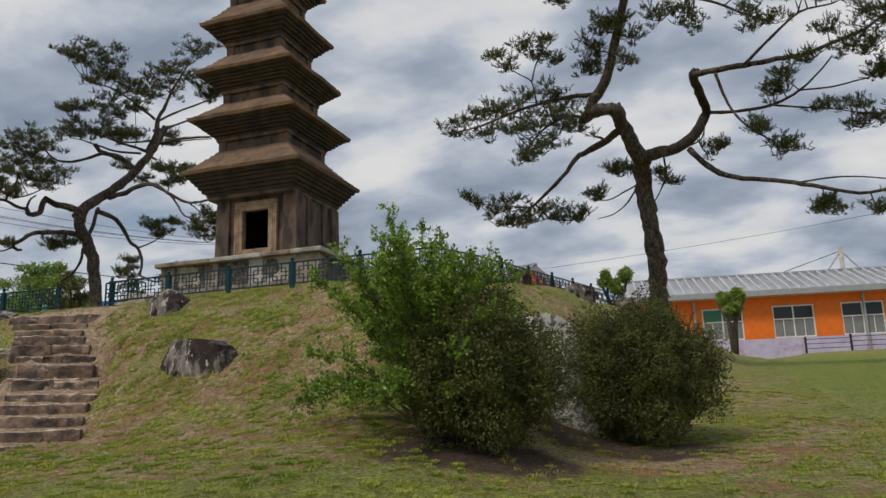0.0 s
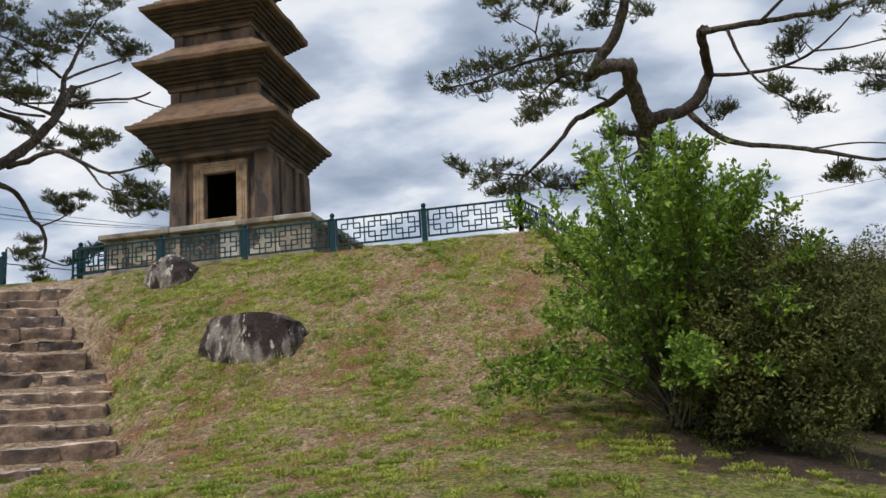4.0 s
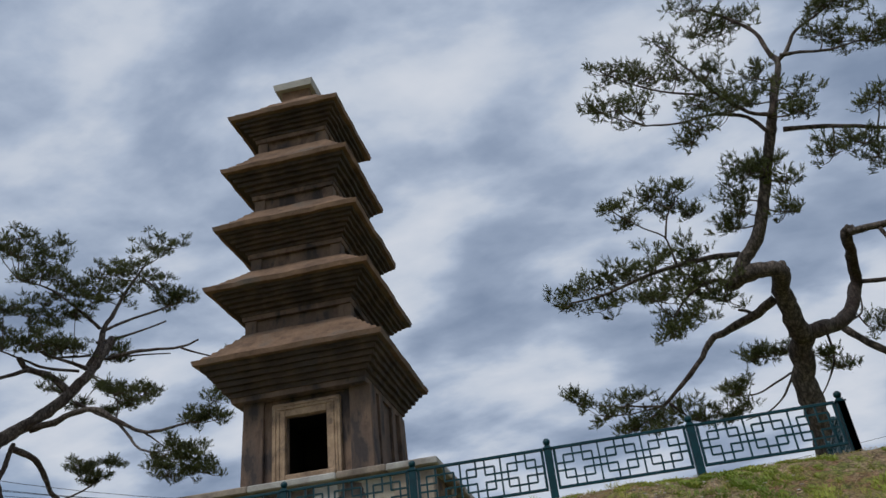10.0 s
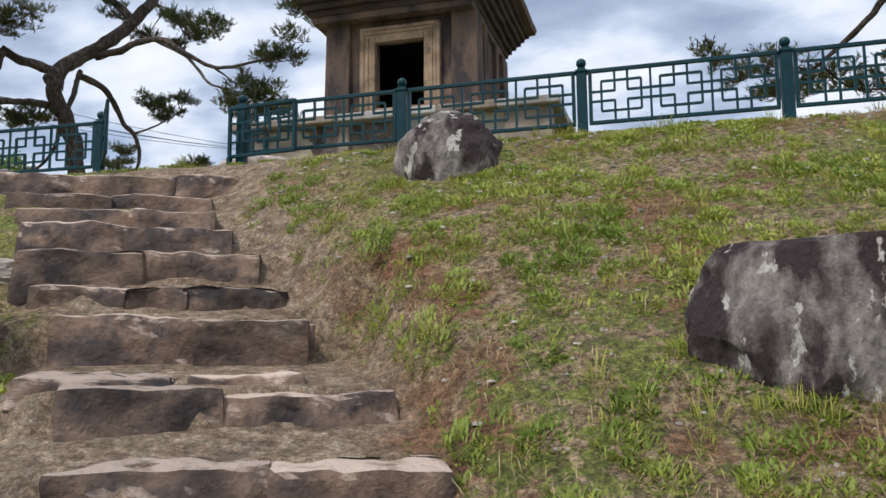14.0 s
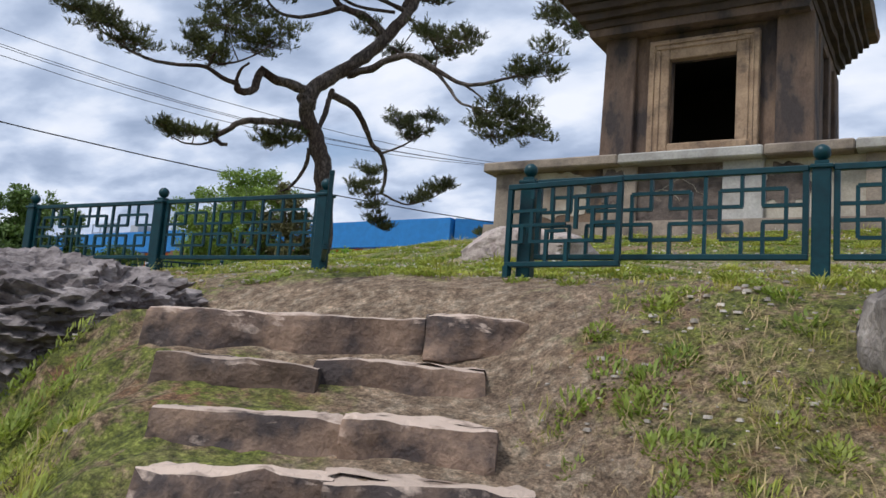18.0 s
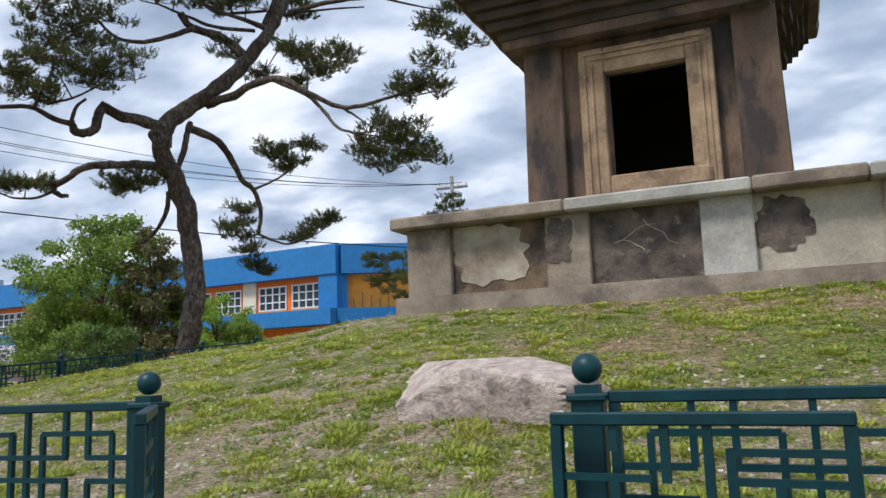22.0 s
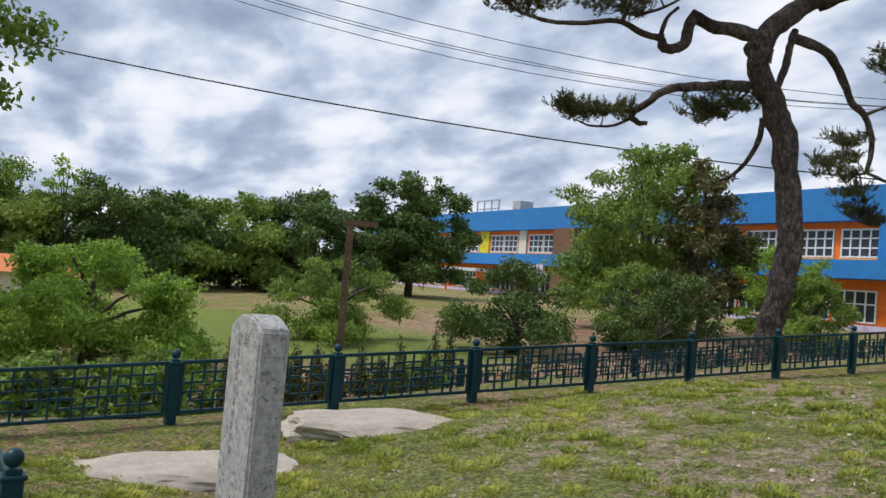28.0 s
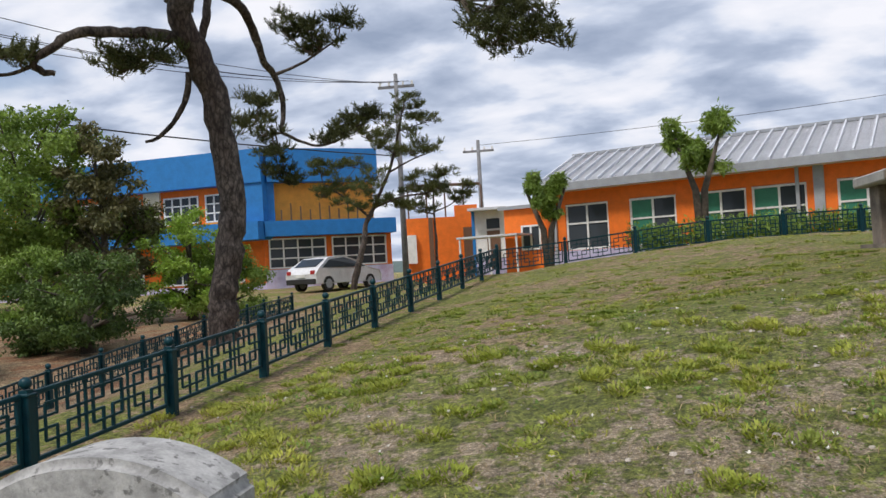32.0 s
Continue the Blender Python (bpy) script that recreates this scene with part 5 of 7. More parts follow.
limb(west_pine, "limb", [(-0.22, 0.11, 8.25), (-0.26, 0.29, 7.82), (-0.48, 0.47, 7.35), (-0.74, 0.65, 7.08), (-0.96, 0.82, 7.01)], 0.07, 0.03)
grow(west_pine)
east_pine = pine("pine_tree", 6.3, 21.2, -11.5, "red pine with a forked trunk and open crown", 9)
limb(east_pine, "trunk", [(-0.38, 1.8, 3.26), (-0.35, 1.6, 3.8), (-0.29, 1.3, 4.56), (-0.2, 1, 5.31), (-0.24, 0.8, 6.1), (-0.29, 0.6, 6.73), (-0.3, 0.4, 7.34), (-0.22, 0, 7.89), (-0.1, -0.3, 8.22)], 0.3, 0.26)
limb(east_pine, "limb", [(-0.11, -0.4, 8.08), (-0.29, -1, 8.58), (-0.4, -1.5, 8.92), (-0.38, -2.1, 9.1), (-0.77, -2.2, 9.25), (-1.29, -1.9, 9.24), (-1.53, -1.9, 9.19)], 0.24, 0.16)
limb(east_pine, "limb", [(-0.45, -2.1, 9.11), (-0.33, -2.1, 9.25), (-0.25, -2.1, 9.29)], 0.13, 0.1)
limb(east_pine, "limb", [(-1.28, -1.9, 9.27), (-1.11, -2.09, 9.57), (-0.67, -2.27, 9.97), (-0.34, -2.46, 10.64), (-0.08, -2.65, 11.31), (0.18, -2.84, 11.98), (0.4, -3.02, 12.49), (0.59, -3.21, 13), (0.78, -3.4, 13.51)], 0.17, 0.09, [(-0.5, -2.6, 11.9, 0.5), (-0.9, -2.5, 11.1, 0.5), (-1.1, -2.3, 10.6, 0.4), (-0.4, -2.6, 11.4, 0.4), (0.1, -2.6, 11.6, 0.4), (0.3, -2.6, 11.1, 0.4), (0.1, -2.5, 10.3, 0.4), (-0.8, -2.5, 10.7, 0.4)])
limb(east_pine, "limb", [(0.35, -3.5, 12.34), (0.6, -3.5, 12.93), (0.91, -3.5, 13.78), (0.8, -3.5, 14.19), (0.68, -3.5, 14.9), (0.18, -3.5, 15.6), (-0.32, -3.5, 16.13)], 0.09, 0.03, [(-0.1, -3.5, 15.4, 0.6), (0.5, -3.5, 15.6, 0.5), (-0.5, -3.5, 16.3, 0.6), (-0.4, -3.5, 15.4, 0.5), (0.9, -3.5, 12.6, 0.5), (0.9, -3.5, 12.1, 0.4), (0.3, -3.5, 13.6, 0.5), (-0.1, -3.5, 13, 0.5)])
limb(east_pine, "limb", [(0.93, -3.5, 13.86), (1.22, -3.5, 14.11), (1.51, -3.5, 14.55), (1.99, -3.5, 14.81), (2.61, -3.5, 15.11)], 0.06, 0.02, [(2.6, -3.5, 15.1, 0.6), (2.3, -3.5, 15, 0.4), (3.1, -3.5, 15.2, 0.5)])
limb(east_pine, "limb", [(0.99, -3.6, 13.93), (1.42, -3.6, 13.86), (2.01, -3.6, 13.69), (2.64, -3.6, 13.7)], 0.05, 0.02, [(2, -3.6, 14.1, 0.5), (2.4, -3.6, 13.9, 0.5), (3, -3.6, 13.7, 0.6), (3.4, -3.6, 13.7, 0.4)])
limb(east_pine, "limb", [(0.3, -3.6, 12.37), (-0.11, -3.6, 12.6), (-0.68, -3.6, 13.43), (-1.02, -3.6, 14.2), (-1.4, -3.6, 14.92)], 0.05, 0.02, [(-1.4, -3.6, 15.3, 0.4), (-1.1, -3.6, 13.3, 0.5), (-0.6, -3.6, 13.3, 0.5), (-0.7, -3.6, 13.9, 0.4)])
limb(east_pine, "limb", [(-0.94, -3.6, 13.44), (-1.8, -3.6, 13.86), (-2.52, -3.6, 14.41), (-3.12, -3.6, 15.03)], 0.03, 0.015, [(-3, -3.6, 14.8, 0.5), (-2.5, -3.6, 14.6, 0.5), (-2, -3.6, 14.4, 0.5), (-1.4, -3.6, 14.2, 0.5)])
limb(east_pine, "limb", [(0.16, -3.5, 11.99), (-0.14, -3.5, 12.52), (-0.83, -3.5, 12.86), (-1.63, -3.5, 12.89), (-2.41, -3.5, 13.08)], 0.05, 0.02, [(-3.5, -3.5, 14, 0.4), (-3, -3.5, 13.7, 0.6), (-2.5, -3.5, 13.3, 0.5), (-1.2, -3.5, 12.4, 0.5), (-1.5, -3.5, 12.3, 0.4), (-0.5, -3.5, 12.6, 0.5)])
limb(east_pine, "limb", [(0.51, -3.4, 12.01), (1.28, -3.48, 11.77), (2.08, -3.56, 11.42), (2.84, -3.64, 10.98), (3.43, -3.72, 10.49), (4.01, -3.8, 10.09)], 0.06, 0.02, [(2.4, -3.6, 11.7, 0.5), (2.9, -3.6, 11.6, 0.5), (3.4, -3.6, 11.3, 0.5), (3.6, -3.7, 10.5, 0.5), (3.9, -3.8, 10.1, 0.6), (1.9, -3.6, 11, 0.4), (1.3, -3.5, 11, 0.4), (2.1, -3.6, 10.7, 0.4)])
limb(east_pine, "limb", [(-1.09, -2, 9.85), (-1.84, -2.28, 9.81), (-2.72, -2.56, 9.66), (-3.44, -2.84, 9.43), (-4.32, -3.12, 9.1), (-5.02, -3.4, 8.97)], 0.07, 0.02, [(-5.2, -3.4, 9, 0.4), (-4.3, -3.1, 8.9, 0.5), (-4.6, -3.1, 9.5, 0.6), (-4.1, -3.1, 9.5, 0.5), (-3.4, -2.8, 9.3, 0.6), (-3, -2.6, 9.7, 0.6), (-2.8, -2.6, 9, 0.6), (-2.4, -2.6, 9.3, 0.5), (-2, -2.3, 9.6, 0.6), (-2.3, -2.3, 9.9, 0.5)])
limb(east_pine, "limb", [(-1.37, -1.9, 9.2), (-1.92, -2.2, 9.25), (-2.49, -2.5, 8.88), (-2.92, -2.8, 8.31)], 0.06, 0.02, [(-2.8, -2.8, 8.1, 0.5), (-2.5, -2.5, 8.5, 0.6), (-1.9, -2.2, 9, 0.6), (-3.2, -2.8, 8.7, 0.5), (-1.7, -1.9, 8.9, 0.5), (-3, -2.8, 7.9, 0.4)])
limb(east_pine, "limb", [(-2.56, -2.9, 9.55), (-2.59, -2.95, 9.86), (-2.67, -3, 10.26), (-3.05, -3.05, 10.56), (-3.33, -3.1, 10.82)], 0.03, 0.012, [(-3.4, -3.1, 10.9, 0.3), (-3.7, -3.1, 11.1, 0.3)])
limb(east_pine, "limb", [(-2.64, -3, 10.22), (-2.5, -3, 10.71), (-2.32, -3, 11), (-2.12, -3, 11.15)], 0.025, 0.01, [(-2.5, -3, 11.1, 0.3), (-2, -3, 10.8, 0.3), (-2.2, -3, 11.3, 0.3), (-2.8, -3, 11.3, 0.3)])
limb(east_pine, "limb", [(-0.56, -1.2, 8.88), (-1.14, -0.9, 8.68), (-1.85, -0.6, 8.55), (-2.14, -0.4, 8.52), (-2.63, -0.5, 7.95), (-3.16, -0.6, 7.45), (-3.66, -0.7, 7.03)], 0.12, 0.04, [(-4.5, -0.7, 7.2, 0.5), (-4.2, -0.7, 6.8, 0.5), (-3.8, -0.7, 6.5, 0.6), (-3.4, -0.7, 6.9, 0.5), (-5.1, -0.7, 7.1, 0.5), (-5.6, -0.7, 7.4, 0.4), (-4.5, -0.7, 6.6, 0.4)])
limb(east_pine, "limb", [(-1.07, -0.9, 8.69), (-1.22, -0.9, 8.85), (-1.4, -0.9, 8.93)], 0.05, 0.03)
limb(east_pine, "limb", [(-3.51, -0.7, 7.07), (-3.04, -0.7, 6.56), (-2.43, -0.7, 6.43), (-1.98, -0.7, 6.43)], 0.03, 0.012, [(-2.4, -0.7, 6.5, 0.4), (-2, -0.7, 6.5, 0.3), (-3, -0.7, 6.6, 0.3)])
limb(east_pine, "limb", [(-0.52, 0.5, 7.58), (-0.98, 0.5, 7.39), (-1.43, 0.5, 7.23), (-1.9, 0.5, 7.27)], 0.03, 0.015, [(-2, 0.5, 7.4, 0.3), (-1.8, 0.5, 7.4, 0.3)])
limb(east_pine, "limb", [(-0.34, 0.4, 7.96), (-0.55, 0.4, 8.16), (-0.97, 0.4, 8.1)], 0.03, 0.012, [(-1, 0.4, 8.2, 0.4), (-0.6, 0.4, 8.1, 0.4), (-1.3, 0.4, 8.2, 0.3)])
limb(east_pine, "limb", [(-0.56, 0.5, 7.44), (-0.89, 0.5, 7.01), (-1.31, 0.5, 6.74), (-1.87, 0.5, 6.64)], 0.03, 0.012)
limb(east_pine, "limb", [(-0.05, -0.4, 8.15), (0.41, -0.2, 8.3), (0.93, 0.3, 8.53), (1.43, 0.8, 9.12), (1.74, 1, 9.74), (1.7, 0.2, 10.14), (1.65, -0.4, 10.51), (1.82, -0.5, 10.52)], 0.2, 0.11)
limb(east_pine, "limb", [(1.66, -0.5, 10.45), (2.27, -0.66, 10.39), (3.16, -0.82, 10.29), (4.02, -0.99, 10.2), (4.71, -1.15, 10.1), (5.41, -1.31, 10.19), (6.23, -1.48, 10.32), (6.79, -1.64, 10.58), (7.27, -1.8, 10.8)], 0.1, 0.025, [(4.8, -1.1, 9.9, 0.4), (5.8, -1.3, 9.9, 0.4), (6.3, -1.5, 9.9, 0.5), (6.6, -1.6, 10.2, 0.6), (6.9, -1.6, 10.6, 0.5), (6.3, -1.6, 10.9, 0.5), (6.5, -1.6, 11.4, 0.5), (6.5, -1.6, 11.9, 0.4), (7.3, -1.8, 10.8, 0.4), (7.7, -1.8, 10.9, 0.4), (5.4, -1.3, 10.7, 0.4)])
limb(east_pine, "limb", [(3.16, -1, 10.23), (3.98, -1.15, 10.84), (4.77, -1.3, 11.32), (5.59, -1.45, 11.29), (6, -1.6, 11.35)], 0.05, 0.015, [(4.9, -1.3, 12, 0.3), (5.2, -1.5, 12.1, 0.4), (5.4, -1.5, 12.6, 0.3), (4.7, -1.3, 11.9, 0.3), (5.6, -1.5, 11.4, 0.5), (6, -1.6, 11.5, 0.5)])
limb(east_pine, "limb", [(4.73, -1.4, 11.28), (4.89, -1.4, 11.65), (5.24, -1.4, 12.06)], 0.025, 0.01)
limb(east_pine, "limb", [(2.31, -0.7, 10.29), (2.47, -0.77, 9.6), (2.73, -0.85, 8.86), (3.15, -0.93, 8.28), (3.71, -1, 7.76)], 0.05, 0.02, [(3.4, -0.9, 8.1, 0.3), (4, -1, 7.5, 0.5), (3.3, -0.9, 8.4, 0.3), (3.9, -1, 7.7, 0.3)])
limb(east_pine, "limb", [(1.74, 1, 9.74), (2.67, 0.68, 9.47), (3.74, 0.36, 9.36), (4.5, 0.04, 9.53), (5.05, -0.28, 9.83), (5.43, -0.6, 10.1)], 0.06, 0.02, [(4, 0, 9.9, 0.4), (3.8, 0.4, 9.7, 0.4), (4.1, 0, 10.1, 0.3)])
limb(east_pine, "limb", [(3.73, 0.3, 9.33), (4.43, 0.2, 9.08), (5.12, 0.1, 8.87), (5.9, 0, 8.55)], 0.035, 0.012, [(5, 0.1, 8.9, 0.3), (5.9, 0, 8.7, 0.4), (6, 0, 8.2, 0.4), (6.5, 0, 8.3, 0.5), (7.2, 0, 8.1, 0.5), (7.6, 0, 8.1, 0.3)])
limb(east_pine, "limb", [(4.5, 0, 9.52), (5.34, -0.13, 9.39), (6.03, -0.27, 9.39), (6.57, -0.4, 9.38)], 0.03, 0.012, [(6.7, -0.4, 9.5, 0.4), (7.2, -0.4, 9.3, 0.5), (6.5, -0.4, 9.3, 0.3), (6.9, -0.4, 9.7, 0.3)])
limb(east_pine, "limb", [(1.09, 1.2, 8.7), (1.65, 1.06, 7.96), (2.37, 0.91, 7.46), (3.53, 0.77, 7.14), (4.5, 0.63, 6.78), (5.68, 0.49, 6.34), (6.76, 0.34, 6.32), (8.09, 0.2, 6.14)], 0.1, 0.03, [(4.8, 0.6, 6.2, 0.3), (5, 0.5, 5.9, 0.4), (4.7, 0.6, 6.1, 0.3), (6.1, 0.5, 5.8, 0.4), (6.6, 0.3, 6, 0.5)])
limb(east_pine, "limb", [(4.1, 0.8, 6.97), (4.96, 0.7, 6.96), (5.65, 0.6, 6.86), (6.95, 0.5, 6.53), (7.98, 0.4, 6.44)], 0.03, 0.012, [(7.1, 0.5, 6.7, 0.3), (7.5, 0.4, 6.7, 0.3), (8.1, 0.4, 6.5, 0.5), (8.4, 0.4, 6.5, 0.4)])
limb(east_pine, "limb", [(0.48, 0, 8.18), (0.47, 0.13, 7.64), (0.2, 0.27, 7.14), (-0.09, 0.4, 6.81)], 0.035, 0.012, [(0.6, 0.1, 7.4, 0.3), (0.3, 0.1, 7.7, 0.2)])
limb(east_pine, "limb", [(1.14, 0.6, 8.59), (1.55, 0.75, 8.82), (1.71, 0.9, 9.45)], 0.03, 0.02)
limb(east_pine, "limb", [(1.44, 0.8, 8.82), (1.6, 0.8, 8.4), (1.94, 0.8, 8.22)], 0.02, 0.01, [(1.9, 0.8, 8.3, 0.4), (2.1, 0.8, 8.4, 0.2)])
grow(east_pine)


# ---- shrubs and trees ----
def crown_tree(name, x, y, height, spread, mat, label, seed, lobes=9, count=2600, leaf=0.2, trunk=0.16, low=0.25, category="tree", slim=0.5):
    """A tapered trunk with limbs, and a crown of many leaves in lobes round the limb ends."""
    rng, rnd = np.random.default_rng(seed), random.Random(seed)
    z = ground_at(x, y)
    root = thing(name, pose(x, y, z, 0, 0, rnd.uniform(0, 360)), label, category)
    v, f = tube([(0, 0, -0.2), (0.03 * height * 0.3, 0, height * 0.3), (0, 0.02 * height, height * 0.7)], [trunk * 1.2, trunk * 0.8, trunk * 0.25], 8, 0.1, rnd)
    part("trunk", mesh_of("trunk", v, f, M_BARK2, True), None, root)
    cs, rs = [], []
    lobes *= 4
    for k in range(lobes):
        t = (k + 0.5) / lobes
        ang = k * 2.4 + rnd.uniform(-0.5, 0.5)
        h = height * (low + 0.06 + (0.88 - low) * t)
        wide = spread * math.sqrt(max(0.05, 1 - (1.55 * (t - 0.36)) ** 2)) * rnd.uniform(0.25, 1.15) * 0.86
        c = Vector((math.cos(ang) * wide, math.sin(ang) * wide, h + rnd.uniform(-0.05, 0.05) * height))
        if k % 3 == 0:
            v, f = tube([(0, 0, h * 0.6), tuple(c * 0.5 + Vector((0, 0, h * 0.36))), tuple(c)], [trunk * 0.35, trunk * 0.22, trunk * 0.08], 5)
            part("limb", mesh_of("limb", v, f, M_BARK2, True), None, root)
        r = spread * rnd.uniform(0.11, 0.27) * (1.1 - 0.4 * t)
        cs.append(tuple(c))
        rs.append((r * 1.15, r * 1.15, r * rnd.uniform(0.5, 0.85)))
    v, f = leaf_cloud(rng, cs, rs, count, leaf, slim, 0.1, 0.35)
    part("crown", mesh_of("crown", v, f, mat), None, root)["kind"] = "stuff"
    return root


# the loose shrub: arching stems, twigs set along them, leaves in pairs along the twigs
rng, rnd = np.random.default_rng(2), random.Random(2)


def leaves_along(rng, spots, ways, size, slim):
    """A folded leaf at each spot, pointing outwards along its way."""
    n = len(spots)
    pos, ax = np.array(spots), np.array(ways) + rng.normal(size=(n, 3)) * 0.55
    ax /= np.linalg.norm(ax, axis=1)[:, None]
    bx = np.cross(ax, rng.normal(size=(n, 3)))
    bx /= np.linalg.norm(bx, axis=1)[:, None] + 1e-9
    s = size * rng.uniform(0.6, 1.25, n)[:, None]
    v = np.stack([pos, pos + ax * s * 0.45 + bx * s * slim * 0.5, pos + ax * s, pos + ax * s * 0.45 - bx * s * slim * 0.5], 1)
    return v.reshape(-1, 3).tolist(), [(4 * k, 4 * k + 1, 4 * k + 2, 4 * k + 3) for k in range(n)]


bush = thing("shrub", pose(3.45, 5.3, ground_at(3.45, 5.3)), "large loose shrub with arching stems and bright fresh leaves", "shrub")
stems_v, stems_f, spots, ways = [], [], [], []


def add_stem(points, radii, sides=4):
    v, f = tube(points, radii, sides)
    stems_f.extend(tuple(i + len(stems_v) for i in q) for q in f)
    stems_v.extend(v)


for k in range(104):
    a = rnd.uniform(0, 2 * math.pi)
    out = Vector((math.cos(a), math.sin(a), 0))
    steep = rnd.choice((0.35, 0.6, 0.85, 1.0, 1.1, 1.2, 1.3)) + rnd.uniform(-0.12, 0.12)
    reach = (1.3 + 1.3 * max(0.0, math.sin(steep)) ** 2) * rnd.uniform(0.72, 1.08) * (1 - 0.2 * math.cos(a) if math.cos(a) > 0 else 1 - 0.2 * math.cos(a) * ease(1.15, 0.8, steep))
    p0 = Vector((rnd.uniform(-0.14, 0.14), rnd.uniform(-0.14, 0.14), 0.02))
    p3 = p0 + out * (reach * math.cos(steep)) + Vector((-0.02, 0, reach * math.sin(steep)))
    rise = Vector((0, 0, 0.16 * reach * math.cos(steep)))
    line = smooth_line([p0, p0.lerp(p3, 0.35) + rise, p0.lerp(p3, 0.7) + rise, p3], 5)
    add_stem(line, [0.012 * (1 - 0.8 * q / (len(line) - 1)) for q in range(len(line))])
    for q in range(len(line) - 1):
        for u in (0.1, 0.5, 0.9):
            f = (q + u) / (len(line) - 1)
            if f < 0.26:
                continue
            at = line[q].lerp(line[q + 1], u)
            along = (line[q + 1] - line[q]).normalized()
            side = Vector((rnd.gauss(0, 1), rnd.gauss(0, 1), rnd.gauss(0.25, 1))).normalized()
            way = (along * 0.8 + side * 0.8).normalized()
            tip = at + way * rnd.uniform(0.1, 0.3) * (1.25 - 0.5 * f)
            add_stem([at, tip], [0.004, 0.0018], 3)
            for w in np.linspace(0.25, 1.0, 9):
                for _ in (0, 1):
                    spots.append(tuple(at.lerp(tip, w) + Vector((rnd.gauss(0, 0.013), rnd.gauss(0, 0.013), rnd.gauss(0, 0.013)))))
                    ways.append(tuple(way * 0.6 + Vector((rnd.gauss(0, 0.6), rnd.gauss(0, 0.6), rnd.gauss(0.1, 0.6)))))
part("stem", mesh_of("stem", stems_v, stems_f, M_BARK2), None, bush)["kind"] = "stuff"
v, f = leaves_along(rng, spots, ways, 0.052, 0.52)
part("foliage", mesh_of("foliage", v, f, M_SHOOT), None, bush, "bright green fresh leaves")["kind"] = "stuff"


def round_shrub(x, y, r, h, label, count):
    """A clipped evergreen: a rounded body with short shoots standing out of it."""
    ob = thing("shrub", pose(x, y, ground_at(x, y)), label, "shrub")
    v, f = tube([(0, 0, -0.1), (0, 0, 0.3 * h), (0.03, 0, 0.6 * h)], [0.07, 0.06, 0.03], 6)
    part("stem", mesh_of("stem", v, f, M_BARK2), None, ob)
    cs = [(0, 0, 0.5 * h)] + [(0.5 * r * math.cos(a), 0.5 * r * math.sin(a), z * h) for a in (0.3, 1.6, 2.8, 4.1, 5.3) for z in (0.34, 0.62)] + [(-0.05, 0, 0.78 * h)]
    v, f = leaf_cloud(rng, cs, [(r, r, 0.47 * h)] + [(0.64 * r, 0.64 * r, 0.27 * h)] * 10 + [(0.55 * r, 0.55 * r, 0.22 * h)], count, 0.042, 0.4, 0.5)
    part("foliage", mesh_of("foliage", v, f, M_BOX), None, ob)["kind"] = "stuff"
    spots, ways = [], []
    for _ in range(int(620 * r)):
        d = Vector((rnd.gauss(0, 1), rnd.gauss(0, 1), rnd.gauss(0.25, 1))).normalized()
        at = Vector((d.x * r, d.y * r, 0.5 * h + d.z * 0.47 * h)) * rnd.uniform(0.88, 1.02)
        way = (d * 0.6 + Vector((0, 0, 0.7))).normalized()
        for w in range(16):
            spots.append(tuple(at + way * (0.012 * w)))
            ways.append(tuple(way * 0.7 + Vector((rnd.gauss(0, 0.7), rnd.gauss(0, 0.7), rnd.gauss(0, 0.7)))))
    v, f = leaves_along(rng, spots, ways, 0.045, 0.35)
    part("shoot", mesh_of("shoot", v, f, M_BOX), None, ob)["kind"] = "stuff"


round_shrub(5.75, 7.5, 0.9, 1.84, "rounded clipped evergreen shrub", 120000)
round_shrub(4.12, 5.15, 0.76, 1.58, "dark evergreen shrub grown into the loose shrub beside it", 80000)


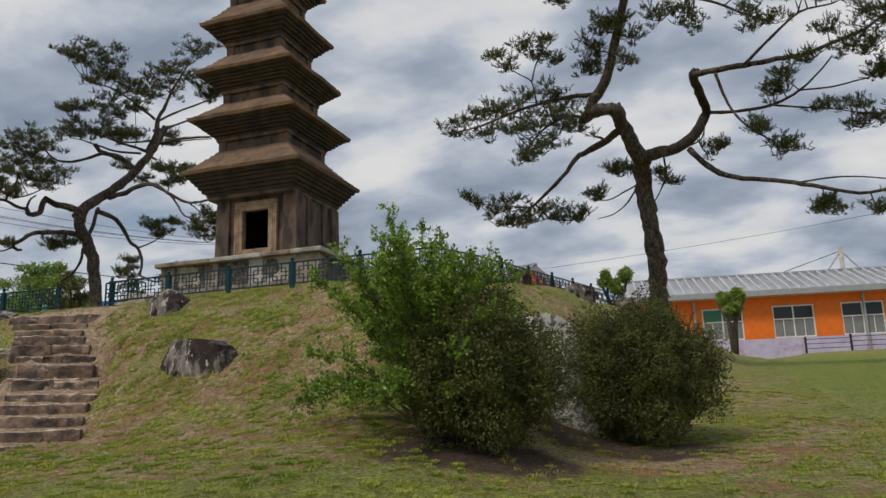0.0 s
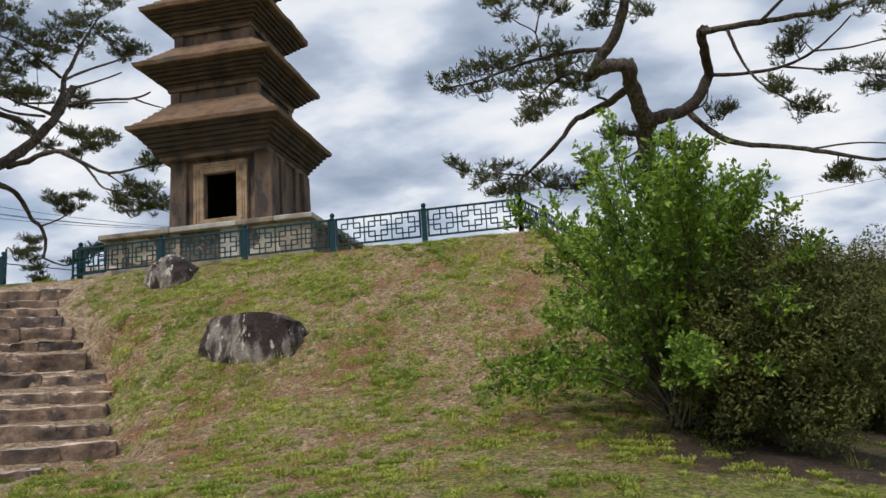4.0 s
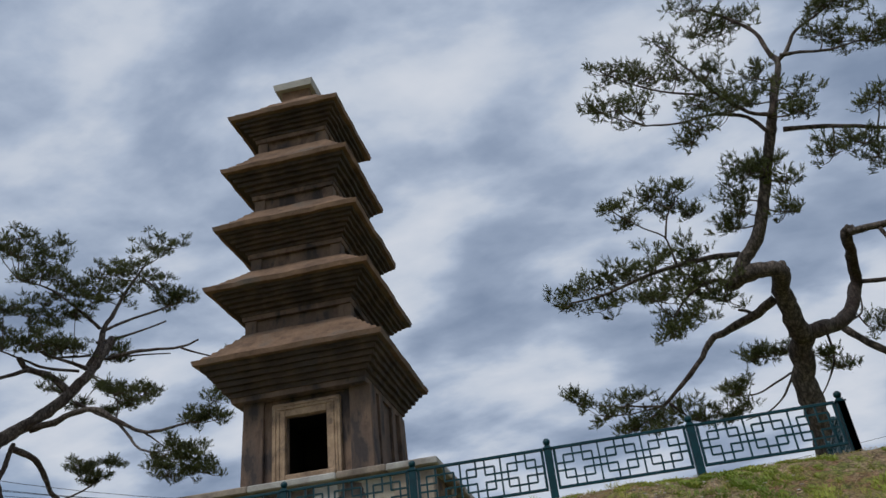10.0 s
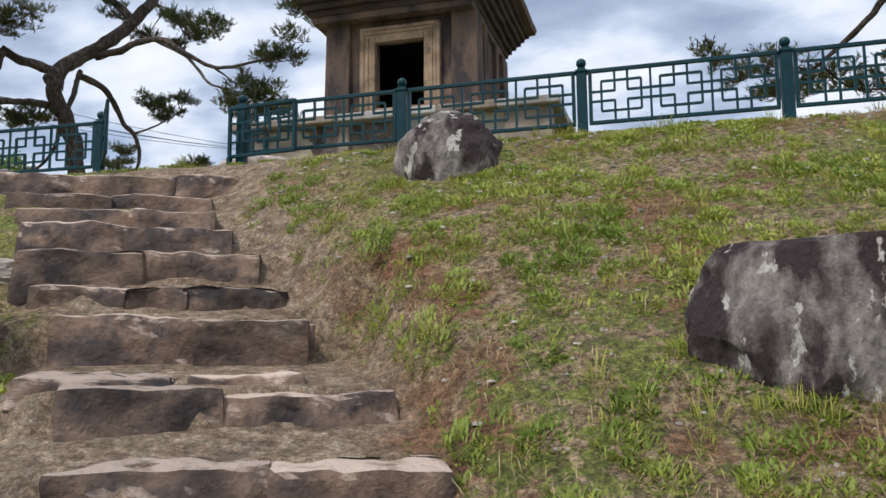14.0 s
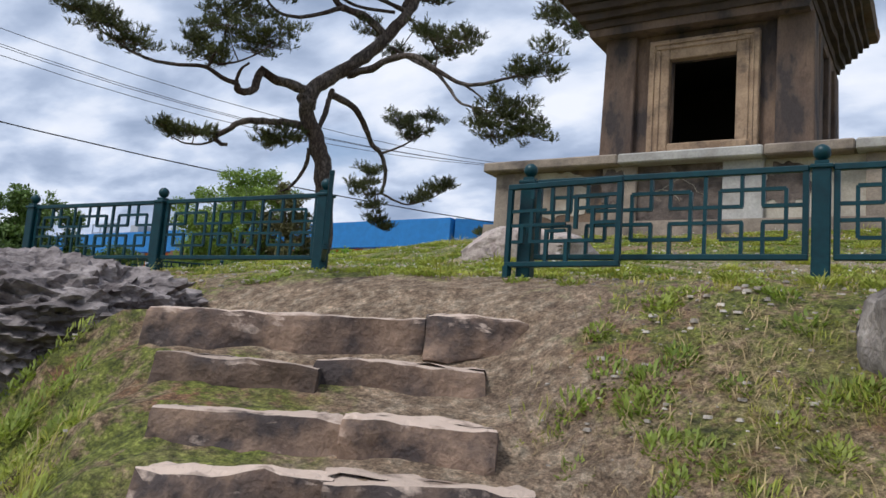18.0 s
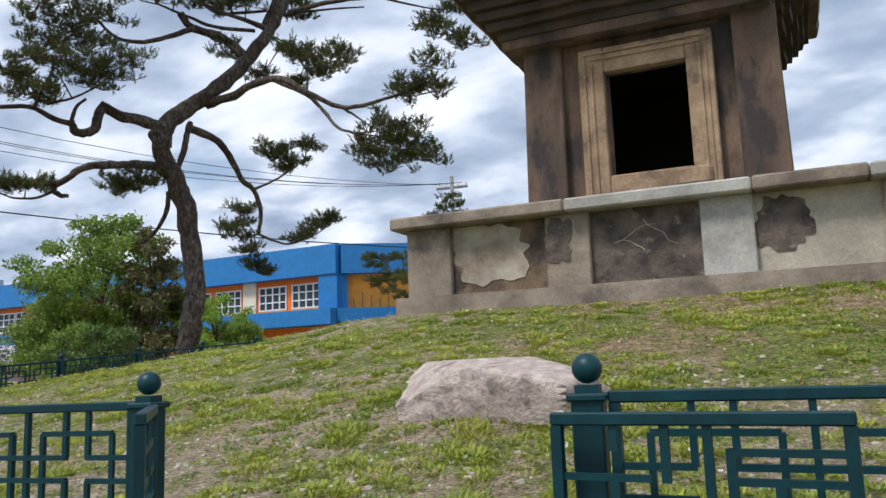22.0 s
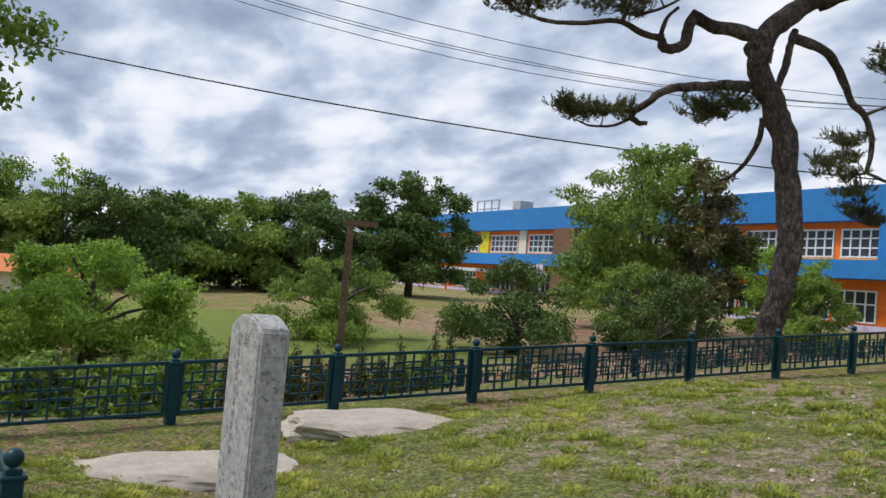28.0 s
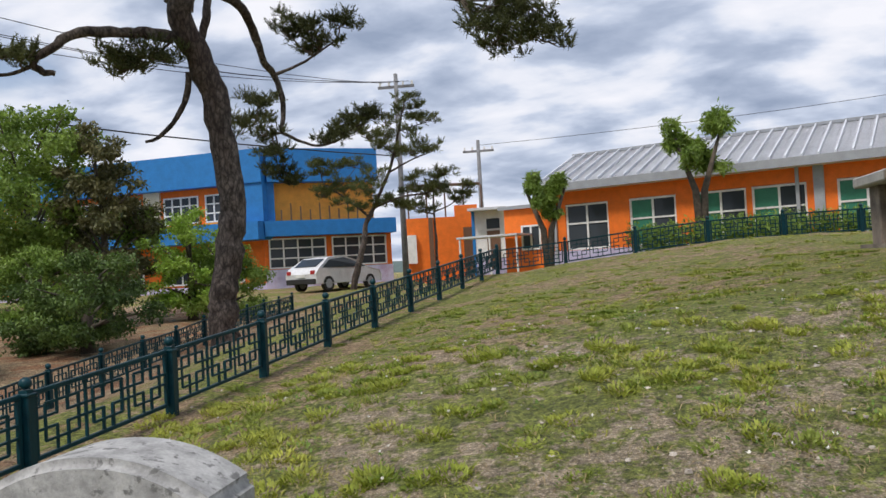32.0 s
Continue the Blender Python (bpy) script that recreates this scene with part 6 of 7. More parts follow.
# garden trees west of the fence
for x, y, h, w, mat, label, seed, n, lf in [
    (-25.85, 32.5, 6.6, 3.3, M_LEAFMID, "leafy green garden tree with drooping foliage", 101, 60000, 0.135),
    (-23.4, 32.2, 5.7, 1.7, M_OLIVE, "olive-brown young tree beside the leafy one", 102, 20000, 0.13),
    (-45.8, 36.7, 7.2, 3.7, M_DARKTREE, "dark round-crowned tree at the school yard", 103, 44000, 0.22),
    (-47.1, 31.1, 5.3, 3.9, M_DARKTREE, "broad dark green tree in the far row", 104, 36000, 0.21),
    (-48.8, 27.3, 5.0, 4.3, M_LEAFMID, "broad green tree in the far row", 105, 44000, 0.21),
    (-50.0, 24.0, 4.9, 4.2, M_DARKTREE, "broad dark green tree in the far row", 106, 42000, 0.21),
    (-48.6, 20.7, 4.95, 4.0, M_DARKTREE, "broad dark tree in the far row", 107, 40000, 0.21),
    (-51.2, 15.9, 5.8, 4.4, M_LEAFMID, "broad green tree in the far row", 108, 40000, 0.21),
    (-52.0, 19.6, 6.4, 1.7, M_LEAF, "slender light green tree rising above the row", 120, 4200, 0.21),
    (-22.9, 14.0, 2.1, 2.0, M_LEAF, "bushy light green fruit tree", 109, 44000, 0.085),
    (-24.6, 11.6, 2.5, 2.0, M_LEAF, "bushy fruit tree at the garden's edge", 121, 36000, 0.09),
    (-25.6, 20.4, 2.1, 1.7, M_LEAFMID, "low bushy fruit tree behind the post", 110, 20000, 0.085),
    (-22.4, 23.4, 2.15, 1.6, M_DARKTREE, "low bushy tree behind the fence", 111, 20000, 0.085),
    (-20.5, 26.4, 2.1, 1.5, M_DARKTREE, "low bushy tree behind the fence", 112, 20000, 0.085),
    (-22.6, 28.0, 2.3, 1.5, M_LEAFMID, "low bushy tree beside the pine", 113, 20000, 0.085),
    (-21.0, 32.5, 3.2, 1.7, M_LEAF, "low bushy tree by the school", 114, 16000, 0.1),
    (-19.9, 32.2, 2.4, 1.2, M_LEAFMID, "low bushy tree by the school yard", 115, 12000, 0.09),
]:
    crown_tree("tree", x, y, h, w, mat, label, seed, 13 if h > 4 else 9, n, lf, 0.14 if h < 7 else 0.22, 0.05 if h < 4 else 0.08 if w > 3.8 else 0.1)

# the branch end of a street tree that reaches in from the west
crown_tree("tree", -21.8, 10.6, 7.8, 2.1, M_LEAFMID, "tall leafy tree beside the garden", 130, 12, 12000, 0.13, 0.12, 0.42)


# low garden shrubs close behind the west fence
for k, (x, y, h, w) in enumerate([(-14.9, 11.4, 0.85, 0.5), (-14.7, 12.15, 1.0, 0.55), (-15.3, 12.7, 1.1, 0.6), (-15.6, 11.8, 1.1, 0.6), (-15.2, 13.5, 0.75, 0.45), (-16.6, 13.2, 1.2, 0.7), (-17.5, 15.2, 0.9, 0.55), (-17.0, 17.6, 0.8, 0.5)]):
    crown_tree("garden_shrub", x - 1.5, y + 0.4, h * 0.72, w * 0.9, M_LEAFMID, "low leafy garden shrub behind the west fence", 600 + k, 6, 5200, 0.065, 0.03, 0.05, "shrub")


def cone_shrub(x, y, h, seed):
    rng = np.random.default_rng(seed)
    root = thing("conical_shrub", pose(x, y, ground_at(x, y)), "narrow dark conical evergreen shrub", "shrub", "conical shrubs")
    v, f = tube([(0, 0, -0.1), (0, 0, h * 0.9)], [0.03, 0.01], 5)
    part("stem", mesh_of("stem", v, f, M_BARK2), None, root)
    cs = [(0, 0, h * t) for t in (0.2, 0.35, 0.5, 0.65, 0.8, 0.92)]
    rs = [(0.15 * (1.1 - t), 0.15 * (1.1 - t), h * 0.12) for t in (0.2, 0.3, 0.45, 0.6, 0.75, 0.9)]
    v, f = leaf_cloud(rng, cs, rs, 1500, 0.045, 0.4, 0.3)
    part("foliage", mesh_of("foliage", v, f, M_BOX), None, root)["kind"] = "stuff"


for k, (x, y, h) in enumerate([(-15.4, 12.6, 1.35), (-15.0, 13.3, 1.15), (-15.9, 13.8, 1.5), (-15.2, 14.6, 1.1), (-15.7, 15.9, 1.6), (-15.9, 16.5, 1.3), (-15.6, 18.0, 1.2), (-15.2, 11.6, 1.3), (-16.1, 10.7, 1.2), (-16.3, 12.1, 1.1), (-14.35, 13.4, 0.95), (-14.5, 13.75, 1.15), (-14.15, 13.45, 0.8), (-14.75, 14.15, 1.2), (-14.6, 14.3, 0.9), (-14.9, 14.8, 1.1), (-14.65, 14.9, 0.85), (-15.0, 15.4, 1.0)]):
    cone_shrub(x - 1.3, y + 0.5, h * 0.55, 300 + k)
for k, (x, y, h) in enumerate([(-18.55, 14.7, 0.95), (-18.4, 14.95, 0.95), (-18.2, 15.3, 1.1), (-18.75, 18.3, 1.05), (-18.6, 18.5, 1.1)]):
    cone_shrub(x, y, h, 330 + k)

# ---- buildings ----
def window_part(parent, x0, x1, z0, z1, y, cols, rows, lower=None):
    """A framed window with mullions and panes, standing in the wall plane y."""
    w = part("window", box(x0, y - 0.07, z0, x1, y + 0.05, z0 + 0.08), M_WHITE, parent)
    part("head", box(x0, y - 0.07, z1 - 0.08, x1, y + 0.05, z1), M_WHITE, w)
    for k in range(cols + 1):
        xc = x0 + (x1 - x0) * k / cols
        xc = min(max(xc, x0 + 0.04), x1 - 0.04)
        part("mullion", box(xc - 0.04, y - 0.06, z0 + 0.08, xc + 0.04, y + 0.04, z1 - 0.08), M_WHITE, w)
    for k in range(1, rows):
        zc = z0 + (z1 - z0) * (k if rows > 2 else 1.15) / (rows if rows > 2 else 2)
        part("transom", box(x0, y - 0.055, zc - 0.035, x1, y + 0.035, zc + 0.035), M_WHITE, w)
    for k in range(cols):
        a, b = x0 + (x1 - x0) * k / cols + 0.03, x0 + (x1 - x0) * (k + 1) / cols - 0.03
        part("pane", box(a, y - 0.01, z0 + 0.06, b, y + 0.01, z1 - 0.06), lower if lower and k % 2 == 0 else M_GLASS, w)
    return w


# the orange classroom blocks with metal roofs
def annexe(m, x0, x1, wins, label, boards, wide=2.2):
    hall = thing("school_annexe", m, label, "school building", "orange school blocks")
    eh = 3.45
    part("base_wall", box(x0, 0, -0.8, x1, 0.3, 0.95), M_LILAC, hall, "painted lilac lower wall")
    part("back_wall", box(x0, 7.7, -0.8, x1, 8, eh), M_ORANGE, hall)
    part("end_wall", box(x0, 0.3, -0.8, x0 + 0.3, 7.7, eh), M_ORANGE, hall)
    part("end_wall", box(x1 - 0.3, 0.3, -0.8, x1, 7.7, eh), M_ORANGE, hall)
    part("top_wall", box(x0, 0, 2.92, x1, 0.3, eh), M_ORANGE, hall)
    edges = [x0] + [v for w in wins for v in (w, w + wide)] + [x1]
    for k in range(0, len(edges), 2):
        part("wall_pier", box(edges[k], 0.002, 0.95, edges[k + 1], 0.298, 2.92), M_ORANGE, hall)
    for k, w in enumerate(wins):
        window_part(hall, w, w + wide, 0.97, 2.9, 0.12, 2, 2, M_GREENBLIND if k in boards else None)
        if wide > 2.2:
            for q in (0.25, 0.75):
                part("lower_mullion", box(w + wide * q - 0.03, 0.065, 1.05, w + wide * q + 0.03, 0.155, 2.02), M_WHITE, hall)
            for q in range(4):
                part("curtained_pane", box(w + wide * q / 4 + 0.06, 0.085, 1.06, w + wide * (q + 1) / 4 - 0.06, 0.1, 2.0), M_CURTAIN, hall, "pane with a grey curtain behind it")
    part("inner_floor", box(x0 + 0.3, 0.3, -0.1, x1 - 0.3, 7.7, 0.0), M_CONCRETE, hall)
    part("gutter", box(x0 - 0.4, -0.75, eh, x1 + 0.4, -0.5, eh + 0.32), M_GUTTER, hall)
    part("soffit", box(x0 - 0.4, -0.5, eh, x1 + 0.4, 0.4, eh + 0.06), M_WHITE, hall)
    bm = bmesh.new()
    for ya, za, yb, zb in ((-0.6, eh + 0.3, 4, eh + 2.0), (4, eh + 2.0, 8.6, eh + 0.3)):
        bm.faces.new([bm.verts.new(p) for p in ((x0 - 0.4, ya, za), (x1 + 0.4, ya, za), (x1 + 0.4, yb, zb), (x0 - 0.4, yb, zb))])
    bmesh.ops.solidify(bm, geom=bm.faces[:], thickness=0.08)
    roof = part("metal_roof", bm, M_METALROOF, hall)
    bm = bmesh.new()
    v = [bm.verts.new((dx, y, z + dz)) for dx in (0, 0.07) for y, z in ((-0.6, eh + 0.3), (4, eh + 2.0)) for dz in (0.0, 0.12)]
    for q in ((0, 1, 3, 2), (4, 6, 7, 5), (1, 5, 7, 3), (0, 4, 5, 1), (2, 3, 7, 6)):
        bm.faces.new([v[i] for i in q])
    seam = finish(bm, "standing_seam", M_METALROOF)
    for k in range(int((x1 - x0) / 0.55) + 1):
        part("standing_seam", seam, None, roof, at=pose(x0 - 0.3 + 0.55 * k, 0, 0))
    if wide > 2.2:
        for x in (16.5, 20.6, 28.5):
            part("pilaster", box(x, -0.1, -0.5, x + 0.5, -0.002, eh), M_GUTTER, hall, "grey pilaster")
    part("ridge_cap", box(x0 - 0.4, 3.85, eh + 1.97, x1 + 0.4, 4.15, eh + 2.1), M_GUTTER, roof)
    for k in range(len(wins) // 3 + 1):
        part("downpipe", box(wins[0] - 0.5 + 9.6 * k, -0.14, -0.5, wins[0] - 0.38 + 9.6 * k, -0.02, eh), M_GUTTER, hall)
    for x in (x0, x1 - 0.25):
        bm = bmesh.new()
        pr = [(0.3, eh), (7.7, eh), (4, eh + 1.75)]
        v = [bm.verts.new((x + dx, y, z)) for dx in (0, 0.25) for y, z in pr]
        bm.faces.new(v[:3])
        bm.faces.new(v[3:])
        for i in range(3):
            bm.faces.new((v[i], v[(i + 1) % 3], v[3 + (i + 1) % 3], v[3 + i]))
        part("gable", bm, M_ORANGE, hall)
    return hall


west_block = annexe(pose(-10.74, 38.72, 3.84, 0, 0, -25) @ Matrix.Diagonal((0.8, 0.8, 0.8, 1)), -0.2, 13.2, [0.55, 3.35, 6.0, 8.1, 11.0], "orange school block with a pale metal roof behind the pagoda mound", (1, 2, 3, 4), 1.9)
part("grey_pier", box(10.25, -0.12, -0.5, 10.6, 0.0, 3.45), M_GUTTER, west_block)
part("lean_to", box(-2.6, 0.4, -0.8, -0.25, 6, 2.95), M_ORANGE, west_block, "low orange lean-to at the end")
part("lean_to_roof", box(-2.8, 0.2, 2.95, -0.25, 6.2, 3.1), M_GUTTER, west_block)
window_part(west_block, -1.75, -0.8, 1.1, 2.2, 0.38, 2, 1)
part("porch_roof", box(-4.2, -1.2, 1.75, -1.2, 0.3, 1.83), M_METALROOF, west_block)
for x in (-4.1, -2.6, -1.3):
    part("porch_post", box(x, -1.15, -0.8, x + 0.07, -1.08, 1.75), M_WHITE, west_block)
annexe(pose(5.0, 47.2, 3.75, 0, 0, 4), 0.0, 34.0, [4.0 + 3.95 * (k // 2) * 2 - 0.0 + (4.05 if k % 2 else 0) for k in range(7)], "long orange school block with lilac base and metal roof", (0,), 2.35)
yard_fence = thing("yard_fence", pose(5.0, 46.0, 0, 0, 0, 4), "low dark post-and-rail fence before the lilac wall", "fence")
bar = finish(box(-0.05, -0.05, -0.3, 0.05, 0.05, 1.05), "post", M_RUBBER)
for k in range(13):
    x = 4.6 + 2.45 * k
    z = ground_at(5.0 + x, 46.0 + 0.07 * x)
    part("post", bar, None, yard_fence, at=pose(x, 0, z))
    for h in (0.35, 0.62, 0.88):
        part("rail", box(0.05, -0.015, h, 2.4, 0.015, h + 0.035), M_RUBBER, yard_fence, at=pose(x, 0, z))
mast = thing("antenna_mast", pose(22.4, 71.5, 3.0), "thin grey mast with guy wires behind the block", "mast")
v, f = tube([(0, 0, 0), (0, 0, 11.3)], [0.22, 0.17], 8)
part("shaft", mesh_of("shaft", v, f, M_CONCRETE, True), None, mast)
for dx in (-3.2, 3.6, -14.0):
    v, f = tube([(0, 0, 11.0), (dx, 0.2, 6.6)], [0.06, 0.06] if dx > -5 else [0.03, 0.03], 5)
    part("guy_wire", mesh_of("guy_wire", v, f, M_CONCRETE if dx > -5 else M_WIRE), None, mast)
# outdoor cooling units along the wall
for k, lx in enumerate((15.4, 17.4, 19.4, 21.6, 25.5)):
    unit = thing("air_conditioner", pose(5.0, 47.2, 3.75, 0, 0, 4) @ pose(lx, -0.75, 0), "cream outdoor cooling unit with two fans before the wall", "air conditioner", "outdoor cooling units")
    part("casing", box(-0.45, -0.2, -0.35, 0.45, 0.2, 0.98, 0.03), M_CREAM, unit)
    for z in (0.0, 0.62):
        v, f = tube([(0, -0.21, 0), (0, -0.235, 0)], [0.27, 0.25], 18)
        fan = part("fan_grille", mesh_of("fan_grille", v, f, M_GUTTER), None, unit, at=pose(-0.08, 0, z))
        v, f = tube([(0, -0.236, 0), (0, -0.25, 0)], [0.07, 0.06], 10)
        part("hub", mesh_of("hub", v, f, M_RUBBER), None, fan)

# the two-storey blue and orange school
school = thing("school_building", pose(-24.9, 50.2, 3.3, 0, 0, -9), "two-storey school with blue bands and orange walls", "school building")
LX = -64.0
part("upper_band", box(LX, -0.5, 5.8, 0, 9, 7.5), M_BLUE, school, "blue painted parapet band")
part("lower_band", box(LX, -1.2, 2.9, 0.1, 9, 3.8), M_BLUE, school, "blue painted canopy band")
part("upper_wall", box(LX, 0.15, 3.8, -0.02, 8.9, 5.8), M_ORANGE, school)
part("lower_wall", box(LX, 0.15, -1, -0.02, 8.9, 2.9), M_ORANGE, school)
part("corner_block", box(-1.3, -0.4, 3.8, 0.0, 8.8, 5.8), M_BLUE, school)
k = 0
x = -1.5
while x > LX + 5:
    if x > -23.5:
        window_part(school, x - 2.1, x, 4.0, 5.45, 0.13, 4, 3)
        window_part(school, x - 2.3, x, 0.8, 2.4, 0.13, 4, 2)
        part("window_band", box(x - 2.2, 0.05, 3.82, x + 0.1, 0.2, 3.98), M_AMBER, school)
    if k % 2 == 1 and x > -20:
        part("coloured_pier", box(x - 3.3, 0.02, 3.8, x - 2.3, 0.2, 5.8), (M_CREAM, M_YELLOW, M_CREAM)[(k // 2) % 3], school)
        x -= 1.0
    x -= 2.5
    k += 1
part("lilac_base", box(LX, -0.02, -1, 0, 0.14, 0.7), M_LILAC, school)
for a, b in ((-31.3, -27.3), (-37.05, -32.9), (-43.0, -39.1), (-48.8, -44.9), (-54.6, -50.7), (-60.4, -56.5)):
    part("window_band", box(a - 0.1, 0.05, 3.82, b + 0.1, 0.2, 3.98), M_AMBER, school)
    for c, d in ((a, (a + b) / 2 - 0.06), ((a + b) / 2 + 0.06, b)):
        window_part(school, c, d, 4.0, 5.45, 0.13, 3, 3)
        window_part(school, c, d, 0.8, 2.4, 0.13, 3, 2)
for a, b, m in ((-32.65, -31.6, M_CREAM), (-38.85, -37.35, M_YELLOW), (-44.6, -43.4, M_CREAM), (-50.4, -49.1, M_YELLOW)):
    part("coloured_pier", box(a, 0.02, 3.8, b, 0.2, 5.8), m, school)
part("stair_block", box(-26.7, -0.9, -1, -24.2, 6, 5.78), M_DARKWALL, school, "brown stair tower")
part("porch_roof", box(-37.0, -4.5, 2.1, -31.6, -1, 2.35), M_METALROOF, school)
for a in (-36.8, -31.9):
    part("porch_post", box(a, -4.3, -1, a + 0.15, -4.15, 2.1), M_ORANGE, school)
part("sign_board", box(-31.2, -1.3, 1.7, -27.2, -1.05, 3.0), M_LILAC, school)
part("roof_tank", box(-38.6, 3, 7.5, -37.4, 4.4, 8.9), M_CONCRETE, school)
rack = part("roof_rack", box(-45.0, 3, 7.5, -44.9, 3.1, 9.2), M_GUTTER, school)
for dx in (1.3, 2.6, 3.9):
    part("rack_post", box(-45.0 + dx, 3, 7.5, -44.9 + dx, 3.1, 9.2), M_GUTTER, rack)
for z in (8.3, 9.1):
    part("rack_rail", box(-45.0, 3, z, -41.0, 3.1, z + 0.1), M_GUTTER, rack)
wing = thing("school_wing", pose(-24.9, 50.2, 3.3, 0, 0, 28), "angled end wing of the school with large ground-floor windows", "school building")
part("wing_upper_band", box(0.02, -0.3, 5.8, 5.8, 7, 7.5), M_BLUE, wing, "blue painted parapet")
part("wing_canopy", box(-0.25, -0.6, 3.03, 6.6, 7, 3.8), M_BLUE, wing, "blue painted canopy band")
part("wing_pier", box(0.0, 0.05, 3.8, 0.4, 6, 5.8), M_BLUE, wing)
part("set_back_wall", box(0.4, 0.45, 3.8, 5.7, 6.9, 5.8), M_AMBER, wing, "amber set-back wall")
part("wing_wall", box(-0.2, 0.15, -1, 6.5, 6.9, 3.03), M_ORANGE, wing)
part("wing_base", box(-0.2, 0.0, -1, 6.5, 0.14, 1.36), M_LILAC, wing)
for a in (0.0, 3.25):
    window_part(wing, a, a + 2.95, 1.4, 2.95, 0.1, 4, 3)
for k in range(9):
    part("balcony_bar", box(0.7 + 0.5 * k, 0.1, 3.8, 0.76 + 0.5 * k, 0.16, 4.4 + 0.5 * ((k * 5) % 3) / 3), M_RUST, wing)
yard_wall = thing("yard_wall", pose(-18.6, 53.2, 3.6, 0, 0, 12), "plain orange yard wall beside the school", "wall")
part("wall_face", box(0, 0, -1, 4.1, 0.35, 3.4), M_ORANGE, yard_wall)
part("wall_step", box(2.9, 0.002, 3.4, 4.1, 0.348, 4.0), M_ORANGE, yard_wall)
part("drain_pipe", box(1.45, -0.12, -1, 1.68, 0, 3.4), M_DARKWALL, yard_wall)
part("meter_box", box(0.25, -0.3, 1.0, 0.75, -0.01, 2.5), M_WHITE, yard_wall)
part("roof_frame", box(0.4, 0.5, 5.1, 4.4, 0.6, 5.25), M_RUST, yard_wall)
part("open_doorway", box(3.3, -0.05, -1, 4.05, 0, 2.8), M_DARKWALL, yard_wall)
for k in range(5):
    part("frame_post", box(0.4 + k, 0.45, 3.35, 0.48 + k, 0.53, 5.1), M_RUST, yard_wall)
shed = thing("shed", pose(-13.9, 51.0, 3.7, 0, 0, -5), "small white shed between the school blocks", "shed")
part("shed_wall", box(-0.6, 0, -0.5, 0.9, 3, 3.3), M_WHITE, shed)
part("shed_base", box(-0.6, -0.04, -0.5, 0.9, 0, 0.9), M_LILAC, shed)
part("shed_roof", box(-0.8, -0.8, 3.3, 1.1, 3.2, 3.42), M_METALROOF, shed)
part("shed_door", box(0.0, -0.06, 0.4, 0.65, -0.042, 2.3), M_DARKWALL, shed)
part("shed_window", box(0.0, -0.05, 2.4, 0.65, 0.0, 2.9), M_GLASS, shed)
part("corner_post", box(-0.75, -0.05, -0.5, -0.6, 0.1, 3.3), M_BLUE, shed)


# ---- a parked car ----
def parked_car(m, paint, label):
    root = thing("car", m, label, "car")
    prof = [(-2.1, 0.35), (-2.15, 0.75), (-1.95, 0.98), (-1.2, 1.42), (-0.2, 1.5), (0.6, 1.3), (1.25, 0.95), (2.0, 0.8), (2.15, 0.55), (2.12, 0.35)]
    bm = bmesh.new()
    rows = []
    for y, inset in ((-0.86, 0.04), (-0.9, 0.0), (0.9, 0.0), (0.86, 0.04)):
        rows.append([bm.verts.new((x * (1 - inset * 0.3), y * (0.8 if z > 1.05 else 1.0), z - inset)) for x, z in prof])
    for a, b in zip(rows, rows[1:]):
        for i in range(len(prof)):
            j = (i + 1) % len(prof)
            bm.faces.new((a[i], a[j], b[j], b[i]))
    bm.faces.new(rows[0][::-1])
    bm.faces.new(rows[-1])
    part("body", bm, paint, root)
    for s in (-1, 1):
        bm = bmesh.new()
        q = [(-1.75, 1.0), (-1.15, 1.34), (-0.2, 1.42), (0.5, 1.25), (1.05, 0.98)]
        v = [bm.verts.new((x, s * (0.915 if z < 1.05 else 0.735), z)) for x, z in q]
        bm.faces.new(v)
        bmesh.ops.solidify(bm, geom=bm.faces[:], thickness=0.012)
        part("side_window", bm, M_GLASS, root)
    part("rear_window", box(-0.3, -0.62, -0.012, 0.3, 0.62, 0.012), M_GLASS, root, at=pose(-1.6, 0, 1.22, 0, -31, 0))
    part("bumper", box(-2.2, -0.85, 0.32, -2.08, 0.85, 0.55, 0.03), M_RUBBER, root)
    part("number_plate", box(-2.175, -0.26, 0.62, -2.15, 0.26, 0.74), M_WHITE, root)
    for y in (-0.8, 0.6):
        part("tail_light", box(-2.17, y, 0.74, -2.1, y + 0.2, 0.9), M_TAIL, root)
    for x in (-1.35, 1.35):
        for y in (-0.88, 0.7):
            v, f = tube([(0, 0, 0), (0, 0.18, 0)], [0.32, 0.32], 16)
            wheel = part("wheel", mesh_of("wheel", v, f, M_RUBBER), None, root, at=pose(x, y, 0.32))
            v, f = tube([(0, -0.012, 0), (0, 0.19, 0)], [0.2, 0.2], 12)
            part("rim", mesh_of("rim", v, f, M_GUTTER), None, wheel)
    return root


parked_car(pose(-20.4, 45.9, ground_at(-20.4, 45.9), 0, 0, 62), M_CARPAINT, "white parked hatchback in the school yard")

